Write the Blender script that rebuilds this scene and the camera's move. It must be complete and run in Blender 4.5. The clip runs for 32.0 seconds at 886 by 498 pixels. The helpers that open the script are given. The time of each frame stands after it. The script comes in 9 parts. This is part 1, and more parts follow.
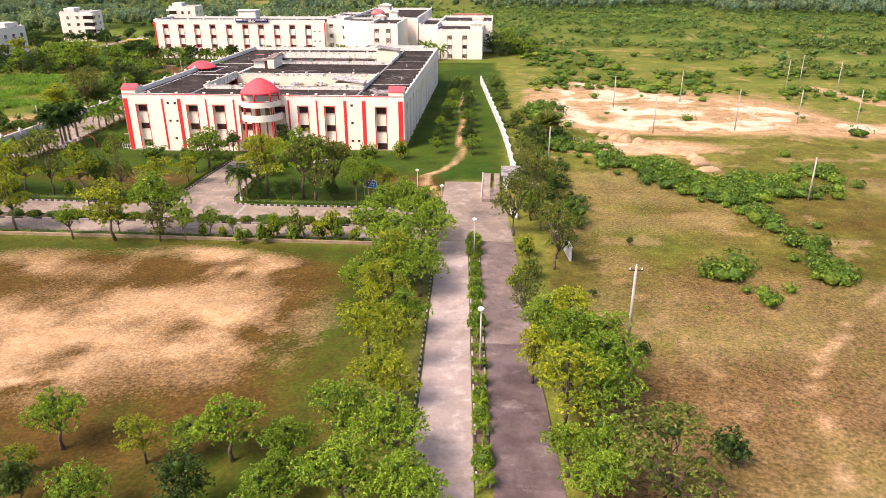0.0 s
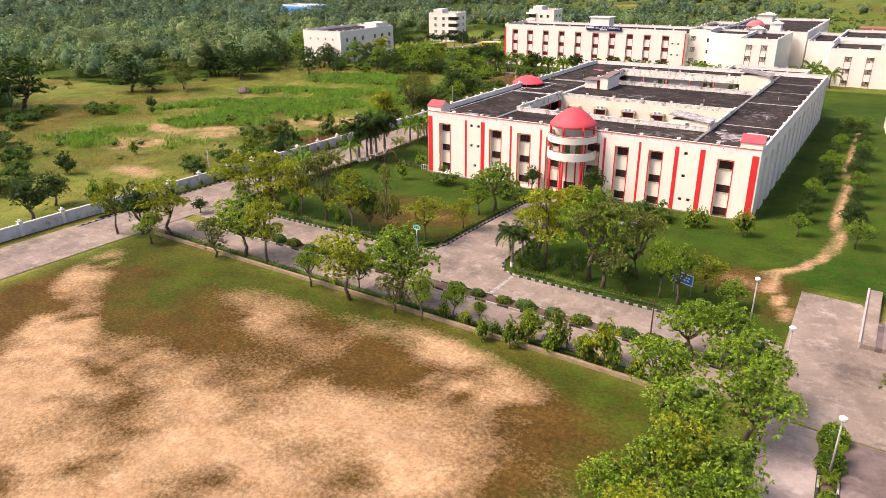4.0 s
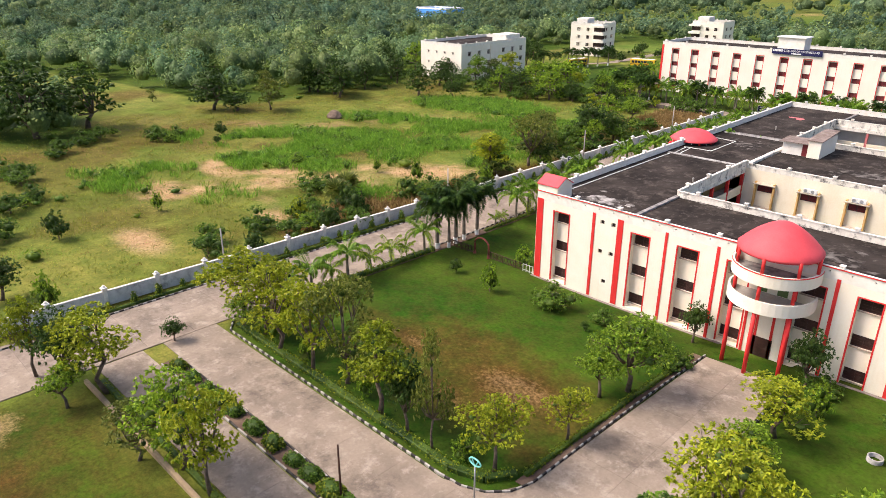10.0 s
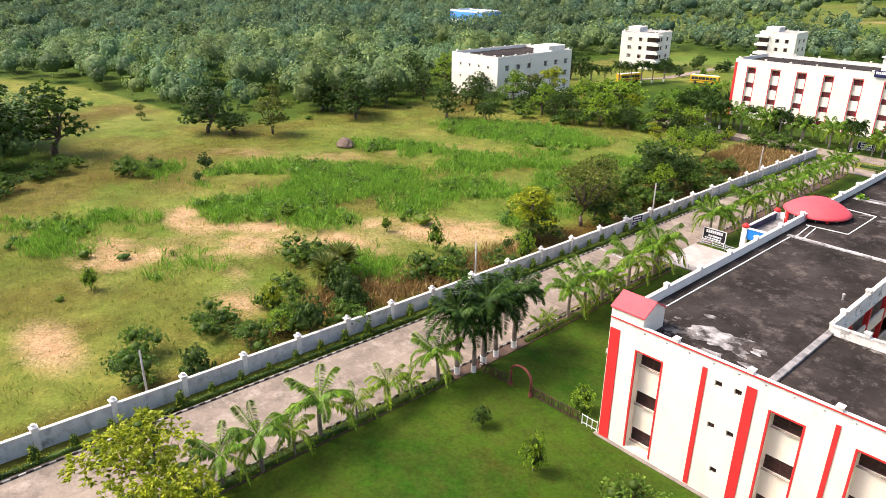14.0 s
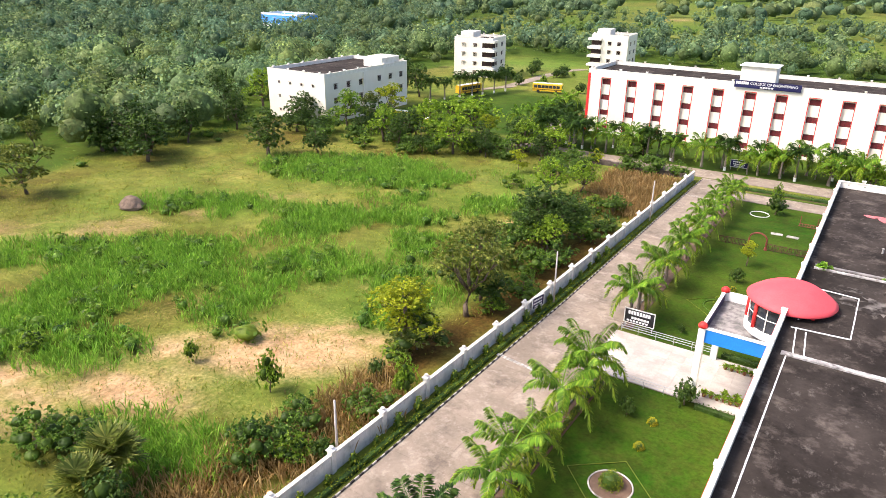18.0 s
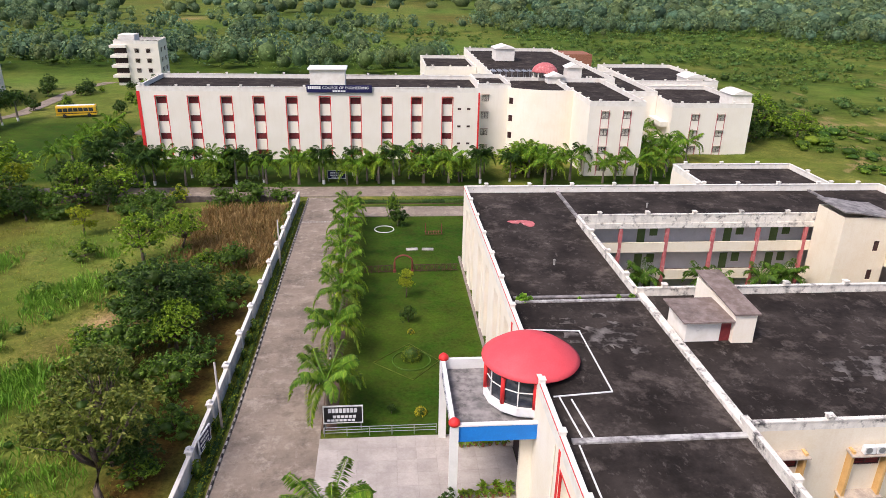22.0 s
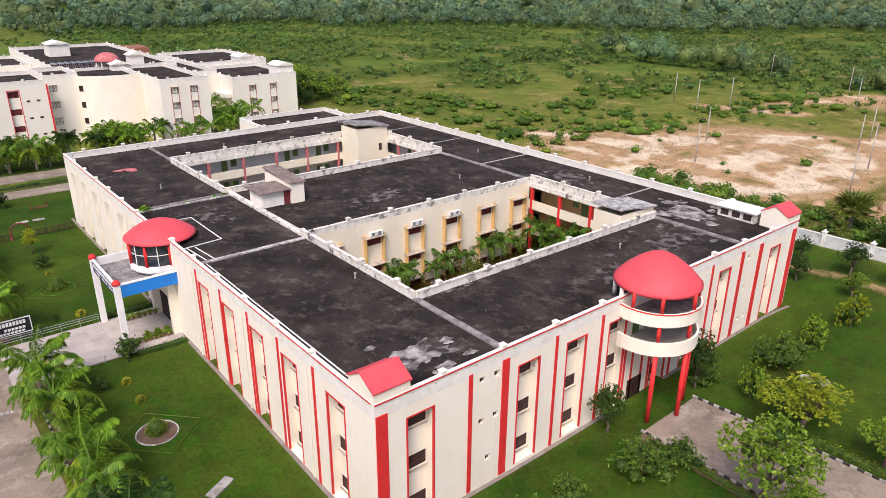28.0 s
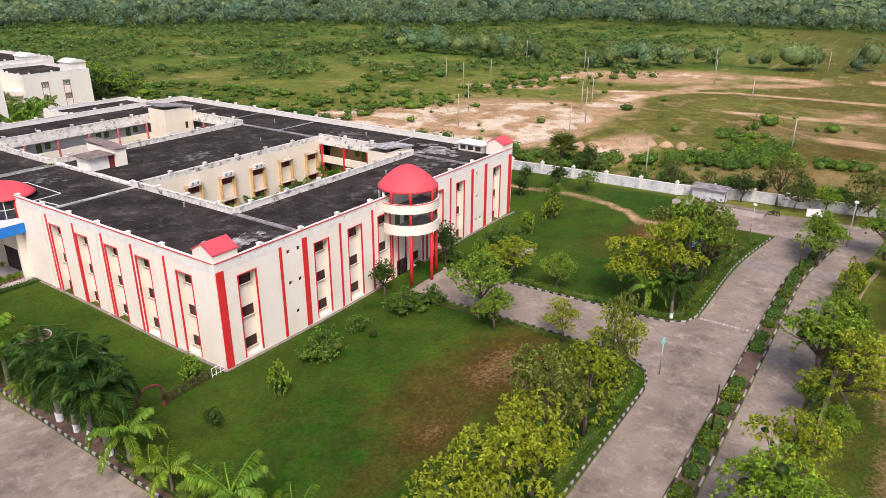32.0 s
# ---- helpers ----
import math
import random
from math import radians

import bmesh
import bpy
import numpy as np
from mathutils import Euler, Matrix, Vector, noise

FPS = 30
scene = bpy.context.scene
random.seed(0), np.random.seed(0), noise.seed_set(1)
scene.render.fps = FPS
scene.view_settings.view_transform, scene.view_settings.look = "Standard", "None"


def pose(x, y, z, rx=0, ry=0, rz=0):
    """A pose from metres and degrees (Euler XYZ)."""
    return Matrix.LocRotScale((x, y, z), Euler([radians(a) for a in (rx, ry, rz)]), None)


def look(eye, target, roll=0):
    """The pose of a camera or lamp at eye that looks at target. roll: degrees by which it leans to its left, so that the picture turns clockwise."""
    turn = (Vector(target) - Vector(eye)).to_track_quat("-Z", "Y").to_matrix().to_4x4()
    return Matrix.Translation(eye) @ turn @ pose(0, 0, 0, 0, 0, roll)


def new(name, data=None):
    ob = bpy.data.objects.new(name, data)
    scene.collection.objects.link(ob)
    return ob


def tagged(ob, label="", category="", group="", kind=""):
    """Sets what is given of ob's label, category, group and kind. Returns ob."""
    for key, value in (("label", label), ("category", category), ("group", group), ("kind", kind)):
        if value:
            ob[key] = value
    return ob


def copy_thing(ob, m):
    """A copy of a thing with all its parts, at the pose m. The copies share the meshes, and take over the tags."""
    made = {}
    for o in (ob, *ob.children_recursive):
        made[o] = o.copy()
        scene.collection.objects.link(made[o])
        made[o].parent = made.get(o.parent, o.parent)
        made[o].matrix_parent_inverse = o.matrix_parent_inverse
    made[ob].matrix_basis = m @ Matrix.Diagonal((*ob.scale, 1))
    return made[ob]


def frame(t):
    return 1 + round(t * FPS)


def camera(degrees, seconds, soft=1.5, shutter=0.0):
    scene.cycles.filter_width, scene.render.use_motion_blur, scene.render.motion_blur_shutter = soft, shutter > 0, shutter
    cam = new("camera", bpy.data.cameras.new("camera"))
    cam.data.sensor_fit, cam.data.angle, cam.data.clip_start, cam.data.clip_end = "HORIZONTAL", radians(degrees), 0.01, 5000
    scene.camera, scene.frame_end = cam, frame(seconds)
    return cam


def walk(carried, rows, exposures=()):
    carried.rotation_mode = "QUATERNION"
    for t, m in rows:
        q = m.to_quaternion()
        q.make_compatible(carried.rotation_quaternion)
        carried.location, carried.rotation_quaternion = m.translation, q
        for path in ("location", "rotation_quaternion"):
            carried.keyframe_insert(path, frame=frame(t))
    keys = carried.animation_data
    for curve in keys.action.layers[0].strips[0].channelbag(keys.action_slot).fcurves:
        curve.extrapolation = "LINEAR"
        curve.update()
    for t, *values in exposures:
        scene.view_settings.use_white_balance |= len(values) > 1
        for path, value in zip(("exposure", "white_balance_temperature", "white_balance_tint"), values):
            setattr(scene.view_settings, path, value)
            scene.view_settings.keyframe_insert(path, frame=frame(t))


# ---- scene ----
cam = camera(65.4, 32.0, soft=0.5)
METRES, EYE, TILT, LEAN, TURN = 227.3, 36.4, 0.0, 0.0, 4.3
ROWS = [
    (0.0, 0.0, 0.0, 0.0, -0.05, -22.61, 0.13),
    (0.5, 0.0005, 0.0178, 0.0001, 0.4, -22.59, 0.13),
    (1.0, 0.0007, 0.0355, 0.0002, 1.16, -22.58, 0.14),
    (1.5, 0.0007, 0.053, 0.0004, 4.77, -22.55, 0.22),
    (2.0, 0.0007, 0.0707, 0.0004, 9.93, -22.51, 0.28),
    (2.5, 0.0006, 0.0884, 0.0005, 14.94, -22.47, 0.37),
    (3.0, -0.0004, 0.1057, 0.0007, 19.63, -22.44, 0.41),
    (3.5, -0.0022, 0.1231, 0.0008, 24.23, -22.4, 0.45),
    (4.0, -0.005, 0.1403, 0.001, 28.76, -22.36, 0.47),
    (4.5, -0.0086, 0.1573, 0.0012, 32.86, -22.3, 0.47),
    (6.5, -0.0312, 0.2227, 0.0026, 38.57, -22.33, 0.38),
    (7.0, -0.0386, 0.2386, 0.0025, 40.28, -22.31, 0.36),
    (7.5, -0.0468, 0.2538, 0.0028, 40.43, -22.31, 0.28),
    (8.0, -0.0559, 0.2689, 0.0028, 40.59, -22.32, 0.22),
    (8.5, -0.0655, 0.2838, 0.0031, 40.65, -22.33, 0.16),
    (9.0, -0.0755, 0.2984, 0.0034, 40.61, -22.33, 0.09),
    (9.5, -0.086, 0.3129, 0.0036, 40.57, -22.32, 0.06),
    (10.0, -0.0967, 0.3272, 0.004, 40.51, -22.33, 0.02),
    (10.5, -0.1074, 0.3414, 0.0045, 40.47, -22.33, -0.03),
    (11.0, -0.1183, 0.3554, 0.0047, 40.42, -22.34, -0.1),
    (11.5, -0.1292, 0.3692, 0.005, 40.36, -22.33, -0.18),
    (12.0, -0.1407, 0.3826, 0.0051, 41.53, -22.33, -0.25),
    (12.5, -0.152, 0.3962, 0.0054, 43.46, -22.34, -0.28),
    (13.0, -0.1633, 0.4099, 0.0056, 44.01, -22.38, -0.33),
    (13.5, -0.1753, 0.4233, 0.0059, 43.95, -22.39, -0.39),
    (15.5, -0.2247, 0.4768, 0.0063, 40.38, -22.39, -0.52),
    (16.0, -0.237, 0.4902, 0.0066, 39.46, -22.38, -0.53),
    (16.5, -0.2492, 0.5037, 0.0067, 36.75, -22.37, -0.58),
    (17.0, -0.2613, 0.5174, 0.0071, 33.54, -22.38, -0.63),
    (17.5, -0.2728, 0.5302, 0.0069, 31.08, -22.35, -0.68),
    (18.0, -0.2846, 0.5441, 0.0071, 28.87, -22.35, -0.74),
    (18.5, -0.2961, 0.5584, 0.0072, 26.66, -22.33, -0.75),
    (19.0, -0.3064, 0.5733, 0.0073, 23.43, -22.32, -0.76),
    (19.5, -0.3169, 0.5886, 0.0073, 17.88, -22.31, -0.85),
    (20.0, -0.3265, 0.6041, 0.0078, 12.29, -22.29, -0.88),
    (20.5, -0.3347, 0.617, 0.0079, 6.87, -22.23, -0.95),
    (21.0, -0.34, 0.6259, 0.0077, 1.52, -22.16, -1.04),
    (21.5, -0.343, 0.63, 0.0077, -3.81, -22.11, -1.11),
    (22.0, -0.3444, 0.6309, 0.0073, -9.14, -22.02, -1.11),
    (22.5, -0.3453, 0.6288, 0.0065, -15.02, -21.93, -1.0),
    (23.0, -0.3466, 0.6242, 0.0058, -21.73, -21.86, -0.96),
    (23.5, -0.349, 0.6176, 0.0053, -26.98, -21.81, -0.87),
    (24.0, -0.3521, 0.6091, 0.005, -27.5, -21.81, -0.78),
    (24.5, -0.3558, 0.5989, 0.0045, -27.44, -21.82, -0.66),
    (26.5, -0.3762, 0.5485, 0.0041, -32.29, -21.82, -0.4),
    (27.0, -0.3826, 0.5345, 0.0043, -36.48, -21.82, -0.37),
    (27.5, -0.3893, 0.5204, 0.0046, -40.3, -21.84, -0.34),
    (28.0, -0.3972, 0.5064, 0.0047, -43.58, -21.83, -0.34),
    (28.5, -0.4055, 0.493, 0.0048, -46.26, -21.83, -0.3),
    (29.0, -0.4148, 0.4802, 0.0048, -48.6, -21.82, -0.3),
    (29.5, -0.4246, 0.4681, 0.0048, -50.84, -21.81, -0.28),
    (30.0, -0.435, 0.4568, 0.0047, -52.77, -21.82, -0.27),
    (30.5, -0.4455, 0.4466, 0.0046, -54.63, -21.82, -0.24),
    (31.0, -0.4567, 0.437, 0.0044, -56.46, -21.82, -0.22),
    (31.5, -0.4684, 0.4284, 0.0044, -58.25, -21.81, -0.22),
    (32.0, -0.4805, 0.4213, 0.0044, -59.89, -21.81, -0.22),
]
walk(cam, [(t, pose(0, 0, EYE, TILT, LEAN, TURN) @ pose(METRES * x, METRES * y, METRES * z, 90 + pitch, roll, yaw)) for t, x, y, z, yaw, pitch, roll in ROWS],
     exposures=[(0, 1.04, 6800, 24), (4, 0.92, 6750, 24), (7, 0.88, 6600, 18), (13, 1.14, 6450, 15), (17, 1.38, 6350, 14), (18.5, 1.24, 6350, 14), (20.5, 0.68, 6150, 17), (22, 0.46, 6050, 18), (24, 0.42, 6000, 19), (28, 0.42, 6050, 18), (32, 0.45, 6050, 19)])

# ---- world and light ----
SUN_EL, SUN_AZ = 52.0, 231.0
world = bpy.data.worlds.new("world")
scene.world = world
world.use_nodes = True
wn = world.node_tree.nodes
sky = wn.new("ShaderNodeTexSky")
sky.sky_type, sky.sun_disc = "NISHITA", False
sky.sun_elevation, sky.sun_rotation = radians(SUN_EL), radians(SUN_AZ)
sky.air_density, sky.dust_density, sky.ozone_density = 1.0, 4.0, 1.0
world.node_tree.links.new(sky.outputs[0], wn["Background"].inputs[0])
wn["Background"].inputs[1].default_value = 0.125
sun = bpy.data.lights.new("sun", "SUN")
sun.energy, sun.angle, sun.color = 2.3, radians(22), (1.0, 0.91, 0.78)
sun_ob = new("sun", sun)
_a, _e = radians(SUN_AZ), radians(SUN_EL)
sun_ob.matrix_world = look((0, 0, 200), Vector((0, 0, 200)) - Vector((math.sin(_a) * math.cos(_e), math.cos(_a) * math.cos(_e), math.sin(_e))))


# ---- materials ----
def nodes_of(name):
    m = bpy.data.materials.new(name)
    m.use_nodes = True
    nt = m.node_tree
    return m, nt, nt.nodes["Principled BSDF"]


def add(nt, kind, **at):
    n = nt.nodes.new(kind)
    for k, v in at.items():
        n.inputs[k].default_value = v
    return n


def ramp(nt, src, stops):
    r = nt.nodes.new("ShaderNodeValToRGB")
    el = r.color_ramp.elements
    while len(el) < len(stops):
        el.new(0.5)
    for e, (p, c) in zip(el, stops):
        e.position, e.color = p, (*c, 1) if len(c) == 3 else c
    nt.links.new(src, r.inputs[0])
    return r.outputs[0]


def grey(v):
    return (v, v, v)


def mixc(nt, fac, a, b, mode="MIX"):
    n = nt.nodes.new("ShaderNodeMix")
    n.data_type, n.blend_type = "RGBA", mode
    for sock, val in ((n.inputs[0], fac), (n.inputs[6], a), (n.inputs[7], b)):
        if isinstance(val, bpy.types.NodeSocket):
            nt.links.new(val, sock)
        elif isinstance(val, tuple):
            sock.default_value = (*val, 1)
        else:
            sock.default_value = val
    return n.outputs[2]


def noise_at(nt, scale, detail=4.0, rough=0.6, stretch=None, local=False):
    g = nt.nodes.new("ShaderNodeTexCoord" if local else "ShaderNodeNewGeometry")
    out = g.outputs["Object" if local else "Position"]
    if stretch:
        mp = nt.nodes.new("ShaderNodeMapping")
        mp.inputs["Scale"].default_value = stretch
        nt.links.new(out, mp.inputs[0])
        out = mp.outputs[0]
    n = add(nt, "ShaderNodeTexNoise", Scale=scale, Detail=detail, Roughness=rough)
    nt.links.new(out, n.inputs["Vector"])
    return n.outputs["Fac"]


def surface(name, base, other, scale=0.6, fine=9.0, rough=0.85, bump=0.15, lo=0.4, hi=0.62, spots=None, spot_scale=0.25, spot_at=(0.55, 0.72), streak=None, stain=None, scuff=None, each=0.0, metal=0.0, spec=0.3):
    """A worn surface: two colours in patches, grain, stains, streaks running down, and a shift from piece to piece."""
    m, nt, p = nodes_of(name)
    c = mixc(nt, ramp(nt, noise_at(nt, scale), [(lo, grey(0)), (hi, grey(1))]), base, other)
    if spots:
        c = mixc(nt, ramp(nt, noise_at(nt, spot_scale, 8.0, 0.7), [(spot_at[0], grey(0)), (spot_at[1], grey(1))]), c, spots)
    if streak:
        c = mixc(nt, ramp(nt, noise_at(nt, 1.0, 5.0, 0.65, (1.6, 1.6, 0.16)), [(0.52, grey(0)), (0.80, grey(0.4))]), c, streak)
    if stain:
        c = mixc(nt, ramp(nt, noise_at(nt, 0.16, 9.0, 0.78), [(0.50, grey(0)), (0.64, grey(0.7))]), c, stain)
    if scuff:
        c = mixc(nt, ramp(nt, noise_at(nt, 1.3, 7.0, 0.75, (1, 0.6, 1)), [(0.57, grey(0)), (0.74, grey(0.6))]), c, scuff)
    f = noise_at(nt, fine, 6.0, 0.75)
    c = mixc(nt, 0.35, c, ramp(nt, f, [(0.25, grey(0.35)), (0.75, grey(0.75))]), "OVERLAY")
    if each:
        oi = nt.nodes.new("ShaderNodeObjectInfo")
        c = mixc(nt, 1.0, c, ramp(nt, oi.outputs["Random"], [(0, grey(1 - each)), (1, grey(1.0))]), "MULTIPLY")
    nt.links.new(c, p.inputs["Base Color"])
    p.inputs["Roughness"].default_value, p.inputs["Metallic"].default_value = rough, metal
    p.inputs["Specular IOR Level"].default_value = spec
    if bump:
        b = add(nt, "ShaderNodeBump", Strength=bump, Distance=0.05)
        nt.links.new(f, b.inputs["Height"])
        nt.links.new(b.outputs[0], p.inputs["Normal"])
    return m


def foliage(name, dark, light, tip, rough=0.55, toned=False):
    """Leaves: colour shifts from leaf to leaf and from plant to plant; some light comes through."""
    m, nt, p = nodes_of(name)
    g = nt.nodes.new("ShaderNodeNewGeometry")
    oi = nt.nodes.new("ShaderNodeObjectInfo")
    c = ramp(nt, g.outputs["Random Per Island"], [(0.0, dark), (0.6, light), (1.0, tip)])
    c = mixc(nt, 0.8, c, ramp(nt, oi.outputs["Random"], [(0.0, (0.72, 0.78, 0.72)), (0.5, (1, 1, 1)), (1.0, (1.14, 1.12, 0.85))]), "MULTIPLY")
    c = mixc(nt, 0.7, c, ramp(nt, noise_at(nt, 0.35, 3.0), [(0.35, grey(0.75)), (0.65, grey(1.12))]), "MULTIPLY")
    c = mixc(nt, 0.8, c, ramp(nt, noise_at(nt, 1.25, 2.0), [(0.36, grey(0.62)), (0.64, grey(1.18))]), "MULTIPLY")
    if toned:
        tone = nt.nodes.new("ShaderNodeAttribute")
        tone.attribute_name = "tone"
        c = mixc(nt, 1.0, c, tone.outputs["Color"], "MULTIPLY")
    nt.links.new(c, p.inputs["Base Color"])
    p.inputs["Roughness"].default_value = rough
    p.inputs["Specular IOR Level"].default_value = 0.25
    t = nt.nodes.new("ShaderNodeBsdfTranslucent")
    nt.links.new(c, t.inputs[0])
    s = add(nt, "ShaderNodeMixShader", Fac=0.35)
    nt.links.new(p.outputs[0], s.inputs[1])
    nt.links.new(t.outputs[0], s.inputs[2])
    nt.links.new(s.outputs[0], nt.nodes["Material Output"].inputs[0])
    return m


WALL = surface("cream_plaster", (0.86, 0.785, 0.655), (0.83, 0.745, 0.60), 0.3, 6, 0.88, 0.05, streak=(0.72, 0.63, 0.47))
WALL2 = surface("pale_plaster", (0.82, 0.765, 0.655), (0.79, 0.73, 0.61), 0.25, 6, 0.88, 0.05, streak=(0.70, 0.64, 0.52))
COURT = surface("courtyard_plaster", (0.80, 0.715, 0.56), (0.77, 0.67, 0.50), 0.4, 6, 0.9, 0.06, streak=(0.66, 0.54, 0.37), spots=(0.66, 0.53, 0.36), spot_at=(0.62, 0.82))
OCHRE = surface("ochre_fins", (0.68, 0.43, 0.17), (0.60, 0.36, 0.13), 0.7, 7, 0.9, 0.06, streak=(0.38, 0.22, 0.09))
PARAPET = surface("weathered_parapet", (0.80, 0.75, 0.66), (0.66, 0.61, 0.53), 1.2, 8, 0.9, 0.1, spots=(0.09, 0.083, 0.078), spot_scale=1.0, spot_at=(0.52, 0.66), streak=(0.25, 0.22, 0.19))
COPING = surface("white_coping", (0.82, 0.78, 0.70), (0.74, 0.69, 0.60), 1.0, 8, 0.9, 0.08, spots=(0.42, 0.39, 0.34), spot_scale=0.9, spot_at=(0.62, 0.78))
ROOF = surface("black_bitumen_roof", (0.021, 0.0165, 0.014), (0.050, 0.040, 0.034), 0.22, 5.0, 0.97, 0.35, spots=(0.150, 0.122, 0.104), spot_scale=0.42, spot_at=(0.53, 0.78), lo=0.36, hi=0.66, stain=(0.011, 0.0088, 0.008), scuff=(0.20, 0.172, 0.15), spec=0.1)
LIMESTAIN = surface("lime_stain", (0.045, 0.038, 0.034), (0.46, 0.43, 0.40), 0.8, 6.0, 0.95, 0.2, lo=0.38, hi=0.66, spots=(0.06, 0.052, 0.047), spot_scale=1.2, spot_at=(0.52, 0.74), spec=0.1)
CEMSTAIN = surface("cement_stain", (0.026, 0.021, 0.018), (0.235, 0.21, 0.19), 0.9, 6.0, 0.95, 0.2, lo=0.45, hi=0.66, spots=(0.05, 0.042, 0.038), spot_scale=1.8, spot_at=(0.50, 0.68), spec=0.1)
ROOFLINE = surface("roof_upstand", (0.30, 0.275, 0.26), (0.15, 0.14, 0.135), 1.0, 8, 0.92, 0.1, spots=(0.07, 0.065, 0.065), spot_scale=0.8)
LIME = surface("lime_wash", (0.52, 0.50, 0.47), (0.27, 0.25, 0.24), 1.3, 8, 0.9, 0.1, spots=(0.12, 0.11, 0.105), spot_scale=1.0, spot_at=(0.5, 0.66))
RED = surface("red_paint", (0.70, 0.035, 0.032), (0.62, 0.03, 0.028), 0.8, 8, 0.55, 0.04)
REDROOF = surface("red_dome_paint", (0.74, 0.085, 0.098), (0.68, 0.070, 0.082), 0.4, 8, 0.6, 0.03, each=0.06)
FADED = surface("faded_red_paint", (0.52, 0.15, 0.15), (0.40, 0.11, 0.11), 2.0, 8, 0.8, 0.05, spots=(0.7, 0.45, 0.42), spot_scale=1.4)
MAROON = surface("maroon_shutter", (0.15, 0.022, 0.025), (0.20, 0.03, 0.03), 2.0, 9, 0.6, 0.03)
BLUE = surface("blue_beam_paint", (0.02, 0.21, 0.66), (0.02, 0.18, 0.58), 0.6, 8, 0.5, 0.02)
NAVY = surface("navy_board", (0.012, 0.012, 0.06), (0.016, 0.016, 0.075), 0.6, 8, 0.5, 0.02)
BLACKB = surface("black_board", (0.012, 0.012, 0.014), (0.02, 0.02, 0.022), 0.6, 8, 0.5, 0.02)
LETTER = surface("white_letters", (0.8, 0.8, 0.8), (0.75, 0.75, 0.75), 1, 8, 0.6, 0.0)
WHITE = surface("white_paint", (0.80, 0.79, 0.76), (0.74, 0.73, 0.70), 0.8, 8, 0.7, 0.03)
FRAME = surface("dark_window_frame", (0.05, 0.03, 0.03), (0.09, 0.04, 0.035), 1.5, 9, 0.6, 0.0)
# Near-black for the insides of openings: their shade is put into the colour.
SHADEFILL = surface("opening_shade_fill", (0.035, 0.022, 0.02), (0.055, 0.035, 0.03), 0.8, 6, 0.9, 0.0)
GREEND = surface("green_door", (0.10, 0.16, 0.05), (0.13, 0.19, 0.06), 1.5, 8, 0.6, 0.02)
GREYW = surface("pale_gallery_wall", (0.70, 0.69, 0.68), (0.62, 0.61, 0.60), 0.6, 7, 0.9, 0.03)
OCHREW = surface("ochre_gallery_wall", (0.46, 0.30, 0.12), (0.40, 0.25, 0.10), 0.6, 7, 0.9, 0.03)
CONCRETE = surface("road_concrete", (0.292, 0.232, 0.180), (0.215, 0.170, 0.132), 0.22, 3.0, 0.92, 0.2, spots=(0.42, 0.35, 0.285), spot_scale=0.5, spot_at=(0.52, 0.72), each=0.14, stain=(0.094, 0.073, 0.057), scuff=(0.45, 0.38, 0.31))
DRYROAD = surface("dry_road_concrete", (0.40, 0.325, 0.285), (0.31, 0.250, 0.220), 0.22, 3.0, 0.92, 0.2, spots=(0.52, 0.44, 0.39), spot_scale=0.5, spot_at=(0.52, 0.72), each=0.10, stain=(0.19, 0.15, 0.13))
DAMP = surface("damp_road_concrete", (0.085, 0.058, 0.053), (0.165, 0.122, 0.112), 0.30, 3.0, 0.7, 0.2, spots=(0.36, 0.29, 0.265), spot_scale=0.35, spot_at=(0.55, 0.80), each=0.12, stain=(0.05, 0.036, 0.033))
MIDROAD = surface("stained_road_concrete", (0.215, 0.163, 0.142), (0.150, 0.112, 0.098), 0.25, 3.0, 0.85, 0.2, spots=(0.36, 0.29, 0.26), spot_scale=0.4, spot_at=(0.53, 0.76), each=0.12, stain=(0.07, 0.052, 0.045))
PAVER = surface("paving", (0.46, 0.41, 0.37), (0.38, 0.335, 0.30), 0.5, 6, 0.9, 0.1, each=0.14)
JOINT = surface("joint_filler", (0.20, 0.165, 0.145), (0.26, 0.22, 0.19), 1.0, 8, 0.95, 0.1)
KERBW = surface("white_kerb", (0.50, 0.47, 0.43), (0.30, 0.28, 0.25), 1.4, 9, 0.9, 0.1, each=0.3)
KERBK = surface("black_kerb", (0.022, 0.02, 0.02), (0.06, 0.055, 0.05), 1.4, 9, 0.9, 0.1)
BWALL = surface("boundary_wall", (0.68, 0.67, 0.655), (0.53, 0.53, 0.525), 0.7, 7, 0.9, 0.1, streak=(0.24, 0.24, 0.24), spots=(0.30, 0.30, 0.30), spot_scale=0.8, spot_at=(0.52, 0.70), each=0.10)
POST = surface("wall_post", (0.80, 0.77, 0.72), (0.66, 0.62, 0.57), 1.2, 8, 0.9, 0.1, streak=(0.42, 0.38, 0.34))
SOIL = surface("bed_soil", (0.10, 0.062, 0.045), (0.15, 0.10, 0.07), 0.8, 10, 0.95, 0.3)
STEEL = surface("galvanised_steel", (0.42, 0.43, 0.44), (0.34, 0.34, 0.35), 2, 9, 0.45, 0.0, metal=0.6)
IRON = surface("dark_iron", (0.05, 0.03, 0.025), (0.10, 0.045, 0.03), 2, 9, 0.7, 0.0, metal=0.3)
RUST = surface("rusty_arch", (0.20, 0.05, 0.035), (0.12, 0.035, 0.03), 2, 9, 0.75, 0.05)
CPOLE = surface("concrete_pole", (0.44, 0.40, 0.36), (0.33, 0.30, 0.28), 1, 9, 0.9, 0.08)
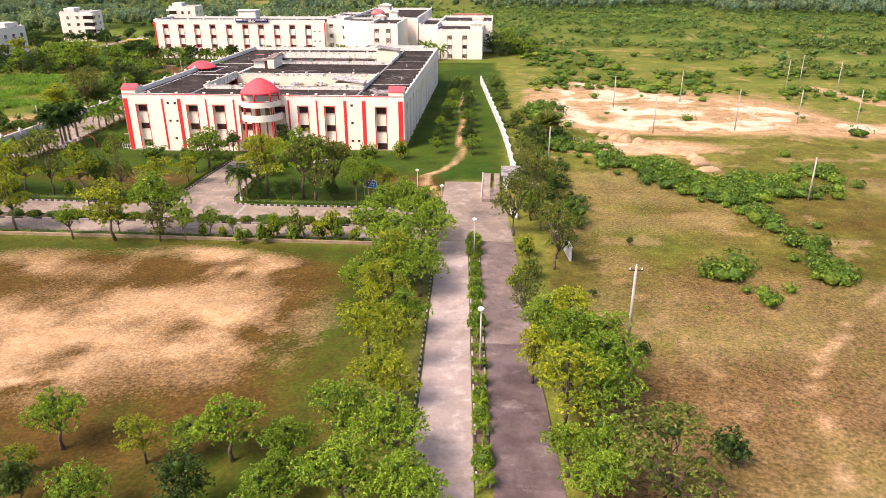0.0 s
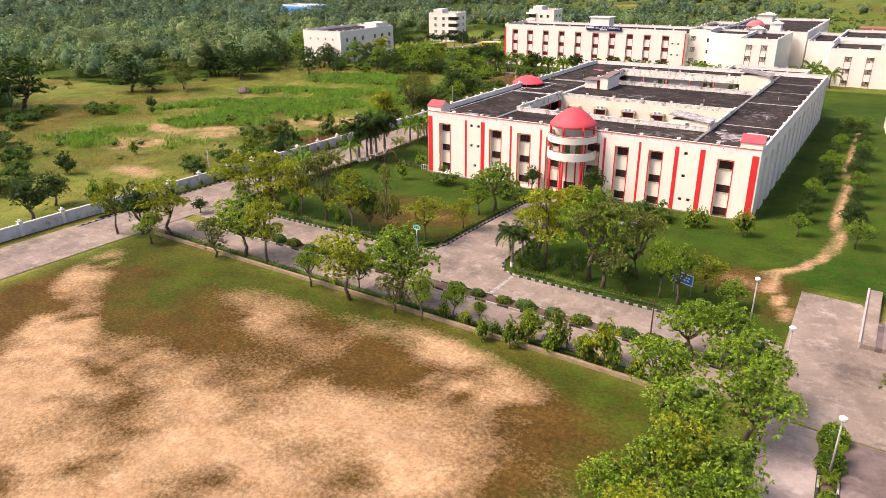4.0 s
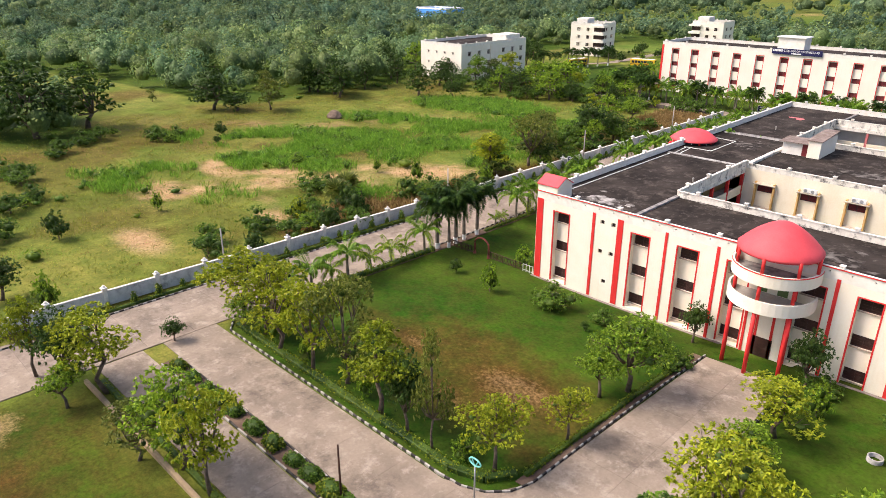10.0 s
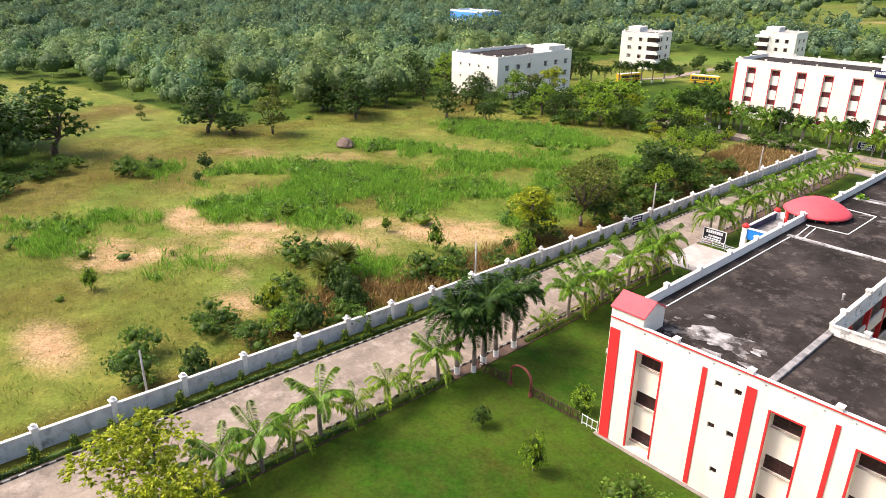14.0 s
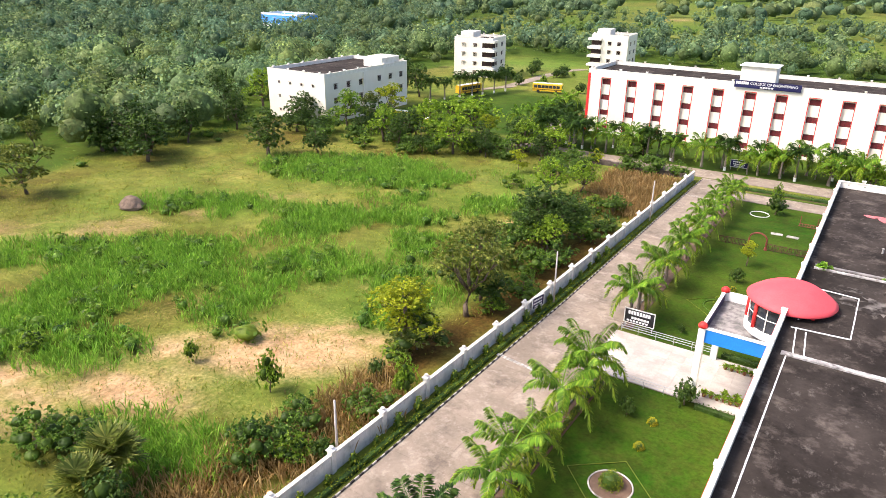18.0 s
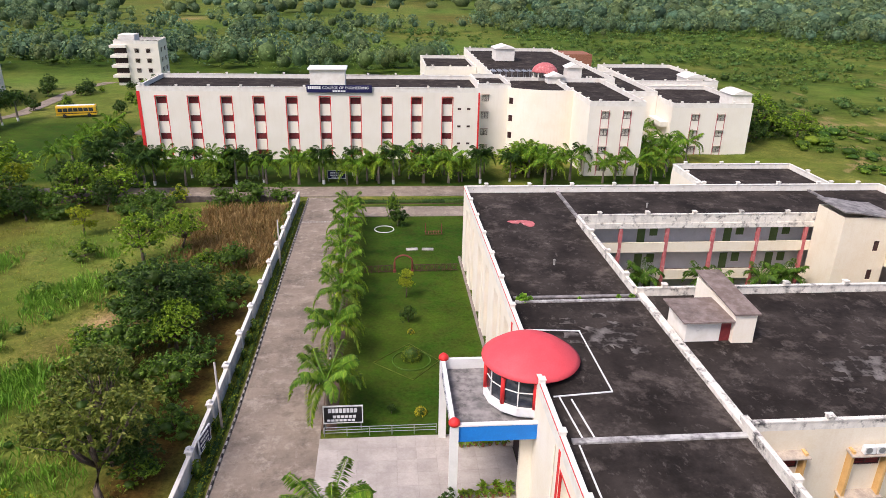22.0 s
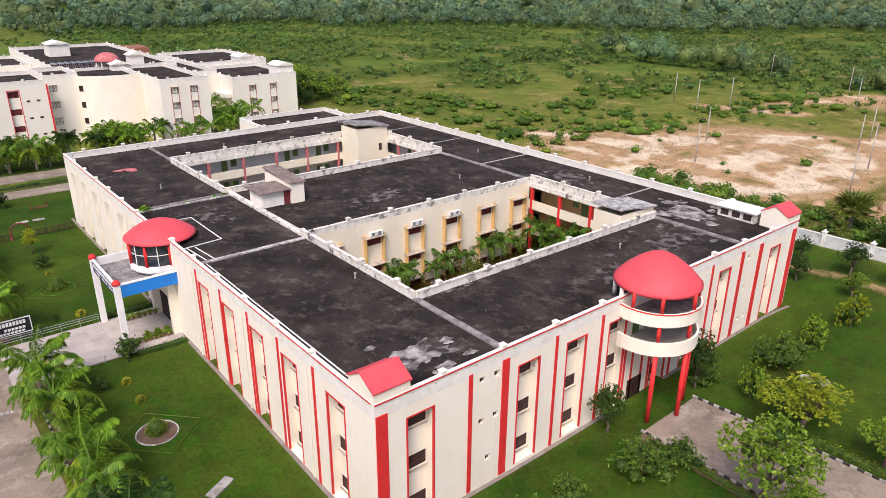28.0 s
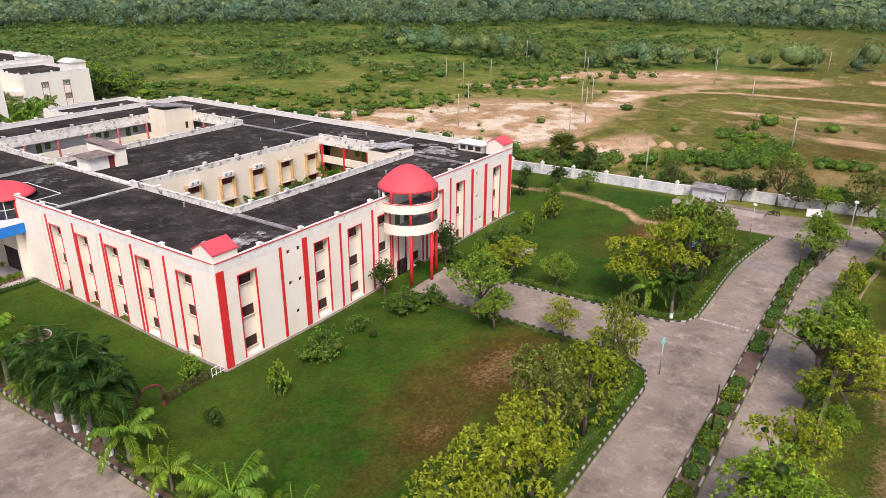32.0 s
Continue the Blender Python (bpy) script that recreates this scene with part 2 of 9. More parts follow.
BARK = surface("bark", (0.16, 0.12, 0.09), (0.09, 0.065, 0.05), 2.5, 14, 0.95, 0.4)
PALMBARK = surface("palm_trunk", (0.25, 0.21, 0.17), (0.16, 0.13, 0.10), 1.2, 12, 0.95, 0.3)
THATCH = surface("thatch", (0.17, 0.12, 0.09), (0.11, 0.08, 0.06), 1.5, 14, 0.95, 0.5)
CLAY = surface("terracotta", (0.30, 0.13, 0.08), (0.24, 0.10, 0.06), 2, 12, 0.9, 0.05)
YELLOW = surface("yellow_bus_paint", (0.70, 0.42, 0.02), (0.62, 0.36, 0.02), 0.8, 8, 0.45, 0.0)
RUBBER = surface("tyre_rubber", (0.02, 0.02, 0.02), (0.03, 0.03, 0.03), 2, 10, 0.8, 0.0)
SKYBLUE = surface("far_blue_paint", (0.06, 0.26, 0.66), (0.08, 0.30, 0.70), 0.6, 8, 0.7, 0.0)
SANDBANK = surface("sand_heap", (0.44, 0.30, 0.175), (0.33, 0.215, 0.12), 0.8, 5, 0.95, 0.4, spots=(0.16, 0.15, 0.05), spot_scale=0.7, spot_at=(0.55, 0.7))

glass, nt, p = nodes_of("tinted_glass")
p.inputs["Base Color"].default_value = (0.03, 0.035, 0.045, 1)
p.inputs["Roughness"].default_value = 0.08
nt.links.new(ramp(nt, noise_at(nt, 1.5), [(0.3, (0.02, 0.024, 0.03)), (0.7, (0.06, 0.065, 0.075))]), p.inputs["Base Color"])
GLASS = glass

MANGO = foliage("broad_leaves", (0.110, 0.205, 0.016), (0.225, 0.365, 0.026), (0.37, 0.49, 0.042))
LIMEL = foliage("yellow_green_leaves", (0.190, 0.250, 0.012), (0.335, 0.395, 0.018), (0.50, 0.51, 0.033))
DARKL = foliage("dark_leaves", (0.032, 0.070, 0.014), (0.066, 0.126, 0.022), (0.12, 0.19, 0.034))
OLIVE = foliage("olive_leaves", (0.090, 0.125, 0.020), (0.175, 0.215, 0.032), (0.29, 0.30, 0.07))
PALM = foliage("palm_fronds", (0.080, 0.185, 0.013), (0.170, 0.330, 0.022), (0.32, 0.45, 0.042))
COURTPALM = foliage("courtyard_palm_fronds", (0.045, 0.115, 0.011), (0.105, 0.215, 0.020), (0.22, 0.33, 0.036))
PALMDK = foliage("dark_palm_fronds", (0.022, 0.062, 0.010), (0.055, 0.120, 0.018), (0.12, 0.20, 0.03))
YPALM = foliage("yellow_palm_fronds", (0.10, 0.19, 0.010), (0.22, 0.34, 0.018), (0.40, 0.50, 0.04))
HEDGE = foliage("clipped_hedge", (0.070, 0.120, 0.010), (0.170, 0.235, 0.014), (0.36, 0.38, 0.03))
GRASSG = foliage("tall_green_grass", (0.125, 0.270, 0.026), (0.205, 0.390, 0.040), (0.32, 0.50, 0.07))
GRASSD = foliage("dry_grass", (0.24, 0.14, 0.045), (0.38, 0.24, 0.09), (0.50, 0.36, 0.15))
# Both woodland greens are paled and blued; haze is put into the leaf colour.
HAZYWOODS = foliage("haze_tinted_far_leaves", (0.098, 0.172, 0.092), (0.152, 0.235, 0.122), (0.215, 0.300, 0.152), 0.85, True)
HAZYEDGE = foliage("haze_tinted_woodland_leaves", (0.115, 0.200, 0.086), (0.190, 0.292, 0.116), (0.270, 0.370, 0.145), 0.7, True)
PLAIN = foliage("plain_scrub_leaves", (0.070, 0.142, 0.034), (0.125, 0.215, 0.052), (0.185, 0.265, 0.070), 0.7, True)
SCRUB = foliage("scrub_leaves", (0.062, 0.134, 0.018), (0.125, 0.232, 0.028), (0.22, 0.32, 0.045))
BANKSCRUB = foliage("bank_scrub_leaves", (0.062, 0.140, 0.018), (0.120, 0.235, 0.028), (0.21, 0.32, 0.042), 0.6, True)
GRASSY = foliage("field_grass_blades", (0.14, 0.17, 0.020), (0.25, 0.28, 0.040), (0.38, 0.36, 0.080))
# Dark core green: shade inside the crowns is put into this colour.
CORESHADE = foliage("shaded_inner_leaves", (0.040, 0.080, 0.012), (0.066, 0.116, 0.015), (0.09, 0.15, 0.02))
FLOWERY = foliage("yellow_flowers", (0.35, 0.30, 0.01), (0.55, 0.48, 0.02), (0.7, 0.6, 0.05))


# ---- mesh helpers ----
def same(u, v, z):
    return (u, v, z)


class Geo:
    """Gathers the faces of one mesh; f maps the local u, v, z to x, y, z."""

    def __init__(self, f=same):
        self.v, self.q, self.f = [], [], f

    def pts(self, ps):
        n = len(self.v)
        self.v.extend(self.f(*p) for p in ps)
        return n

    def face(self, *ps):
        n = self.pts(ps)
        self.q.append(tuple(range(n, n + len(ps))))

    def box(self, a0, a1, b0, b1, c0, c1):
        n = self.pts([(a, b, c) for c in (c0, c1) for a, b in ((a0, b0), (a1, b0), (a1, b1), (a0, b1))])
        for q in ((0, 3, 2, 1), (4, 5, 6, 7), (0, 1, 5, 4), (1, 2, 6, 5), (2, 3, 7, 6), (3, 0, 4, 7)):
            self.q.append(tuple(n + i for i in q))

    def block(self, a0, a1, b0, b1, c0, c1, e=0.03):
        """A box with its upper edges bevelled."""
        rings = [(0, c0), (0, c1 - e), (e, c1)]
        self.stack([[(a0 + d, b0 + d, c), (a1 - d, b0 + d, c), (a1 - d, b1 - d, c), (a0 + d, b1 - d, c)] for d, c in rings])

    def stack(self, rings, caps=True):
        k = len(rings[0])
        n = self.pts([p for r in rings for p in r])
        for i in range(len(rings) - 1):
            for j in range(k):
                a, b = n + i * k + j, n + i * k + (j + 1) % k
                self.q.append((a, b, b + k, a + k))
        if caps:
            self.q.append(tuple(n + j for j in reversed(range(k))))
            self.q.append(tuple(n + (len(rings) - 1) * k + j for j in range(k)))

    def ring(self, cx, cy, z, r, n=12, ry=None):
        return [(cx + r * math.cos(2 * math.pi * i / n), cy + (ry or r) * math.sin(2 * math.pi * i / n), z) for i in range(n)]

    def lathe(self, cx, cy, rz, n=12):
        self.stack([self.ring(cx, cy, z, r, n) for r, z in rz])

    def tube(self, ps, rs, n=6):
        """A round bar along points with a radius at each."""
        rings = []
        for i, p in enumerate(ps):
            p = Vector(p)
            d = (Vector(ps[min(i + 1, len(ps) - 1)]) - Vector(ps[max(i - 1, 0)])).normalized()
            a = d.orthogonal().normalized() if abs(d.z) > 0.95 else d.cross(Vector((0, 0, 1))).normalized()
            b = d.cross(a)
            rings.append([tuple(p + rs[i] * (math.cos(2 * math.pi * j / n) * a + math.sin(2 * math.pi * j / n) * b)) for j in range(n)])
        self.stack(rings)

    def mesh(self, name, mat, smooth=False):
        me = bpy.data.meshes.new(name)
        me.from_pydata(self.v, [], self.q)
        me.materials.append(mat)
        if smooth:
            me.polygons.foreach_set("use_smooth", [True] * len(me.polygons))
        me.update()
        return me


def thing(name, at, label, category, group="", kind=""):
    ob = new(name)
    ob.empty_display_size = 0.5
    ob.matrix_world = Matrix.Translation(at)
    return tagged(ob, label, category, group, kind)


def part(name, geo, mat, parent, label="", smooth=False):
    """One mesh under its thing; its points are given in the world."""
    ob = new(name, geo if isinstance(geo, bpy.types.Mesh) else geo.mesh(name, mat, smooth))
    ob.parent = parent
    root = parent
    off = Vector()
    while root is not None:
        off += root.matrix_basis.translation if root.type == "EMPTY" else Vector()
        root = root.parent
    ob.matrix_parent_inverse = Matrix.Translation(-off)
    return tagged(ob, label)


def piece(name, mesh, parent, m, label=""):
    """A part that shares its mesh, placed by a matrix in its parent's space."""
    ob = new(name, mesh)
    ob.parent = parent
    ob.matrix_basis = m
    return tagged(ob, label) if label else ob


def solo(name, geo, mat, label, category, group="", kind="", smooth=False):
    return tagged(new(name, geo.mesh(name, mat, smooth)), label, category, group, kind)


def cloud(name, verts, quads, mat):
    """A mesh from arrays: verts n x 3, quads m x 4."""
    me = bpy.data.meshes.new(name)
    me.vertices.add(len(verts))
    me.vertices.foreach_set("co", np.asarray(verts, np.float32).ravel())
    m = len(quads)
    me.loops.add(m * 4)
    me.loops.foreach_set("vertex_index", np.asarray(quads, np.int32).ravel())
    me.polygons.add(m)
    me.polygons.foreach_set("loop_start", np.arange(0, m * 4, 4, dtype=np.int32))
    me.polygons.foreach_set("loop_total", np.full(m, 4, dtype=np.int32))
    me.materials.append(mat)
    me.update(calc_edges=True)
    return me


def wall(geo, u0, u1, z0, z1, v0, v1, holes=()):
    """A wall from v0 to v1 in depth with openings (u0, u1, z0, z1) through it."""
    us = sorted({u0, u1, *(u for h in holes for u in h[:2] if u0 < u < u1)})
    zs = sorted({z0, z1, *(z for h in holes for z in h[2:] if z0 < z < z1)})
    full = [[not any(h[0] <= (us[i] + us[i + 1]) / 2 <= h[1] and h[2] <= (zs[j] + zs[j + 1]) / 2 <= h[3] for h in holes) for j in range(len(zs) - 1)] for i in range(len(us) - 1)]

    def on(i, j):
        return 0 <= i < len(us) - 1 and 0 <= j < len(zs) - 1 and full[i][j]

    for i in range(len(us) - 1):
        for j in range(len(zs) - 1):
            if not full[i][j]:
                continue
            a, b, c, d = us[i], us[i + 1], zs[j], zs[j + 1]
            geo.face((a, v0, c), (b, v0, c), (b, v0, d), (a, v0, d))
            geo.face((a, v1, c), (a, v1, d), (b, v1, d), (b, v1, c))
            if not on(i - 1, j):
                geo.face((a, v0, c), (a, v0, d), (a, v1, d), (a, v1, c))
            if not on(i + 1, j):
                geo.face((b, v0, c), (b, v1, c), (b, v1, d), (b, v0, d))
            if not on(i, j - 1):
                geo.face((a, v0, c), (a, v1, c), (b, v1, c), (b, v0, c))
            if not on(i, j + 1):
                geo.face((a, v0, d), (b, v0, d), (b, v1, d), (a, v1, d))


def window_meshes(w, h, mat_pane, bars=3):
    """Frame, pane and bars of a window w wide and h high, in its own space: x along, y inwards, z up from the sill."""
    f = Geo()
    t = 0.07
    wall(f, 0, w, 0, h, 0, 0.08, [(t, w / 2 - t / 2, t, h - t), (w / 2 + t / 2, w - t, t, h - t)])
    p = Geo()
    p.box(0.02, w - 0.02, 0.05, 0.07, 0.02, h - 0.02)
    g = Geo()
    cut = [0.03 + (h - 0.06) * i / (bars + 1) for i in range(bars + 2)]
    wall(g, 0.01, w - 0.01, 0.01, h - 0.01, -0.02, -0.002, [(0.05, w - 0.05, a + 0.012, b - 0.012) for a, b in zip(cut, cut[1:])])
    return f.mesh("window_frame", FRAME), p.mesh("pane", mat_pane), g.mesh("window_grille", FRAME)


def put_window(parent, meshes, m, name="window"):
    f = piece(name, meshes[0], parent, m)
    piece("pane", meshes[1], f, Matrix())
    piece("window_grille", meshes[2], f, Matrix())
    return f


def face_matrix(o, u, inward):
    """Own space of a wall: origin o, u along it, inward into the house."""
    u, w = Vector(u), Vector(inward)
    return Matrix(((u.x, w.x, 0, o[0]), (u.y, w.y, 0, o[1]), (0, 0, 1, o[2]), (0, 0, 0, 1)))


def mapper(m):
    def f(u, v, z):
        return tuple(m @ Vector((u, v, z)))
    return f


# ---- ground ----
def lattice(x, y, size, seed):
    """Smooth noise from 0 to 1 with cells of that size in metres."""
    g = np.random.default_rng(seed).random((257, 257))
    u, v = np.asarray(x) / size + 300.5, np.asarray(y) / size + 300.5
    i, j = np.floor(u).astype(int), np.floor(v).astype(int)
    a, b = u - i, v - j
    a, b = a * a * (3 - 2 * a), b * b * (3 - 2 * b)
    i0, j0, i1, j1 = i % 256, j % 256, (i + 1) % 256, (j + 1) % 256
    return (g[i0, j0] * (1 - a) + g[i1, j0] * a) * (1 - b) + (g[i0, j1] * (1 - a) + g[i1, j1] * a) * b


def rough(x, y, size, seed):
    return 0.55 * lattice(x, y, size, seed) + 0.3 * lattice(x, y, size * 0.43, seed + 1) + 0.15 * lattice(x, y, size * 0.19, seed + 2)


def inside(x, y, x0, x1, y0, y1, soft=2.0):
    s = np.clip((x - x0) / soft + 0.5, 0, 1) * np.clip((x1 - x) / soft + 0.5, 0, 1)
    return s * np.clip((y - y0) / soft + 0.5, 0, 1) * np.clip((y1 - y) / soft + 0.5, 0, 1)


def blob(x, y, cx, cy, rx, ry, turn=0.0):
    c, s = math.cos(radians(turn)), math.sin(radians(turn))
    dx, dy = x - cx, y - cy
    return np.clip(1.25 - np.sqrt(((dx * c + dy * s) / rx) ** 2 + ((dy * c - dx * s) / ry) ** 2), 0, 1)


def along(x, y, ps, w):
    """1 on a track through the points, falling to 0 at w metres from it."""
    best = np.full(np.shape(x), 1e9)
    for (ax, ay), (bx, by) in zip(ps, ps[1:]):
        l2 = (bx - ax) ** 2 + (by - ay) ** 2
        t = np.clip(((x - ax) * (bx - ax) + (y - ay) * (by - ay)) / l2, 0, 1)
        best = np.minimum(best, np.hypot(x - ax - t * (bx - ax), y - ay - t * (by - ay)))
    return np.clip(1.4 - 1.4 * best / w, 0, 1)


def dip(x, y):
    return -0.95 * np.exp(-((x + 66) / 26) ** 2 - ((y - 144) / 17) ** 2)


def ease(v):
    v = np.clip(v, 0, 1)
    return v * v * (3 - 2 * v)


def rise(x, y):
    """The land climbs gently to the south-east, along the drive and the east wall."""
    return 1.25 * ease((x + 24) / 24) * ease((110 - x) / 60) * ease((260 - y) / 60) + 1.7 * ease((95 - y) / 55) * ease((x + 34) / 26) * ease((110 - x) / 60)


def lay(x, y):
    """A place of the flat plan laid on the sloping land: x, y and the ground's height."""
    z = rise(x, y)
    f = 1 - z / 36.4
    return x * f, y * f, z + dip(x, y)


def spot(x, y, up=0.0):
    a, b, c = lay(x, y)
    return Vector((float(a), float(b), float(c) + up))


def tall_green(x, y):
    """Where the tall green grass grows in the field beyond the wall."""
    m = 1.3 * blob(x, y, -150, 172, 26, 8, 28) + 1.2 * blob(x, y, -127, 169.5, 13, 6, 25) + 1.2 * blob(x, y, -140, 197, 20, 8, 30) + blob(x, y, -160, 221, 20, 10, 25) + blob(x, y, -134, 222, 18, 12, 30)
    m += blob(x, y, -163, 156, 20, 7, 28) + 0.9 * blob(x, y, -128, 198, 10, 8) + 0.8 * blob(x, y, -142, 150, 9, 5, 20) + 0.8 * blob(x, y, -176, 146, 16, 6, 20) + 0.7 * blob(x, y, -166, 190, 14, 6, 25) + 0.7 * blob(x, y, -150, 120, 22, 6, 25) + 0.8 * blob(x, y, -122, 182, 9, 6) + 0.8 * blob(x, y, -120, 145, 9, 5, 20)
    m += 1.1 * along(x, y, [(-160, 124), (-154, 138), (-150, 152), (-150, 164)], 8)
    return np.clip(m * 1.2, 0, 1) * np.clip((rough(x, y, 10, 31) - 0.36) * 5, 0, 1) * (x < -109)


def spaced(lo, hi, step, far_lo, far_hi):
    mid = list(np.arange(lo, hi + 0.01, step))
    low, high, d = [], [], step
    while (low or [lo])[-1] > far_lo:
        d *= 1.16
        low.append((low or [lo])[-1] - d)
    d = step
    while (high or [hi])[-1] < far_hi:
        d *= 1.16
        high.append((high or [hi])[-1] + d)
    return np.array(low[::-1] + mid + high)


def wood_cover(x, y):
    """How thickly trees stand: the western woods, the belt behind the long block, the far woods and the tree line of the plain."""
    x, y = np.asarray(x, float), np.asarray(y, float)
    edge = np.interp(y, [60, 100, 140, 162, 172, 200, 240, 285, 300, 405, 412, 468, 476, 560, 900], [-430, -400, -345, -290, -206, -208, -204, -218, -224, -226, -52, -52, -330, -360, -380])
    w = np.maximum(blob(x, y, -215, 119, 22, 15) * 1.6, 0) + ease((edge + 26 * (rough(x, y, 34, 51) - 0.5) - x) / 10)
    d = np.hypot(x + 85, y - 100)
    way = np.degrees(np.arctan2(x + 85, y - 100))
    e = 0.95 * ease((d - 505 - 190 * (rough(x, y, 90, 57) - 0.5)) / 30) * ease((way - 4) / 9)
    n = (0.10 + 0.5 * np.clip((rough(x, y, 60, 52) - 0.52) * 6, 0, 1)) * ease((y - 470) / 20) * ease((6 - way) / 8)
    line_ = along(x, y, [(196, 337), (184, 300), (183, 258), (178, 222), (180, 194), (202, 182), (216, 166), (212, 148), (222, 110)], 15)
    t = np.clip(1.3 * line_, 0, 1) * np.clip((rough(x, y, 26, 59) - 0.30) * 6, 0, 1)
    f = 0.9 * ease((d - 900) / 120)
    return np.clip(np.maximum.reduce([w, e, n, t, f]), 0, 1)


gx, gy = spaced(-240, 130, 1.4, -4200, 4200), spaced(20, 300, 1.4, -2500, 4600)
X, Y = np.meshgrid(gx, gy, indexing="ij")
lawn = inside(X, Y, -93, -7.5, 103, 141) + inside(X, Y, -93, -77, 140, 252) + inside(X, Y, -19, 2.5, 120, 235) + inside(X, Y, -79, 2, 224, 256)
lawn = np.clip(lawn + inside(X, Y, -140, -66, 262, 284) + inside(X, Y, -192, -150, 266, 323) + inside(X, Y, -66, -28, 152, 215) + inside(X, Y, -60, 0, 256, 276), 0, 1)
dirt = np.zeros_like(X)
brown = np.zeros_like(X)
lush = tall_green(X, Y)
south = inside(X, Y, -92.5, -12, 10, 88, 5)
bare = blob(X, Y, -40, 64, 25, 15) + blob(X, Y, -62, 54, 22, 13) + 0.75 * blob(X, Y, -58, 80, 14, 5) + 0.7 * blob(X, Y, -30, 80, 9, 4.5) + along(X, Y, [(-95, 82), (-82, 70), (-70, 60), (-60, 52)], 5) + 0.8 * blob(X, Y, -40, 84, 10, 3)
dirt = np.maximum(dirt, south * np.clip(bare * 1.2, 0, 1) * np.clip(0.66 * rough(X, Y, 5, 3) * 3.4 + 0.34 * rough(X, Y, 1.9, 8) * 3.4 - 0.78, 0.0, 1) * (0.56 + 0.44 * np.clip(rough(X, Y, 13, 9) * 4 - 1.3, 0, 1)))
brown = np.maximum(brown, south * (1.3 + 1.3 * (rough(X, Y, 9, 5) - 0.5)))
south_green = south * np.clip(inside(X, Y, -92, -12, 82, 88, 4) + inside(X, Y, -20, -12, 20, 88, 7) + 0.9 * inside(X, Y, -93, -64, 72, 88, 6) * rough(X, Y, 7, 14) * 1.9 + 0.8 * inside(X, Y, -92, -12, 10, 46, 7) * rough(X, Y, 8, 6) * 1.6, 0, 1)
brown = np.maximum(brown, south * np.clip(bare * 1.8, 0, 1.15))
brown *= 1 - 0.6 * south_green
brown = np.maximum(brown, 0.9 * inside(X, Y, -112, -106, 60, 138, 4))
lawn = np.maximum(lawn, south)
# worn places of the lawns
for cx, cy, rx, ry, k in ((-62, 117, 13, 7.0, 1.15), (-70, 120, 12, 6.0, 0.85), (-57, 110, 5, 3, 0.5), (-15, 117.5, 9, 5.5, 1.3), (-22, 121, 9, 5, 0.6), (-10, 112, 3, 6, 0.9), (-33, 133, 6, 3, 0.4), (-79, 131, 7, 4, 0.35), (-75, 116.5, 9, 4, 1.05), (-83, 117, 6, 2.5, 0.7), (-66, 111.5, 9, 4, 1.05), (-55, 110.5, 5, 3, 0.7), (-68, 123, 6, 2.5, 0.6)):
    brown = np.maximum(brown, k * blob(X, Y, cx, cy, rx, ry))
    dirt = np.maximum(dirt, 0.6 * (k - 0.5) * blob(X, Y, cx, cy, rx * 0.6, ry * 0.6))
dirt = np.maximum(dirt, along(X, Y, [(-8.6, 110), (-11.5, 117), (-12.6, 122), (-9.5, 126), (-7.0, 133), (-6.6, 142), (-8, 152), (-8, 170), (-9, 200), (-8.5, 224)], 1.15) * 0.95)
# the field to the east
east = inside(X, Y, 7, 400, -60, 400, 3)
brown = np.maximum(brown, east * np.clip(1.25 - Y / 210, 0, 1.0) * (0.85 + 1.0 * (rough(X, Y, 12, 7) - 0.4)))
sand = blob(X, Y, 40, 178, 38, 20, -8) + blob(X, Y, 28, 205, 24, 18) + blob(X, Y, 95, 165, 24, 8, 15) + blob(X, Y, 30, 147, 20, 7) + 0.8 * blob(X, Y, 120, 160, 30, 5, -20) + 0.8 * blob(X, Y, 160, 130, 40, 5, -45) + 0.8 * blob(X, Y, 130, 205, 30, 5, -20) + 0.7 * blob(X, Y, 110, 100, 16, 6, -10) + along(X, Y, [(98, 223), (108, 198)], 6) + along(X, Y, [(150, 212), (172, 159), (188, 99), (200, 60)], 4) + along(X, Y, [(112, 178), (135, 139), (137, 95), (140, 60)], 3) + along(X, Y, [(97, 131), (103, 93)], 4) + along(X, Y, [(27, 229), (64, 193), (86, 170)], 5) + 1.2 * blob(X, Y, 40, 175, 24, 16) + 0.8 * blob(X, Y, 70, 100, 6, 14) + 1.2 * blob(X, Y, 56, 192, 34, 24, -42) + 0.9 * blob(X, Y, 160, 170, 42, 24, -55) + 0.7 * blob(X, Y, 20, 200, 12, 30)
dirt = np.maximum(dirt, east * np.clip(sand * 1.4, 0, 1) * np.clip(rough(X, Y, 10, 11) * 2.8 - 0.30, 0, 1))
dirt = np.maximum(dirt, 1.9 * east * np.clip(sand * 1.1 - 0.15, 0, 1) * np.clip(rough(X, Y, 6, 12) * 3.2 - 0.75, 0, 1))
dirt = np.maximum(dirt, 0.42 * inside(X, Y, 8, 120, -60, 128, 6) * np.clip(rough(X, Y, 16, 15) * 2.2 - 0.2, 0, 1))
dirt = np.maximum(dirt, along(X, Y, [(26, 38), (29.8, 55), (33, 62), (37, 66), (40, 71), (52, 82)], 0.5) * 0.8)
dirt = np.maximum(dirt, along(X, Y, [(25, 45), (21.4, 60), (17.6, 75), (13, 87)], 0.6) * 0.6)
dirt = np.maximum(dirt, along(X, Y, [(46, 60), (62, 92), (70, 108), (95, 128)], 1.2) * 0.7)
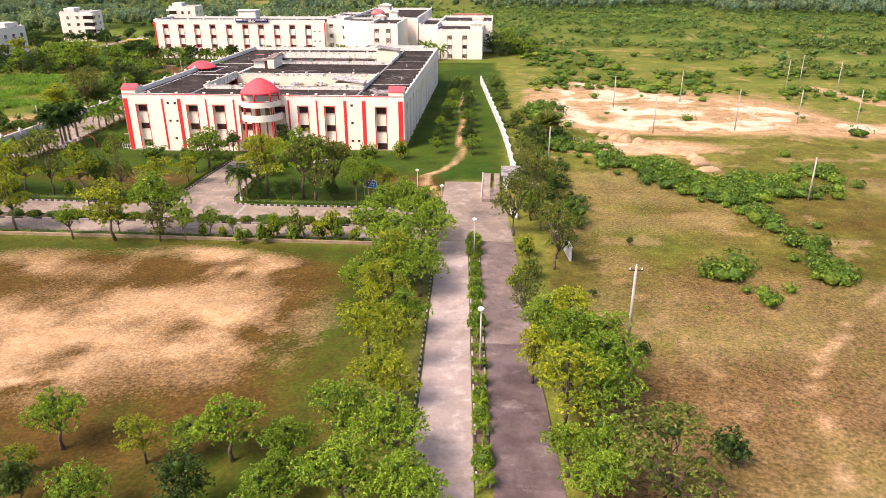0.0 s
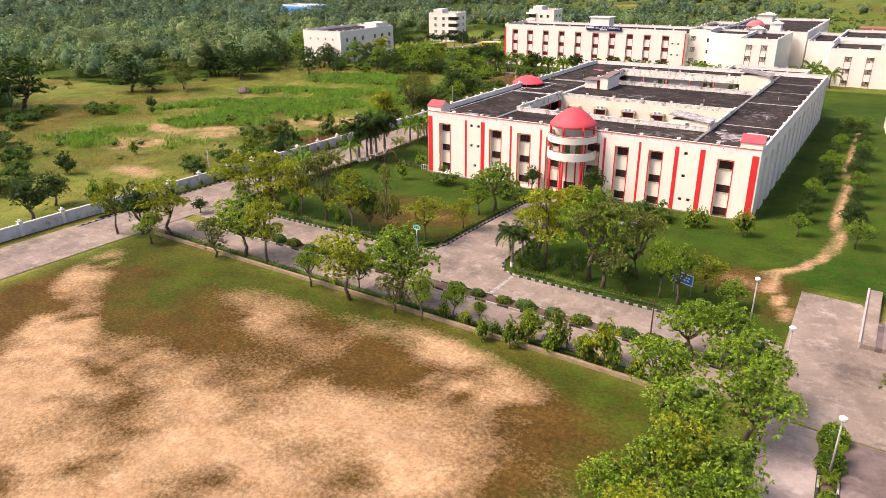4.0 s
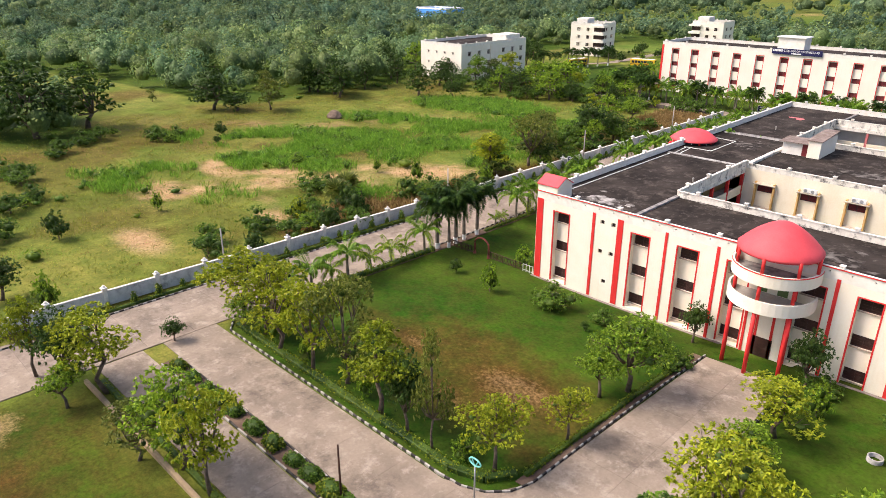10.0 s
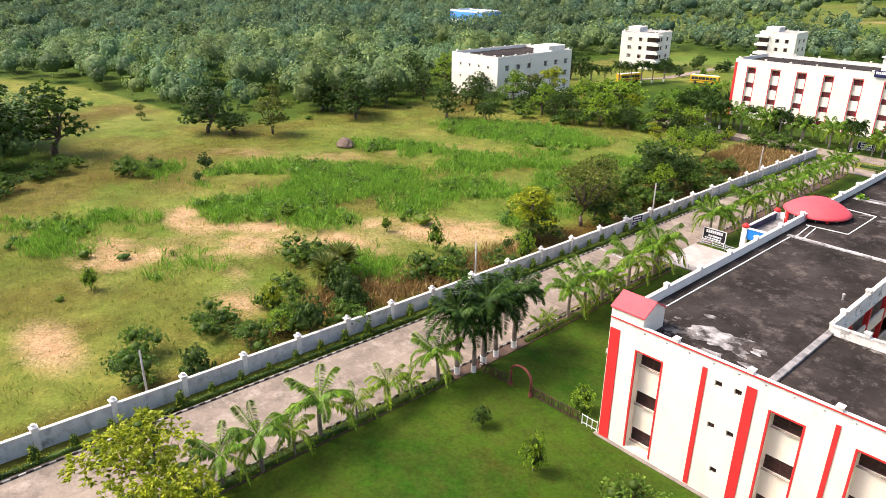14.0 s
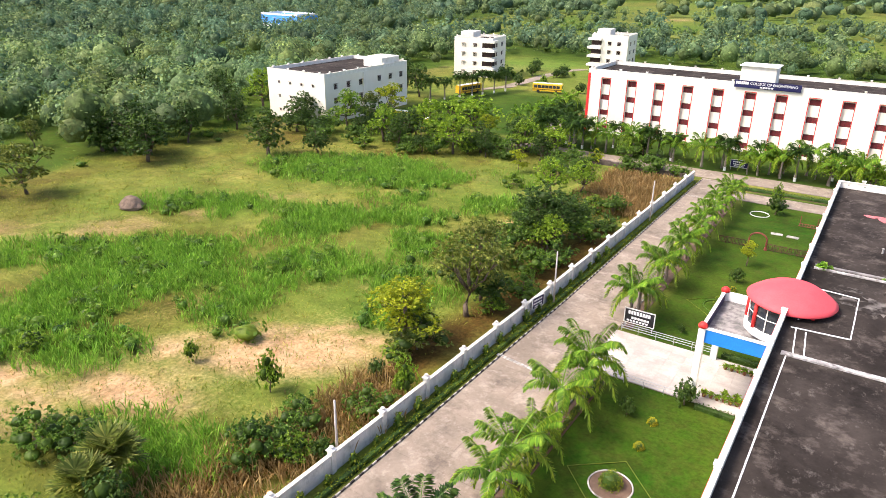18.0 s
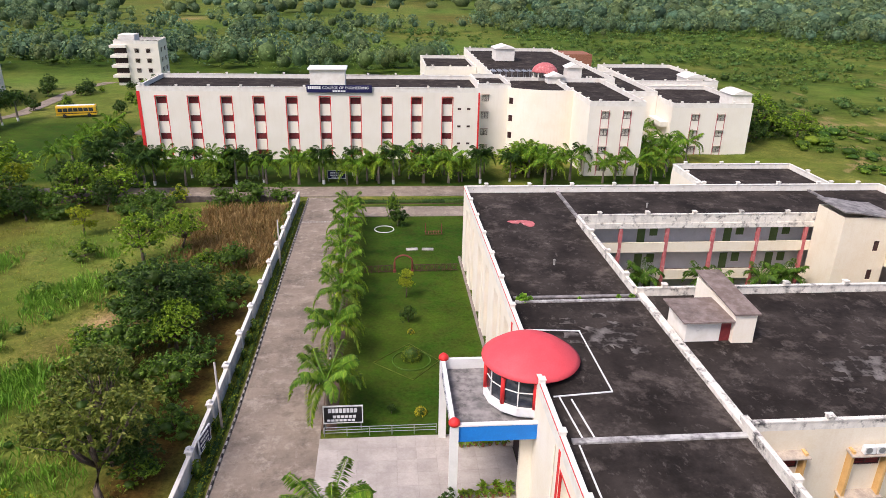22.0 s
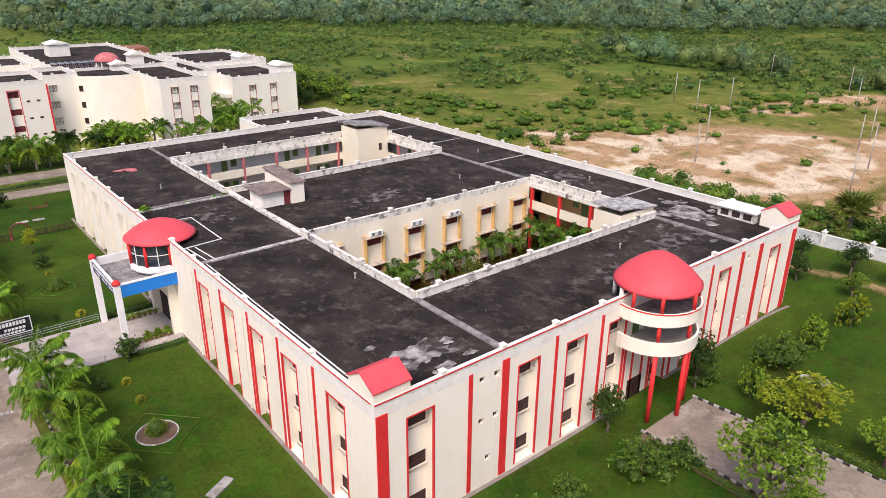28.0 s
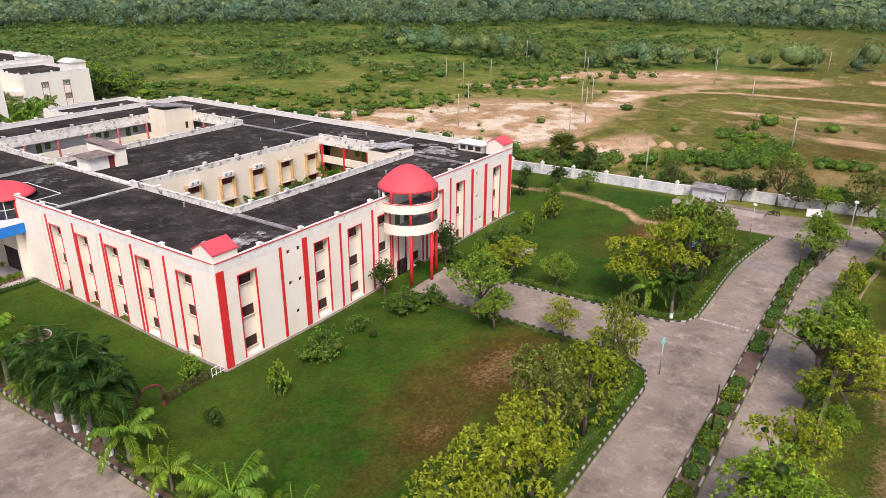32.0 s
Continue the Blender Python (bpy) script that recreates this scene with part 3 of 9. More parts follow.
dirt = np.maximum(dirt, 0.5 * east * (rough(X, Y, 5, 13) > 0.66))
# the field beyond the west wall
west = inside(X, Y, -260, -109, 60, 260, 5)
bald = 1.2 * blob(X, Y, -123, 162, 13, 6, 30) + blob(X, Y, -132, 147.5, 14, 5, 20) + 0.8 * blob(X, Y, -137, 165, 6, 4) + blob(X, Y, -122, 182, 6, 4) + blob(X, Y, -133, 133, 10, 4) + 0.9 * blob(X, Y, -120, 128, 8, 3.5) + blob(X, Y, -150, 135, 10, 4) + blob(X, Y, -125, 108, 9, 4) + blob(X, Y, -118, 210, 7, 4) + 0.9 * blob(X, Y, -150, 141, 20, 7, 20) + 0.9 * blob(X, Y, -135, 142, 14, 6, 20)
dirt = np.maximum(dirt, west * np.clip(bald, 0, 1) * np.clip(rough(X, Y, 7, 17) * 2.6 - 0.42, 0, 0.9) * (1 - lush))
dirt = np.maximum(dirt, 0.3 * west * np.clip(rough(X, Y, 14, 21) * 3.0 - 1.0, 0, 1) * (1 - lush))
straw = along(X, Y, [(-146, 122), (-139, 134), (-135, 147), (-128, 160), (-117, 169)], 8.5) + 0.8 * along(X, Y, [(-160, 118), (-146, 122)], 7) + 0.7 * blob(X, Y, -122, 196, 7, 4) + 0.7 * blob(X, Y, -150, 224, 8, 4) + 0.6 * along(X, Y, [(-190, 160), (-172, 172), (-160, 200)], 8)
dirt = np.maximum(dirt, 0.85 * np.clip(straw, 0, 1) * np.clip(0.6 * rough(X, Y, 4, 61) * 3 + 0.4 * rough(X, Y, 1.9, 62) * 3 - 0.75, 0, 1) * (1 - 0.8 * lush))
lush = np.maximum(lush, 0.32 * west * np.clip(rough(X, Y, 20, 33) * 3.0 - 0.95, 0, 1))
brown = np.maximum(brown, west * np.clip(2.2 * rough(X, Y, 15, 19) - 0.62, 0, 0.85) * (1 - lush))
brown = np.maximum(brown, along(X, Y, [(-113, 126), (-113, 140), (-110.5, 158), (-108.5, 185), (-107, 215)], 5) * 1.1 + inside(X, Y, -118, -104, 222, 250) * 0.8)
far = np.clip((np.hypot(X + 50, Y - 150) - 190) / 80, 0, 1)
brown = np.maximum(brown, far * np.clip(1.8 * rough(X, Y, 60, 23) - 0.62, 0, 0.7))
dirt = np.maximum(dirt, 0.6 * far * np.clip(4 * rough(X, Y, 70, 29) - 2.7, 0, 1))
lush = np.maximum(lush, far * np.clip(2 * rough(X, Y, 45, 37) - 0.7, 0, 0.8))
thick = ease((X + 20) / 30) * ease((Y - 235 + np.clip(X, 0, 200) * 0.2) / 40)
lawn = np.maximum(lawn, 0.75 * thick * np.clip(3.2 * rough(X, Y, 22, 81) - 0.9, 0, 1))
brown *= 1 - 0.6 * thick
shade_floor = wood_cover(X, Y) * (1 - inside(X, Y, -112, 14, -50, 300, 4))
lawn = np.maximum(lawn, 0.9 * shade_floor)
brown *= 1 - 0.7 * shade_floor
dirt = np.where(lush + shade_floor > 0.9, 0.3 * dirt, dirt)
wild = (1 - lawn) * (1 - inside(X, Y, -108, 6, -100, 262, 4))
Z = dip(X, Y) + wild * (rough(X, Y, 11, 41) - 0.5) * 0.5 - 0.03
heap = blob(X, Y, 32, 143, 16, 4, 6) + 0.7 * blob(X, Y, 17, 150, 9, 4, -20)
Z += 1.5 * np.clip(heap, 0, 1) * rough(X, Y, 4, 43)
dirt = np.maximum(dirt, np.clip(heap * 2, 0, 1) * 1.5)
court = inside(X, Y, -65, -29.3, 152.9, 173.2, 0.5)
dirt = np.where(court > 0.5, 0, dirt)
brown = np.maximum(brown, court * (along(X, Y, [(-54, 162), (-51.5, 165.8), (-48.5, 166.2), (-45.8, 164.0), (-42, 163.4), (-36, 163.3), (-31, 163.3)], 1.6) * 1.3 + inside(X, Y, -65, -29, 170, 173.4, 1.0)))
nx, ny = X.shape
idx = np.arange(nx * ny).reshape(nx, ny)
ground_quads = np.stack([idx[:-1, :-1], idx[1:, :-1], idx[1:, 1:], idx[:-1, 1:]], -1).reshape(-1, 4)
GROUND, nt, p = nodes_of("field_and_lawn")
at = nt.nodes.new("ShaderNodeAttribute")
at.attribute_name = "cover"
sep = nt.nodes.new("ShaderNodeSeparateColor")
nt.links.new(at.outputs["Color"], sep.inputs[0])
n_fine, n_mid, n_big = noise_at(nt, 2.6, 8.0, 0.8), noise_at(nt, 0.55, 6.0, 0.7), noise_at(nt, 0.07, 4.0)


def masked(src, noise_out, lo, hi, gain=0.9):
    """The mask src with its edge broken up by noise."""
    a = nt.nodes.new("ShaderNodeMath")
    a.operation = "MULTIPLY_ADD"
    nt.links.new(noise_out, a.inputs[0])
    a.inputs[1].default_value = gain
    nt.links.new(src, a.inputs[2])
    return ramp(nt, a.outputs[0], [(max(lo, 0), grey(0)), (min(hi, 1), grey(1))])


half = nt.nodes.new("ShaderNodeMath")
half.operation = "MULTIPLY"
half.inputs[1].default_value = 0.6
nt.links.new(sep.outputs[0], half.inputs[0])
halfb = nt.nodes.new("ShaderNodeMath")
halfb.operation = "MULTIPLY"
halfb.inputs[1].default_value = 0.6
nt.links.new(sep.outputs[2], halfb.inputs[0])
c = mixc(nt, ramp(nt, n_big, [(0.36, grey(0)), (0.62, grey(1))]), (0.118, 0.148, 0.019), (0.235, 0.212, 0.046))
c = mixc(nt, ramp(nt, n_mid, [(0.35, grey(0)), (0.7, grey(0.8))]), c, (0.074, 0.114, 0.014))
c = mixc(nt, sep.outputs[1], c, mixc(nt, ramp(nt, n_mid, [(0.3, grey(0)), (0.7, grey(1))]), (0.060, 0.130, 0.013), (0.105, 0.178, 0.022)))
wet = nt.nodes.new("ShaderNodeMath")
wet.operation = "SUBTRACT"
wet.inputs[1].default_value = 1.0
nt.links.new(sep.outputs[0], wet.inputs[0])
mown = mixc(nt, ramp(nt, n_big, [(0.38, grey(0)), (0.62, grey(1))]), (0.021, 0.066, 0.003), (0.050, 0.094, 0.006))
mown = mixc(nt, ramp(nt, n_mid, [(0.38, grey(0)), (0.70, grey(0.8))]), mown, (0.052, 0.060, 0.009))
c = mixc(nt, at.outputs["Alpha"], c, mown)
c = mixc(nt, masked(halfb.outputs[0], n_mid, 0.42, 0.95, 0.55), c, mixc(nt, ramp(nt, n_fine, [(0.3, grey(0)), (0.7, grey(1))]), (0.056, 0.034, 0.007), (0.118, 0.066, 0.015)))
c = mixc(nt, masked(half.outputs[0], n_fine, 0.44, 0.80, 0.55), c, mixc(nt, ramp(nt, n_mid, [(0.35, grey(0)), (0.65, grey(1))]), (0.36, 0.215, 0.100), (0.46, 0.310, 0.170)))
c = mixc(nt, ramp(nt, wet.outputs[0], [(0.35, grey(0)), (0.9, grey(1))]), c, (0.62, 0.50, 0.35))
c = mixc(nt, 0.8, c, ramp(nt, n_fine, [(0.25, grey(0.18)), (0.75, grey(0.8))]), "OVERLAY")
n_patch = noise_at(nt, 0.22, 8.0, 0.72)
c = mixc(nt, 0.55, c, ramp(nt, n_patch, [(0.3, grey(0.2)), (0.7, grey(0.75))]), "OVERLAY")
nt.links.new(c, p.inputs["Base Color"])
p.inputs["Roughness"].default_value, p.inputs["Specular IOR Level"].default_value = 0.95, 0.1
bm_ = add(nt, "ShaderNodeBump", Strength=0.5, Distance=0.12)
nt.links.new(n_fine, bm_.inputs["Height"])
nt.links.new(bm_.outputs[0], p.inputs["Normal"])
GX, GY, GZ = lay(X, Y)
ground_mesh = cloud("ground", np.stack([GX, GY, Z - dip(X, Y) + GZ], -1).reshape(-1, 3), ground_quads, GROUND)
cover = ground_mesh.color_attributes.new("cover", "FLOAT_COLOR", "POINT")
cover.data.foreach_set("color", np.stack([dirt, lush, brown, lawn], -1).astype(np.float32).ravel())
ground_mesh.polygons.foreach_set("use_smooth", [True] * len(ground_mesh.polygons))
tagged(new("ground", ground_mesh), "dry grass fields with bare earth and mown green lawns", "ground", kind="structure")


# ---- roads ----
SLABS = []


def prism(ps, z0, z1, inset=0.006):
    """A slab over the corners ps, a little smaller at its top."""
    g = Geo()
    c = Vector((sum(q[0] for q in ps) / len(ps), sum(q[1] for q in ps) / len(ps)))
    low = [tuple(Vector(q) + (c - Vector(q)).normalized() * inset) for q in ps]
    top = [tuple(Vector(q) + (c - Vector(q)).normalized() * (inset + 0.012)) for q in ps]
    g.stack([[tuple(spot(*q, z)) for q in r] for r, z in ((low, z0), (low, z1 - 0.01), (top, z1))])
    return g


def road(name, rows, mat, label, lanes=2, step=5.5, z=0.06):
    """A concrete road cast in slabs; rows of (s, left point, right point) along its way."""
    rows = [(Vector(a), Vector(b)) for a, b in rows]
    bed = Geo()
    for (a, b), (c, d) in zip(rows, rows[1:]):
        n = max(1, round((c - a).length / 8))
        for i in range(n):
            q = [a.lerp(c, i / n), b.lerp(d, i / n), b.lerp(d, (i + 1) / n), a.lerp(c, (i + 1) / n)]
            bed.stack([[tuple(spot(*k, h)) for k in q] for h in (-0.3, z - 0.03)])
    ob = solo(name, bed, JOINT, label, "road", kind="structure")
    for (a, b), (c, d) in zip(rows, rows[1:]):
        n = max(1, round(((c + d) / 2 - (a + b) / 2).length / step))
        for i in range(n):
            for k in range(lanes):
                s0, s1, w0, w1 = i / n, (i + 1) / n, k / lanes, (k + 1) / lanes
                def at_(s, w):
                    return tuple((a.lerp(b, w)).lerp(c.lerp(d, w), s))
                SLABS.append((ob, prism([at_(s0, w0), at_(s0, w1), at_(s1, w1), at_(s1, w0)], z - 0.05, z), mat))
    return ob


road("road_west", [((-107.0, -20), (-96.0, -20)), ((-105.6, 80), (-94.4, 80)), ((-104.9, 106), (-94.0, 106)), ((-103.6, 145), (-93.6, 145)), ((-102.6, 190), (-94.6, 190)), ((-102.2, 256), (-95.5, 256))], CONCRETE, "pale concrete campus road cast in slabs along the boundary wall")
road("road_cross_north", [((-94, 103.2), (-94, 97.1)), ((-8.3, 103.2), (-8.3, 97.1))], CONCRETE, "pale concrete road with a planted median", lanes=1)
road("road_cross_south", [((-94, 94.9), (-94, 90.2)), ((-6.8, 94.9), (-6.8, 90.2))], CONCRETE, "pale concrete road beside the playing field", lanes=1)
road("road_main_west", [((-4.9, 15), (0.5, 15)), ((-5.7, 41), (-0.8, 41)), ((-7.5, 90), (-3.3, 90))], DRYROAD, "pinkish concrete drive with dry tyre tracks", lanes=1)
road("road_main_east", [((2.0, 15), (7.4, 15)), ((0.6, 41), (6.0, 41)), ((-0.3, 62), (4.6, 62))], DAMP, "dark damp stained concrete drive", lanes=1)
road("road_main_east_end", [((-0.32, 62.1), (4.58, 62.1)), ((-1.6, 90), (3.2, 90))], MIDROAD, "stained concrete drive beside the planted median", lanes=1)
road("road_plaza", [((-7.6, 90.2), (3.2, 90.2)), ((-8.2, 104), (2.2, 104)), ((-8.5, 118.5), (-2.2, 118.5))], CONCRETE, "stained concrete forecourt at the end of the drive")
road("road_porch", [((-58.0, 103.2), (-39.8, 103.2)), ((-54.4, 104.6), (-42.0, 104.6)), ((-52.6, 107.8), (-43.1, 107.8)), ((-52.2, 124), (-43.6, 124)), ((-52.0, 136.2), (-44.2, 136.2))], CONCRETE, "concrete approach to the round porch")
road("road_north", [((-170, 262.5), (-170, 256.6)), ((-40, 262.5), (-40, 256.6))], CONCRETE, "concrete road before the long building", lanes=1)
road("road_north_branch", [((-95.3, 250.5), (-95.3, 245.5)), ((-60, 250.5), (-60, 245.5))], CONCRETE, "narrow concrete road beside a planted strip", lanes=1)
road("road_side", [((-148.9, 262.6), (-144.4, 262.6)), ((-148.6, 303), (-144.2, 303)), ((-148.2, 330), (-143.8, 330))], CONCRETE, "narrow concrete road along the end of the long building", lanes=1, step=9)
road("road_far", [((-196, 312), (-191, 316)), ((-187.6, 330), (-183.4, 331)), ((-188.5, 376), (-184.2, 376)), ((-183.5, 388), (-179, 388))], CONCRETE, "concrete road leading to the far towers", lanes=1, step=9)
road("forecourt", [((-94.6, 177.7), (-78.0, 177.7)), ((-94.6, 187.2), (-78.0, 187.2))], PAVER, "pale paved forecourt under the portico", lanes=10, step=1.7, z=0.08)


# ---- the main college building ----
FLOORS = [(-0.1, 1.2), (3.6, 4.85), (7.35, 8.6)]
SILL = surface("stained_ledge", (0.50, 0.42, 0.33), (0.34, 0.28, 0.23), 1.5, 8, 0.9, 0.1)
DGLASS = surface("dusty_dark_glass", (0.035, 0.018, 0.016), (0.065, 0.03, 0.026), 1.2, 7, 0.35, 0.0, spots=(0.10, 0.07, 0.06), spot_scale=0.9)
main = thing("college_building", (-48.2, 183, 0), "cream college building with red stripes, red domes and black roofs", "building")
WIN = {}


def win(w, h, pane):
    key = (round(w, 2), round(h, 2), pane.name)
    if key not in WIN:
        WIN[key] = window_meshes(w, h, pane)
    return WIN[key]


def at_root(parent):
    return Matrix.Translation(-parent.matrix_basis.translation)


def facade(parent, m, length, bays, z0, z1, floors, mat, trim=None, pane=DGLASS, deep=0.8, vents=(), name="wall", ledge=True, low=None, trim_to=1e9):
    """An outer wall with upright window bays sunk into it; in each bay a window to every floor over a plain panel."""
    f = mapper(m)
    low = -0.5 if low is None else low
    top = floors[-1][1] + 0.28
    g = Geo(f)
    wall(g, 0, length, z0, z1, 0, deep, [(a, b, low, top) for a, b in bays] + list(vents))
    outer = part(name, g, mat, parent)
    for a, b in bays:
        g = Geo(f)
        wall(g, a, b, low - 0.3, top + 0.3, deep, deep + 0.25, [(a + 0.05, b - 0.05, c, d) for c, d in floors])
        part("bay_panel", g, mat, parent)
        if ledge:
            for c, d in floors:
                g = Geo(f)
                g.box(a - 0.0, b, deep - 0.16, deep + 0.002, c - 0.1, c - 0.02)
                part("window_ledge", g, SILL, parent)
        for c, d in floors:
            put_window(parent, win(b - a - 0.1, d - c, pane), at_root(parent) @ m @ Matrix.Translation((a + 0.05, deep + 0.1, c)))
        if trim and a < trim_to:
            g = Geo(f)
            g.box(a - 0.13, a + 0.02, -0.03, 0.12, low - 0.02, top + 0.02)
            g.box(b - 0.02, b + 0.13, -0.03, 0.12, low - 0.02, top + 0.02)
            g.box(a - 0.13, b + 0.13, -0.034, 0.12, top - 0.01, top + 0.11)
            part("bay_trim", g, trim, parent, "thin red painted border")
    for a, b, c, d in vents:
        g = Geo(f)
        g.box(a, b, 0.25, 0.3, c, d)
        g.box((a + b) / 2 - 0.02, (a + b) / 2 + 0.02, 0.15, 0.252, c, d)
        part("ventilator", g, DGLASS, parent)
    return outer


def stripe(parent, m, u, w, z0=-0.7, z1=10.1, mat=RED):
    g = Geo(mapper(m))
    g.box(u - w / 2, u + w / 2, -0.06, 0.05, z0, z1)
    part("stripe", g, mat, parent, "upright red painted stripe")


def parapet(parent, m, length, z0, z1, mat=COPING, every=5.9, first=2.9, red=False, vent=True, post=0.42, v0=0.0, start=0.0):
    f = mapper(m)
    g = Geo(f)
    holes = []
    if vent:
        u = start + 1.2
        while u < length - 1:
            holes.append((u, u + 0.16, (z0 + z1) / 2 + 0.12, (z0 + z1) / 2 + 0.28))
            u += 1.95
    wall(g, start, length, z0, z1, v0, v0 + 0.24, holes)
    wall(g, start, length, z1, z1 + 0.1, v0 - 0.05, v0 + 0.3)
    part("parapet", g, mat, parent)
    u = start + first
    while u < length - 0.5:
        g = Geo(f)
        g.block(u - post / 2, u + post / 2, v0 - 0.1, v0 - 0.1 + post, z1 + 0.1, z1 + 0.38, 0.05)
        g.block(u - post / 2 - 0.05, u + post / 2 + 0.05, v0 - 0.15, v0 - 0.05 + post, z1 + 0.38, z1 + 0.48, 0.04)
        part("parapet_post", g, mat, parent)
        u += every
    if red:
        g = Geo(f)
        g.box(start, length, v0 - 0.075, v0 - 0.052, z1 - 0.03, z1 + 0.085)
        part("red_line", g, RED, parent)


x0, x1, y0, y1 = -77.9, -18.5, 140.3, 226.0
SM = face_matrix((x0, y0, 0), (1, 0, 0), (0, 1, 0))
WM = face_matrix((x0, y0, 0), (0, 1, 0), (1, 0, 0))
EM = face_matrix((x1, y0, 0), (0, 1, 0), (-1, 0, 0))
NM = face_matrix((x0, y1, 0), (1, 0, 0), (0, -1, 0))
SL, WL = x1 - x0, y1 - y0
ROOF_Z, TOP_Z = 10.2, 11.05
s_bays = [(-75.2, -72.9), (-64.3, -62.0), (-58.6, -56.2), (-53.0, -50.6), (-45.8, -43.4), (-40.6, -38.5), (-35.0, -32.9), (-24.4, -22.2)]
s_bays = [(a - x0, b - x0) for a, b in s_bays]
vents = [(u - x0, u + 0.55 - x0, z, z + 0.5) for u, z in ((-68.5, 8.95), (-67.0, 8.95), (-68.5, 5.25), (-67.0, 5.25), (-67.7, 1.5), (-29.6, 8.9), (-29.6, 5.3), (-30.0 + 0.3, 1.5), (-28.4, 1.5))]
facade(main, SM, SL, s_bays, -1.9, ROOF_Z - 0.3, FLOORS, WALL, RED, vents=vents)
for u, w in ((-77.35, 0.95), (-69.4, 0.38), (-65.8, 0.75), (-60.0, 0.32), (-54.1, 0.34), (-42.5, 0.34), (-36.6, 0.34), (-30.7, 0.6), (-26.8, 0.75), (-19.2, 0.95)):
    stripe(main, SM, u - x0, w)
w_bays = [(144.2, 146.6), (151.3, 153.7), (157.2, 159.6), (163.2, 165.6), (169.0, 171.4), (190.4, 192.8), (196.4, 198.8), (202.4, 204.8), (208.4, 210.8), (214.4, 216.8), (220.4, 222.8)]
w_bays = [(a - y0, b - y0) for a, b in w_bays]
entrance = [(178.8 - y0, 186.4 - y0, -0.7, 3.0)]
facade(main, face_matrix((x0, y0 + 0.8, 0), (0, 1, 0), (1, 0, 0)), WL - 1.6, [(a - 0.8, b - 0.8) for a, b in w_bays], -1.9, ROOF_Z - 0.3, FLOORS, WALL, RED, vents=[], trim_to=46)
e_bays = [(y - y0, y + 2.4 - y0) for y in np.arange(144.2, 222, 5.95).tolist()]
facade(main, face_matrix((x1, y0 + 0.8, 0), (0, 1, 0), (-1, 0, 0)), WL - 1.6, [(a - 0.8, b - 0.8) for a, b in e_bays], -1.9, ROOF_Z - 0.3, FLOORS, WALL)
facade(main, NM, SL, s_bays, -1.9, ROOF_Z - 0.3, FLOORS, WALL)
for y in (148.5, 154.3, 160.0, 165.9, 171.9, 189.0):
    stripe(main, WM, y - y0, 0.32)
parapet(main, SM, SL, ROOF_Z - 0.3, TOP_Z, first=3.9 + 2.0, every=5.9, red=True)
parapet(main, face_matrix((x0, y0 + 0.3, 0), (0, 1, 0), (1, 0, 0)), WL - 0.6, ROOF_Z - 0.3, TOP_Z, first=8.0, red=True)
parapet(main, face_matrix((x1, y0 + 0.3, 0), (0, 1, 0), (-1, 0, 0)), WL - 0.6, ROOF_Z - 0.3, TOP_Z, first=8.0)
parapet(main, NM, SL, ROOF_Z - 0.3, TOP_Z, first=3.0)

# roofs of the four wings and of the block between the courtyards
C1, C2 = (-65.1, -29.1, 152.7, 173.3), (-65.4, -28.9, 193.6, 213.9)
for a, b, c, d in ((x0 + 0.25, -65.16, y0 + 0.25, 183), (x0 + 0.25, -65.46, 183, y1 - 0.25), (-29.04, x1 - 0.25, y0 + 0.25, 183), (-28.84, x1 - 0.25, 183, y1 - 0.25), (-65.16, -29.04, y0 + 0.25, C1[2] - 0.06), (-65.16, -29.04, C1[3] + 0.06, 183), (-65.46, -28.84, 183, C2[2] - 0.06), (-65.46, -28.84, C2[3] + 0.06, y1 - 0.25)):
    g = Geo()
    g.box(a, b, c, d, ROOF_Z - 0.3, ROOF_Z)
    part("roof", g, ROOF, main, "flat roof of black stained bitumen")


def upstand(a, b, c, d, h=0.14, mat=ROOFLINE):
    g = Geo()
    g.block(a, b, c, d, ROOF_Z + 0.0, ROOF_Z + h, 0.03)
    part("roof_joint", g, mat, main, "low cement upstand")


upstand(x0 + 0.9, C1[0] + 0.05, 172.3, 172.8, 0.16, LIME)
upstand(x0 + 0.9, C1[0], 192.4, 192.75, 0.16, LIME)
upstand(x0 + 0.9, C1[0], 193.3, 193.65)
upstand(C1[0] - 0.3, C1[0] + 0.25, y0 + 0.3, C1[2], 0.22)
upstand(C1[1] - 0.25, C1[1] + 0.3, y0 + 0.3, C1[2], 0.22)
upstand(C1[0] - 0.25, C1[0] + 0.4, C1[3] - 0.3, C2[2], 0.35, PARAPET)
upstand(C1[1] - 0.3, C1[1] + 0.25, C1[3], C2[2], 0.22)
upstand(C1[0] - 0.25, C1[0] + 0.2, C2[3], y1 - 0.3, 0.2)
upstand(C1[1] - 0.2, C1[1] + 0.2, C2[3], y1 - 0.3, 0.2)
for y in (160.2, 184.0, 199.5, 212.5):
    upstand(C1[1] + 0.3, x1 - 0.4, y, y + 0.22, 0.08, LIME if y < 190 else ROOFLINE)
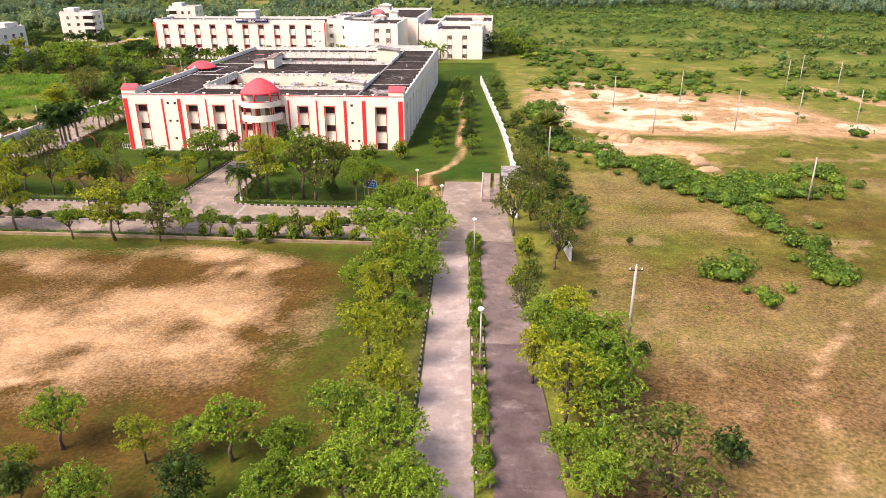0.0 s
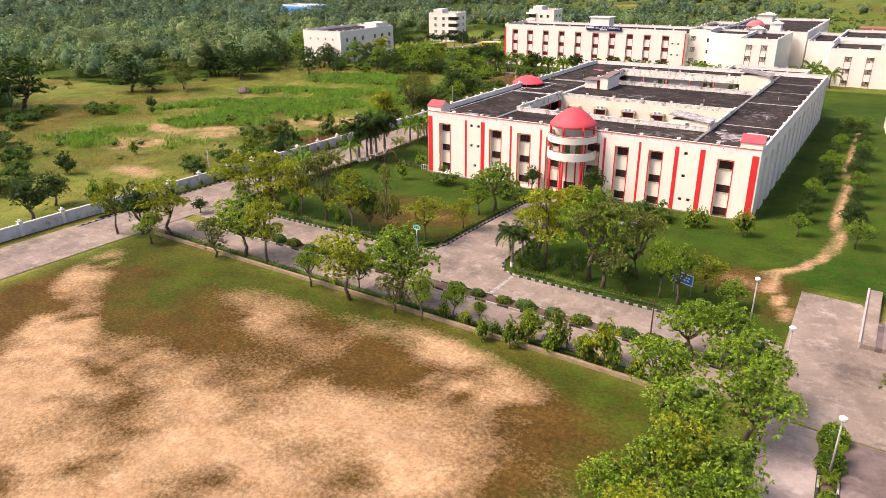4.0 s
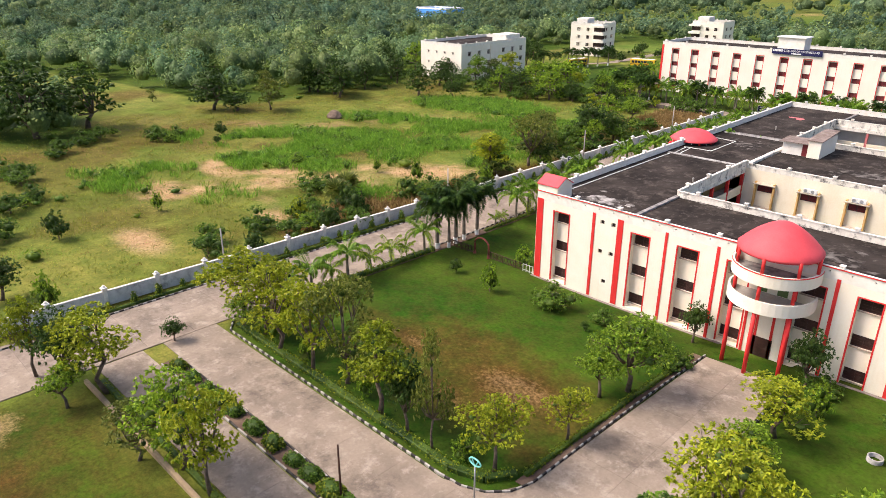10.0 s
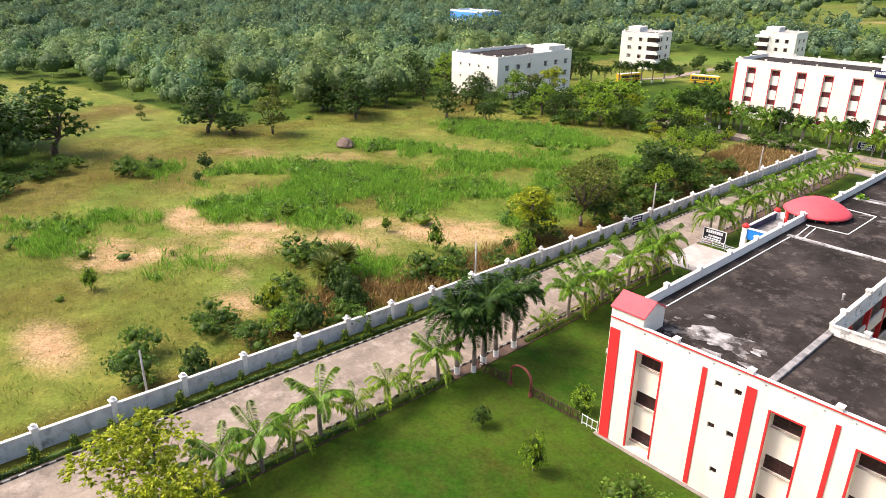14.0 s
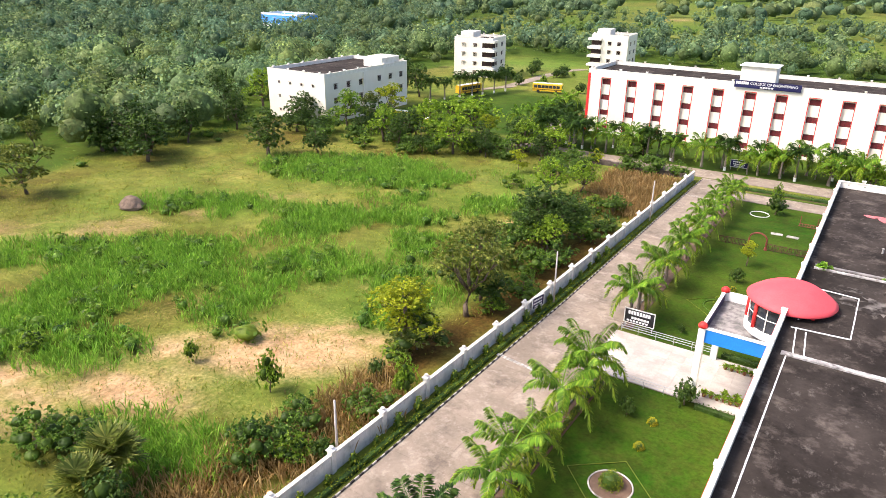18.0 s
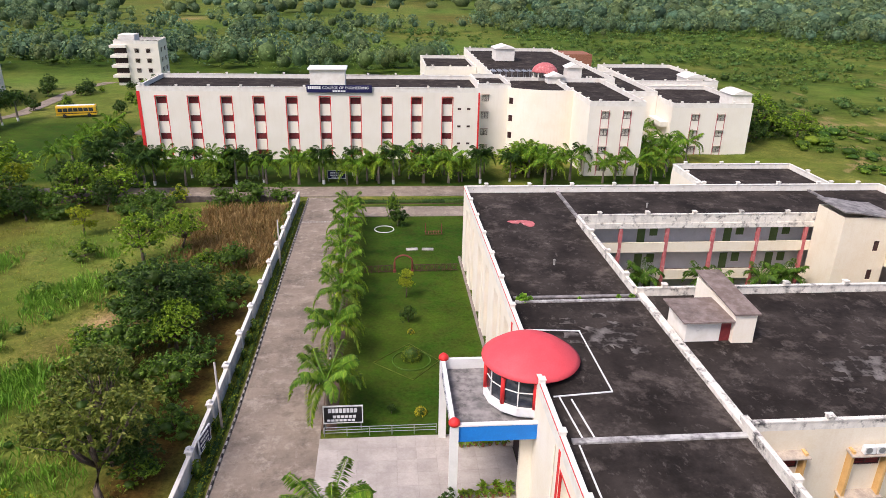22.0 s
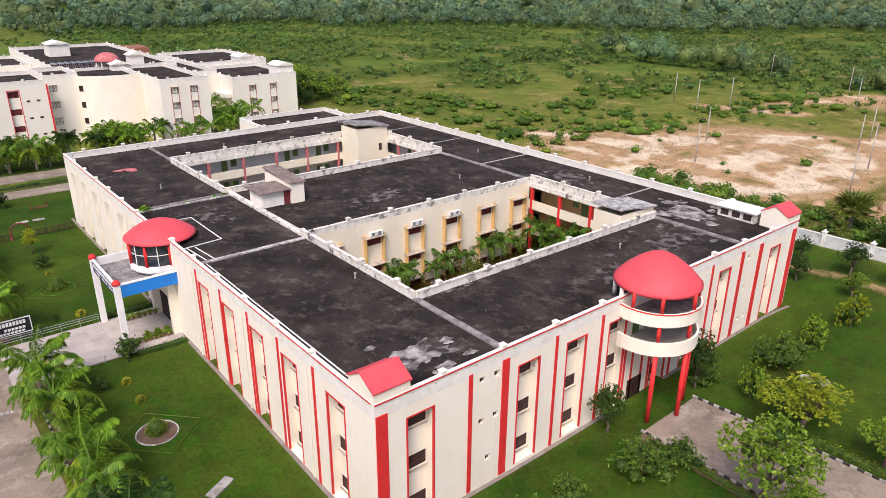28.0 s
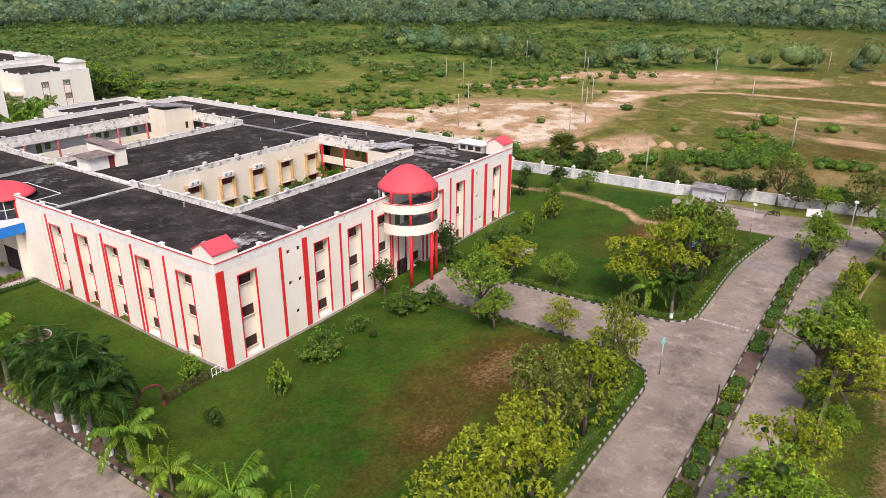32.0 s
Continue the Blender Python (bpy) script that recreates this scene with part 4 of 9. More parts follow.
def spill(cx, cy, rx, ry, seed, mat=LIMESTAIN, label="spilled lime wash on the roof"):
    """A thin ragged patch with splashes round it."""
    rnd = random.Random(seed)
    for k in range(9):
        f = 1.0 if k == 0 else 0.12 + 0.22 * rnd.random()
        t0, q = rnd.random() * 6.28, 0 if k == 0 else 0.75 + 0.6 * rnd.random()
        n = 36 if k == 0 else 12
        wob = [rnd.random() for _ in range(n)]
        ring = [(cx + rx * (q * math.cos(t0) + f * (0.55 + 0.3 * wob[i] + 0.25 * math.sin(3 * i * 6.28 / n + seed)) * math.cos(2 * math.pi * i / n)), cy + ry * (q * math.sin(t0) + f * (0.55 + 0.3 * wob[i] + 0.2 * math.cos(2 * i * 6.28 / n)) * math.sin(2 * math.pi * i / n))) for i in range(n)]
        g = Geo()
        g.stack([[(u, v, ROOF_Z + z) for u, v in ring] for z in (0.0, 0.004 + 0.0012 * seed + 0.0001 * k)])
        part("lime_patch", g, mat, main, label)


spill(-70.5, 145.0, 3.4, 2.7, 4)
spill(-74.0, 143.9, 2.0, 1.7, 7, CEMSTAIN, "grey cement stain on the roof")
spill(-34.5, 146.8, 5.6, 3.4, 9, CEMSTAIN, "grey cement stain on the roof")
spill(-24.2, 150.8, 3.6, 5.2, 12, LIMESTAIN, "pale lime stain on the roof")
spill(-45.4, 145.4, 4.2, 2.6, 15, CEMSTAIN, "grey cement stain on the roof")
spill(-60.6, 153.0, 2.4, 2.0, 18, CEMSTAIN, "grey cement stain on the roof")
spill(-70.8, 186.0, 3.0, 3.4, 21, CEMSTAIN, "grey cement stain on the roof")
spill(-50.0, 180.0, 5.0, 3.0, 24, CEMSTAIN, "grey cement stain on the roof")
spill(-24.0, 172.0, 3.0, 6.0, 27, CEMSTAIN, "grey cement stain on the roof")

# parapets round the courtyards
for (a, b, c, d), skip in ((C1, ()), (C2, ())):
    for m, l, v in ((face_matrix((a, c, 0), (1, 0, 0), (0, -1, 0)), b - a, 0), (face_matrix((a, c, 0), (0, 1, 0), (-1, 0, 0)), d - c, 0), (face_matrix((b, c, 0), (0, 1, 0), (1, 0, 0)), d - c, 0), (face_matrix((a, d, 0), (1, 0, 0), (0, 1, 0)), b - a, 0)):
        low = m.translation.y > 172 and l > 25 and a == C1[0]
        parapet(main, m, l, ROOF_Z - 0.3, 10.55 if low else 10.95, PARAPET, every=5.95, first=0.0 if low else 2.6, vent=False, post=0.45)


def sunshade_bay(m, u, w, z0, floors, top):
    """A window strip between two upright fins with a sloping shade and an air conditioner over the top window."""
    f = mapper(m)
    for s in (u - w / 2 - 0.1, u + w / 2 - 0.1):
        g = Geo(f)
        g.box(s, s + 0.2, -0.55, 0.0, z0, top)
        part("fin", g, OCHRE, main, "ochre painted upright fin")
    for c, d in floors:
        g = Geo(f)
        g.stack([[(u - w / 2 - 0.25, 0.0, d + 0.1), (u - w / 2 - 0.25, -0.75, d + 0.0), (u + w / 2 + 0.25, -0.75, d + 0.0), (u + w / 2 + 0.25, 0.0, d + 0.1)], [(u - w / 2 - 0.25, 0.0, d + 0.26), (u - w / 2 - 0.25, -0.75, d + 0.1), (u + w / 2 + 0.25, -0.75, d + 0.1), (u + w / 2 + 0.25, 0.0, d + 0.26)]])
        part("sunshade", g, SILL, main, "stained concrete sunshade")
        put_window(main, win(w - 0.5, d - c, MAROON), at_root(main) @ m @ Matrix.Translation((u - w / 2 + 0.25, -0.06, c)))


def air_unit(x, y, z):
    t = thing("air_conditioner", (x, y, z), "small white air conditioner outdoor unit on a sunshade", "air conditioner", "courtyard air conditioners")
    g = Geo()
    g.block(x - 0.42, x + 0.42, y - 0.17, y + 0.17, z + 0.06, z + 0.62, 0.02)
    part("case", g, WHITE, t)
    g = Geo()
    g.stack([[(x - 0.1 + 0.24 * math.cos(k * 0.5236), y - 0.19, z + 0.34 + 0.24 * math.sin(k * 0.5236)) for k in range(12)], [(x - 0.1 + 0.22 * math.cos(k * 0.5236), y - 0.171, z + 0.34 + 0.22 * math.sin(k * 0.5236)) for k in range(12)]])
    part("fan_grille", g, STEEL, t)
    for s in (-0.3, 0.3):
        g = Geo()
        g.box(x + s - 0.03, x + s + 0.03, y - 0.17, y + 0.17, z - 0.002, z + 0.06)
        part("foot", g, STEEL, t)
    return t


def plain_wall(m, l, mat=COURT, z0=-1.6, z1=ROOF_Z - 0.3, holes=()):
    g = Geo(mapper(m))
    wall(g, 0, l, z0, z1, 0, 0.25, holes)
    part("wall", g, mat, main)


C_FLOORS = [(-0.3, 0.9), (3.3, 4.4), (6.9, 8.0)]
CN1 = face_matrix((C1[0], C1[3], 0), (1, 0, 0), (0, 1, 0))
plain_wall(CN1, C1[1] - C1[0])
for i, x in enumerate((-61.9, -55.9, -49.8, -43.7, -37.6, -31.5)):
    sunshade_bay(CN1, x - C1[0], 2.6, -1.2, C_FLOORS, 8.35)
    if i in (1, 2, 3):
        air_unit(x - 0.3, C1[3] - 0.5, 8.16)
        air_unit(x + 0.62, C1[3] - 0.5, 8.16)
plain_wall(face_matrix((C1[0], C1[2], 0), (1, 0, 0), (0, -1, 0)), C1[1] - C1[0])
plain_wall(face_matrix((C2[0], C2[2], 0), (1, 0, 0), (0, -1, 0)), C2[1] - C2[0])


def gallery(m, length, cols, back, colour, doors):
    """Open corridors on three floors: floor bands, columns, a back wall with doors."""
    f = mapper(m)
    for z in (-1.0, 2.7, 6.4):
        g = Geo(f)
        g.box(0, length, 0.0, 2.6, z - 0.2, z)
        part("gallery_floor", g, SILL, main)
        g = Geo(f)
        g.box(0, length, -0.02, 0.16, z - 0.35, z + 0.95)
        part("gallery_rail_wall", g, COURT, main, "cream corridor parapet")
    g = Geo(f)
    wall(g, 0, length, -1.6, ROOF_Z - 0.3, 2.6, 2.8)
    part("gallery_back_wall", g, back, main)
    g = Geo(f)
    g.box(0, length, -0.1, 0.3, 9.25, ROOF_Z - 0.3)
    part("gallery_beam", g, PARAPET, main, "rain stained cream beam")
    for u in cols:
        g = Geo(f)
        g.box(u - 0.2, u + 0.2, -0.06, 0.34, -1.4, 9.6)
        part("column", g, colour, main, "red painted column")
    for u in doors:
        for z in (-1.0, 2.7, 6.4):
            g = Geo(f)
            g.box(u, u + 1.0, 2.53, 2.6, z, z + 2.1)
            part("door", g, GREEND, main, "green painted door")
            g = Geo(f)
            g.box(u + 1.6, u + 2.6, 2.54, 2.6, z + 0.9, z + 2.1)
            part("shutter", g, GREEND, main, "green window shutter")


c1w, c1l = C1[3] - C1[2], C1[1] - C1[0]
gallery(face_matrix((C1[1], C1[2], 0), (0, 1, 0), (1, 0, 0)), c1w, [0.5, 4.0, 9.5, 14.9, 20.1], OCHREW, RED, [6.5, 12.0])
gallery(face_matrix((C1[0], C1[2], 0), (0, 1, 0), (-1, 0, 0)), c1w, [0.5, 5.2, 10.2, 15.2, 20.1], OCHREW, RED, [3, 12.0])
gallery(face_matrix((C2[0], C2[3], 0), (1, 0, 0), (0, 1, 0)), C2[1] - C2[0], [5.5, 11.4, 17.3, 23.1, 29.3], GREYW, FADED, [8.6, 20.0, 26.2])
gallery(face_matrix((C2[1], C2[2], 0), (0, 1, 0), (1, 0, 0)), C2[3] - C2[2], [2, 7, 12, 17], GREYW, FADED, [4, 10.0])
gallery(face_matrix((C2[0], C2[2], 0), (0, 1, 0), (-1, 0, 0)), C2[3] - C2[2], [2, 7, 12, 17], GREYW, FADED, [4, 10.0])


def stair_tower(a, b, c, d, top, flip, cover=ROOFLINE):
    """A stair head in a courtyard corner with a wavy sloping roof slab."""
    slots = [(b - a - 1.9, b - a - 1.2, z, z + 1.3) for z in (0.6, 4.3, 8.0)]
    for foot, way, inward, length, holes in (((a, c, 0), (1, 0, 0), (0, 1, 0), b - a, slots), ((a, d, 0), (1, 0, 0), (0, -1, 0), b - a, []),
                                             ((a + 0.004, c + 0.2, 0), (0, 1, 0), (1, 0, 0), d - c - 0.4, []), ((b - 0.004, c + 0.2, 0), (0, 1, 0), (-1, 0, 0), d - c - 0.4, [])):
        g = Geo(mapper(face_matrix(foot, way, inward)))
        wall(g, 0, length, -1.5, top - 0.4, 0, 0.2, holes)
        part("stair_tower_wall", g, COURT, main, "stained cream stair tower")
    for z in (0.6, 4.3, 8.0):
        g = Geo()
        g.box(b - 1.9, b - 1.2, c + 0.1, c + 0.14, z, z + 1.3)
        part("stair_window", g, DGLASS, main)
    g = Geo()
    n = 9
    us = np.linspace(a - 0.3, b + 0.3, n).tolist()
    zs = [top - 0.45 + 0.75 * (0.5 + 0.5 * math.cos(math.pi * (i / (n - 1) if not flip else 1 - i / (n - 1)))) for i in range(n)]
    g.stack([[(us[i], c - 0.3, zs[i]), (us[i], c - 0.3, zs[i] + 0.16), (us[i], d + 0.3, zs[i] + 0.16), (us[i], d + 0.3, zs[i])] for i in range(n)])
    part("stair_roof", g, cover, main, "curved grey stair roof slab")


stair_tower(-35.6, -29.2, 152.8, 156.6, 12.1, False, LIME)
stair_tower(-35.3, -29.0, 208.6, 213.8, 12.6, False)

# the hut on the middle roof
HUTTOP = surface("brown_cement_slab", (0.17, 0.125, 0.105), (0.26, 0.205, 0.18), 1.2, 8, 0.92, 0.15, stain=(0.08, 0.06, 0.05))
g = Geo(mapper(face_matrix((-64.4, 184.8, 0), (1, 0, 0), (0, 1, 0))))
wall(g, 0, 4.0, ROOF_Z, 12.1, 0, 0.2, [(2.9, 3.8, ROOF_Z, 12.05)])
g.f = same
g.box(-64.4, -64.2, 185.0, 188.4, ROOF_Z, 12.1)
g.box(-64.2, -60.6, 188.2, 188.4, ROOF_Z, 12.1)
part("hut_wall", g, COPING, main)
g = Geo()
g.box(-61.5, -60.6, 184.86, 184.92, ROOF_Z, 12.05)
part("hut_door", g, MAROON, main, "maroon wooden door")
g = Geo()
g.block(-60.6, -58.8, 184.4, 191.8, ROOF_Z, 12.8, 0.02)
part("hut_tower", g, WALL, main)
g = Geo()
g.stack([[(-64.9, 184.3, 12.1), (-60.62, 184.3, 12.1), (-60.62, 188.8, 12.1), (-64.9, 188.8, 12.1)], [(-64.9, 184.3, 12.2), (-60.62, 184.3, 12.25), (-60.62, 188.8, 12.25), (-64.9, 188.8, 12.2)]])
part("hut_roof", g, HUTTOP, main, "brown weathered roof slab")
g = Geo()
g.stack([[(-60.8, 184.2, 12.8), (-58.6, 184.2, 12.8), (-58.6, 192.0, 13.3), (-60.8, 192.0, 13.3)], [(-60.8, 184.2, 12.92), (-58.6, 184.2, 12.92), (-58.6, 192.0, 13.42), (-60.8, 192.0, 13.42)]])
part("hut_roof", g, HUTTOP, main, "brown weathered roof slab")
g = Geo()
g.stack([[(-60.6, 191.8, ROOF_Z), (-58.8, 191.8, ROOF_Z), (-58.8, 191.82, ROOF_Z), (-60.6, 191.82, ROOF_Z)], [(-60.6, 191.8, 13.28), (-58.8, 191.8, 13.28), (-58.8, 191.82, 13.28), (-60.6, 191.82, 13.28)]])
part("hut_tower", g, COPING, main)


def turret(a, b, c, d):
    g = Geo()
    g.box(a, b, c, d, 9.7, 12.0)
    part("turret", g, WALL, main)
    my = (c + d) / 2
    g = Geo()
    for x in (a, b - 0.2):
        g.stack([[(x, c, 12.0), (x + 0.2, c, 12.0), (x + 0.2, d, 12.0), (x, d, 12.0)], [(x, my - 0.01, 12.85), (x + 0.2, my - 0.01, 12.85), (x + 0.2, my + 0.01, 12.85), (x, my + 0.01, 12.85)]])
    part("turret_gable", g, WALL, main)
    for s in (-1, 1):
        e = c - 0.1 if s < 0 else d + 0.1
        g = Geo()
        g.stack([[(a - 0.1, my, 12.86), (b + 0.1, my, 12.86), (b + 0.1, e, 11.9), (a - 0.1, e, 11.9)], [(a - 0.1, my, 12.98), (b + 0.1, my, 12.98), (b + 0.1, e, 12.02), (a - 0.1, e, 12.02)]])
        part("turret_roof", g, REDROOF, main, "red painted turret roof slope")


turret(x0 + 0.003, -74.9, y0 + 0.003, 143.4)
turret(-21.6, x1 - 0.003, y0 + 0.003, 143.4)
for a, b, c, d, h, mat in ((-21.9, -19.3, 143.9, 148.6, 1.25, PARAPET), (-22.3, -19.0, 143.6, 148.9, 0.12, COPING)):
    g = Geo()
    low = ROOF_Z if mat is PARAPET else ROOF_Z + 1.252
    g.block(a, b, c, d, low, low + h, 0.03)
    part("roof_tank" if mat is PARAPET else "tank_cover", g, mat, main, "stained white cement water tank" if mat is PARAPET else "pale cement tank slab")
# Thin dark panels on the tank's west face paint in recess shade.
for k in range(3):
    g = Geo()
    g.box(-21.93, -21.9, 144.3 + k * 1.45, 145.3 + k * 1.45, ROOF_Z + 0.25, ROOF_Z + 0.95)
    part("tank_recess", g, SHADEFILL, main)


# the round porch on the south front
def arc_wall(g, cx, cy, r0, r1, z0, z1, a0, a1, n=24):
    rings = []
    for i in range(n + 1):
        t = radians(a0 + (a1 - a0) * i / n)
        rings.append([(cx + r * math.cos(t), cy + r * math.sin(t), z) for r, z in ((r0, z0), (r0, z1), (r1, z1), (r1, z0))])
    g.stack(rings)


PX, PY, PR = -47.9, 139.4, 4.1
for zf, zt in ((6.45, 7.75), (9.3, 10.55)):
    g = Geo()
    arc_wall(g, PX, PY, PR - 0.2, PR, zf, zt, 168, 372)
    part("balcony_parapet", g, WALL, main, "curved cream balcony parapet")
    g = Geo()
    g.stack([[(PX + (PR - 0.21) * math.cos(radians(t)), PY + (PR - 0.21) * math.sin(radians(t)), z) for t in range(168, 373, 12)] for z in (zf + 0.02, zf + 0.22)])
    part("balcony_floor", g, PAVER if zf < 8 else ROOFLINE, main)
g = Geo()
arc_wall(g, PX, PY, PR, PR + 0.03, 10.45, 10.56, 168, 372)
part("red_line", g, RED, main)
for t in (222, 270, 318):
    cx, cy = PX + 3.75 * math.cos(radians(t)), PY + 3.75 * math.sin(radians(t))
    g = Geo()
    g.lathe(cx, cy, [(0.21, -1.2), (0.21, 6.45)], 14)
    part("porch_column", g, RED, main, "tall red round column", True)
    g = Geo()
    g.lathe(cx, cy, [(0.18, 7.75), (0.18, 9.3)], 14)
    part("porch_column", g, RED, main, "", True)
for t in (185, 222, 270, 318, 355):
    cx, cy = PX + 3.85 * math.cos(radians(t)), PY + 3.85 * math.sin(radians(t))
    g = Geo()
    g.lathe(cx, cy, [(0.17, 10.55), (0.17, 12.05)], 12)
    part("porch_column", g, RED, main, "", True)
for t in (20, 55, 90, 125, 160):
    cx, cy = PX + 3.65 * math.cos(radians(t)), PY + 3.65 * math.sin(radians(t))
    g = Geo()
    g.lathe(cx, cy, [(0.2, 10.2), (0.2, 12.05)], 12)
    part("porch_column", g, COPING, main, "", True)
for u in (-50.2, -49.0, -47.4, -46.2):
    stripe(main, SM, u - x0, 0.26, -0.9, 6.4)
for u in (-49.6, -47.6):
    g = Geo()
    g.box(u, u + 1.0, y0 - 0.05, y0 - 0.01, 6.7, 9.1)
    part("balcony_door", g, GREEND, main, "green balcony door")
g = Geo()
g.box(-49.4, -47.2, y0 - 0.06, y0 - 0.012, -0.9, 1.6)
part("front_door", g, DGLASS, main, "dark double entrance door")


def dome(cx, cy, prof, n=40):
    g = Geo()
    g.stack([g.ring(cx, cy, z, r, n) for r, z in prof] + [g.ring(cx, cy, prof[-1][1], 0.02, n)])
    return g


part("south_dome", dome(PX, PY, [(3.8, 11.85), (3.9, 11.86), (3.9, 12.12), (3.55, 12.52), (2.98, 13.1), (2.32, 13.66), (1.62, 14.16), (0.95, 14.52), (0.4, 14.7), (0.1, 14.74)]), REDROOF, main, "red painted concrete dome", True)

# the portico on the west front with a glazed room under a red roof
DX, DY = -77.9, 182.4
for y in (178.0, 187.0):
    g = Geo()
    g.box(-84.25, -83.65, y - 0.3, y + 0.3, -0.6, 7.9)
    part("portico_pillar", g, WHITE, main, "tall white square pillar")
    g = Geo()
    g.lathe(-83.95, y, [(0.42, 7.9), (0.42, 8.15), (0.2, 8.38), (0.02, 8.42)], 12)
    part("pillar_cap", g, RED, main, "red cap", True)
g = Geo()
g.box(-83.64, x0 - 0.01, 177.85, 178.1, 6.45, 7.78)
part("portico_beam", g, BLUE, main, "bright blue painted beam")
g = Geo()
g.box(-83.64, x0 - 0.01, 177.8, 178.15, 7.78, 7.92)
part("portico_edge", g, WHITE, main)
g = Geo()
g.box(-83.64, x0 - 0.01, 186.85, 187.15, 6.45, 7.9)
part("portico_edge", g, WHITE, main)
g = Geo()
g.box(-84.1, -83.85, 178.3, 186.7, 6.45, 7.8)
part("name_board", g, NAVY, main, "blue board with white lettering")
g = Geo()
for i in range(14):
    g.box(-84.115, -84.1, 178.8 + i * 0.55, 179.2 + i * 0.55, 7.15, 7.55)
    if i % 5 != 4:
        g.box(-84.115, -84.1, 178.9 + i * 0.5, 179.2 + i * 0.5, 6.7, 6.95)
part("lettering", g, LETTER, main)
g = Geo()
g.box(-83.85, x0, 178.1, 186.85, 6.75, 6.98)
part("portico_roof", g, ROOFLINE, main, "flat grey portico roof with black stains")
g = Geo()
g.box(-84.15, -83.85, 178.3, 186.7, 7.8, 7.92)
part("portico_edge", g, WHITE, main)
NS = 16
g = Geo()
R0 = 3.25
g.stack([g.ring(DX, DY, z, r, NS) for r, z in ((R0 - 0.5, 6.98), (R0 + 0.1, 7.45), (R0 + 0.1, 8.1), (R0 - 0.25, 8.1))])
part("lantern_base", g, WHITE, main, "white sill ring of the glazed room")
g = Geo()
g.stack([g.ring(DX, DY, z, R0 - 0.15, NS) for z in (8.1, 10.55)])
part("lantern_glass", g, GLASS, main, "dark tinted glazing")
for i in range(NS):
    t = 2 * math.pi * i / NS
    cx, cy = DX + R0 * 0.985 * math.cos(t), DY + R0 * 0.985 * math.sin(t)
    if i % 2 == 0:
        g = Geo()
        g.lathe(cx, cy, [(0.17, 8.1), (0.17, 10.6)], 8)
        part("lantern_post", g, RED, main, "red post", True)
    else:
        g = Geo()
        g.lathe(cx, cy, [(0.05, 8.1), (0.05, 10.55)], 6)
        part("mullion", g, WHITE, main)
g = Geo()
g.stack([g.ring(DX, DY, z, R0 - 0.1, NS) for z in (9.3, 9.38)])
part("glazing_bar", g, WHITE, main)
part("west_dome", dome(DX + 0.2, DY, [(3.2, 10.55), (3.72, 10.6), (3.78, 10.72), (3.45, 10.98), (2.9, 11.4), (2.2, 11.82), (1.4, 12.14), (0.6, 12.33), (0.2, 12.36)]), REDROOF, main, "flared red painted roof of the glazed room", True)
g = Geo()
for a, b in (((-72.6, 178.0), (-72.6, 187.0)), ((-77.0, 177.6), (-72.6, 178.0)), ((-77.0, 187.4), (-72.6, 187.0)), ((-76.6, 177.6), (-76.2, 172.8)), ((-75.8, 177.2), (-75.4, 172.8)), ((-76.6, 172.2), (-76.6, 145.0))):
    d = (Vector(b) - Vector(a)).normalized() * 0.05
    s = Vector((-d.y, d.x))
    q = [Vector(a) - s, Vector(b) - s, Vector(b) + s, Vector(a) + s]
    g.stack([[(*k, ROOF_Z) for k in q], [(*k, ROOF_Z + 0.07) for k in q]])
part("roof_conduit", g, WHITE, main, "thin white pipe run along the roof")
# Flat near-black sheet: the shade behind the entrance is in its colour.
g = Geo()
g.box(x0 - 0.04, x0 - 0.005, 179.6, 185.2, -0.5, 3.1)
part("entrance_recess", g, SHADEFILL, main, "dark glazed main entrance")
for y in (178.9, 185.3):
    g = Geo()
    g.box(x0 - 0.9, x0 - 0.006, y, y + 0.5, -0.6, 6.75)
    part("entrance_pier", g, WALL, main)

# low wing behind the north front
g = Geo()
g.box(-43.3, -24.0, 226.3, 239.4, -0.8, 9.6)
part("rear_wing", g, WALL, main)
for m, l in ((face_matrix((-43.3, 226.3, 0), (0, 1, 0), (1, 0, 0)), 13.1), (face_matrix((-43.3, 239.4, 0), (1, 0, 0), (0, -1, 0)), 19.3), (face_matrix((-24.0, 226.3, 0), (0, 1, 0), (-1, 0, 0)), 13.1)):
    parapet(main, m, l, 9.6, 10.4, first=2.0)
g = Geo()
g.box(-43.0, -24.3, 226.4, 239.1, 9.6, 9.7)
part("roof", g, ROOF, main)


# ---- the other buildings ----
def flat_block(parent, a, b, c, d, z1, mat=WALL2, roofmat=ROOF, par=0.9, every=6.0, first=2.0):
    """Solid walls closed by a flat roof with a parapet."""
    g = Geo()
    g.box(a, b, c, d, -0.6, z1)
    part("wall", g, mat, parent)
    g = Geo()
    g.box(a + 0.2, b - 0.2, c + 0.2, d - 0.2, z1, z1 + 0.06)
    part("roof", g, roofmat, parent)
    if par:
        for m, l in ((face_matrix((a, c, 0), (1, 0, 0), (0, 1, 0)), b - a), (face_matrix((a, d, 0), (1, 0, 0), (0, -1, 0)), b - a), (face_matrix((a, c + 0.25, 0), (0, 1, 0), (1, 0, 0)), d - c - 0.5), (face_matrix((b, c + 0.25, 0), (0, 1, 0), (-1, 0, 0)), d - c - 0.5)):
            parapet(parent, m, l, z1, z1 + par, COPING, every, first, vent=False)


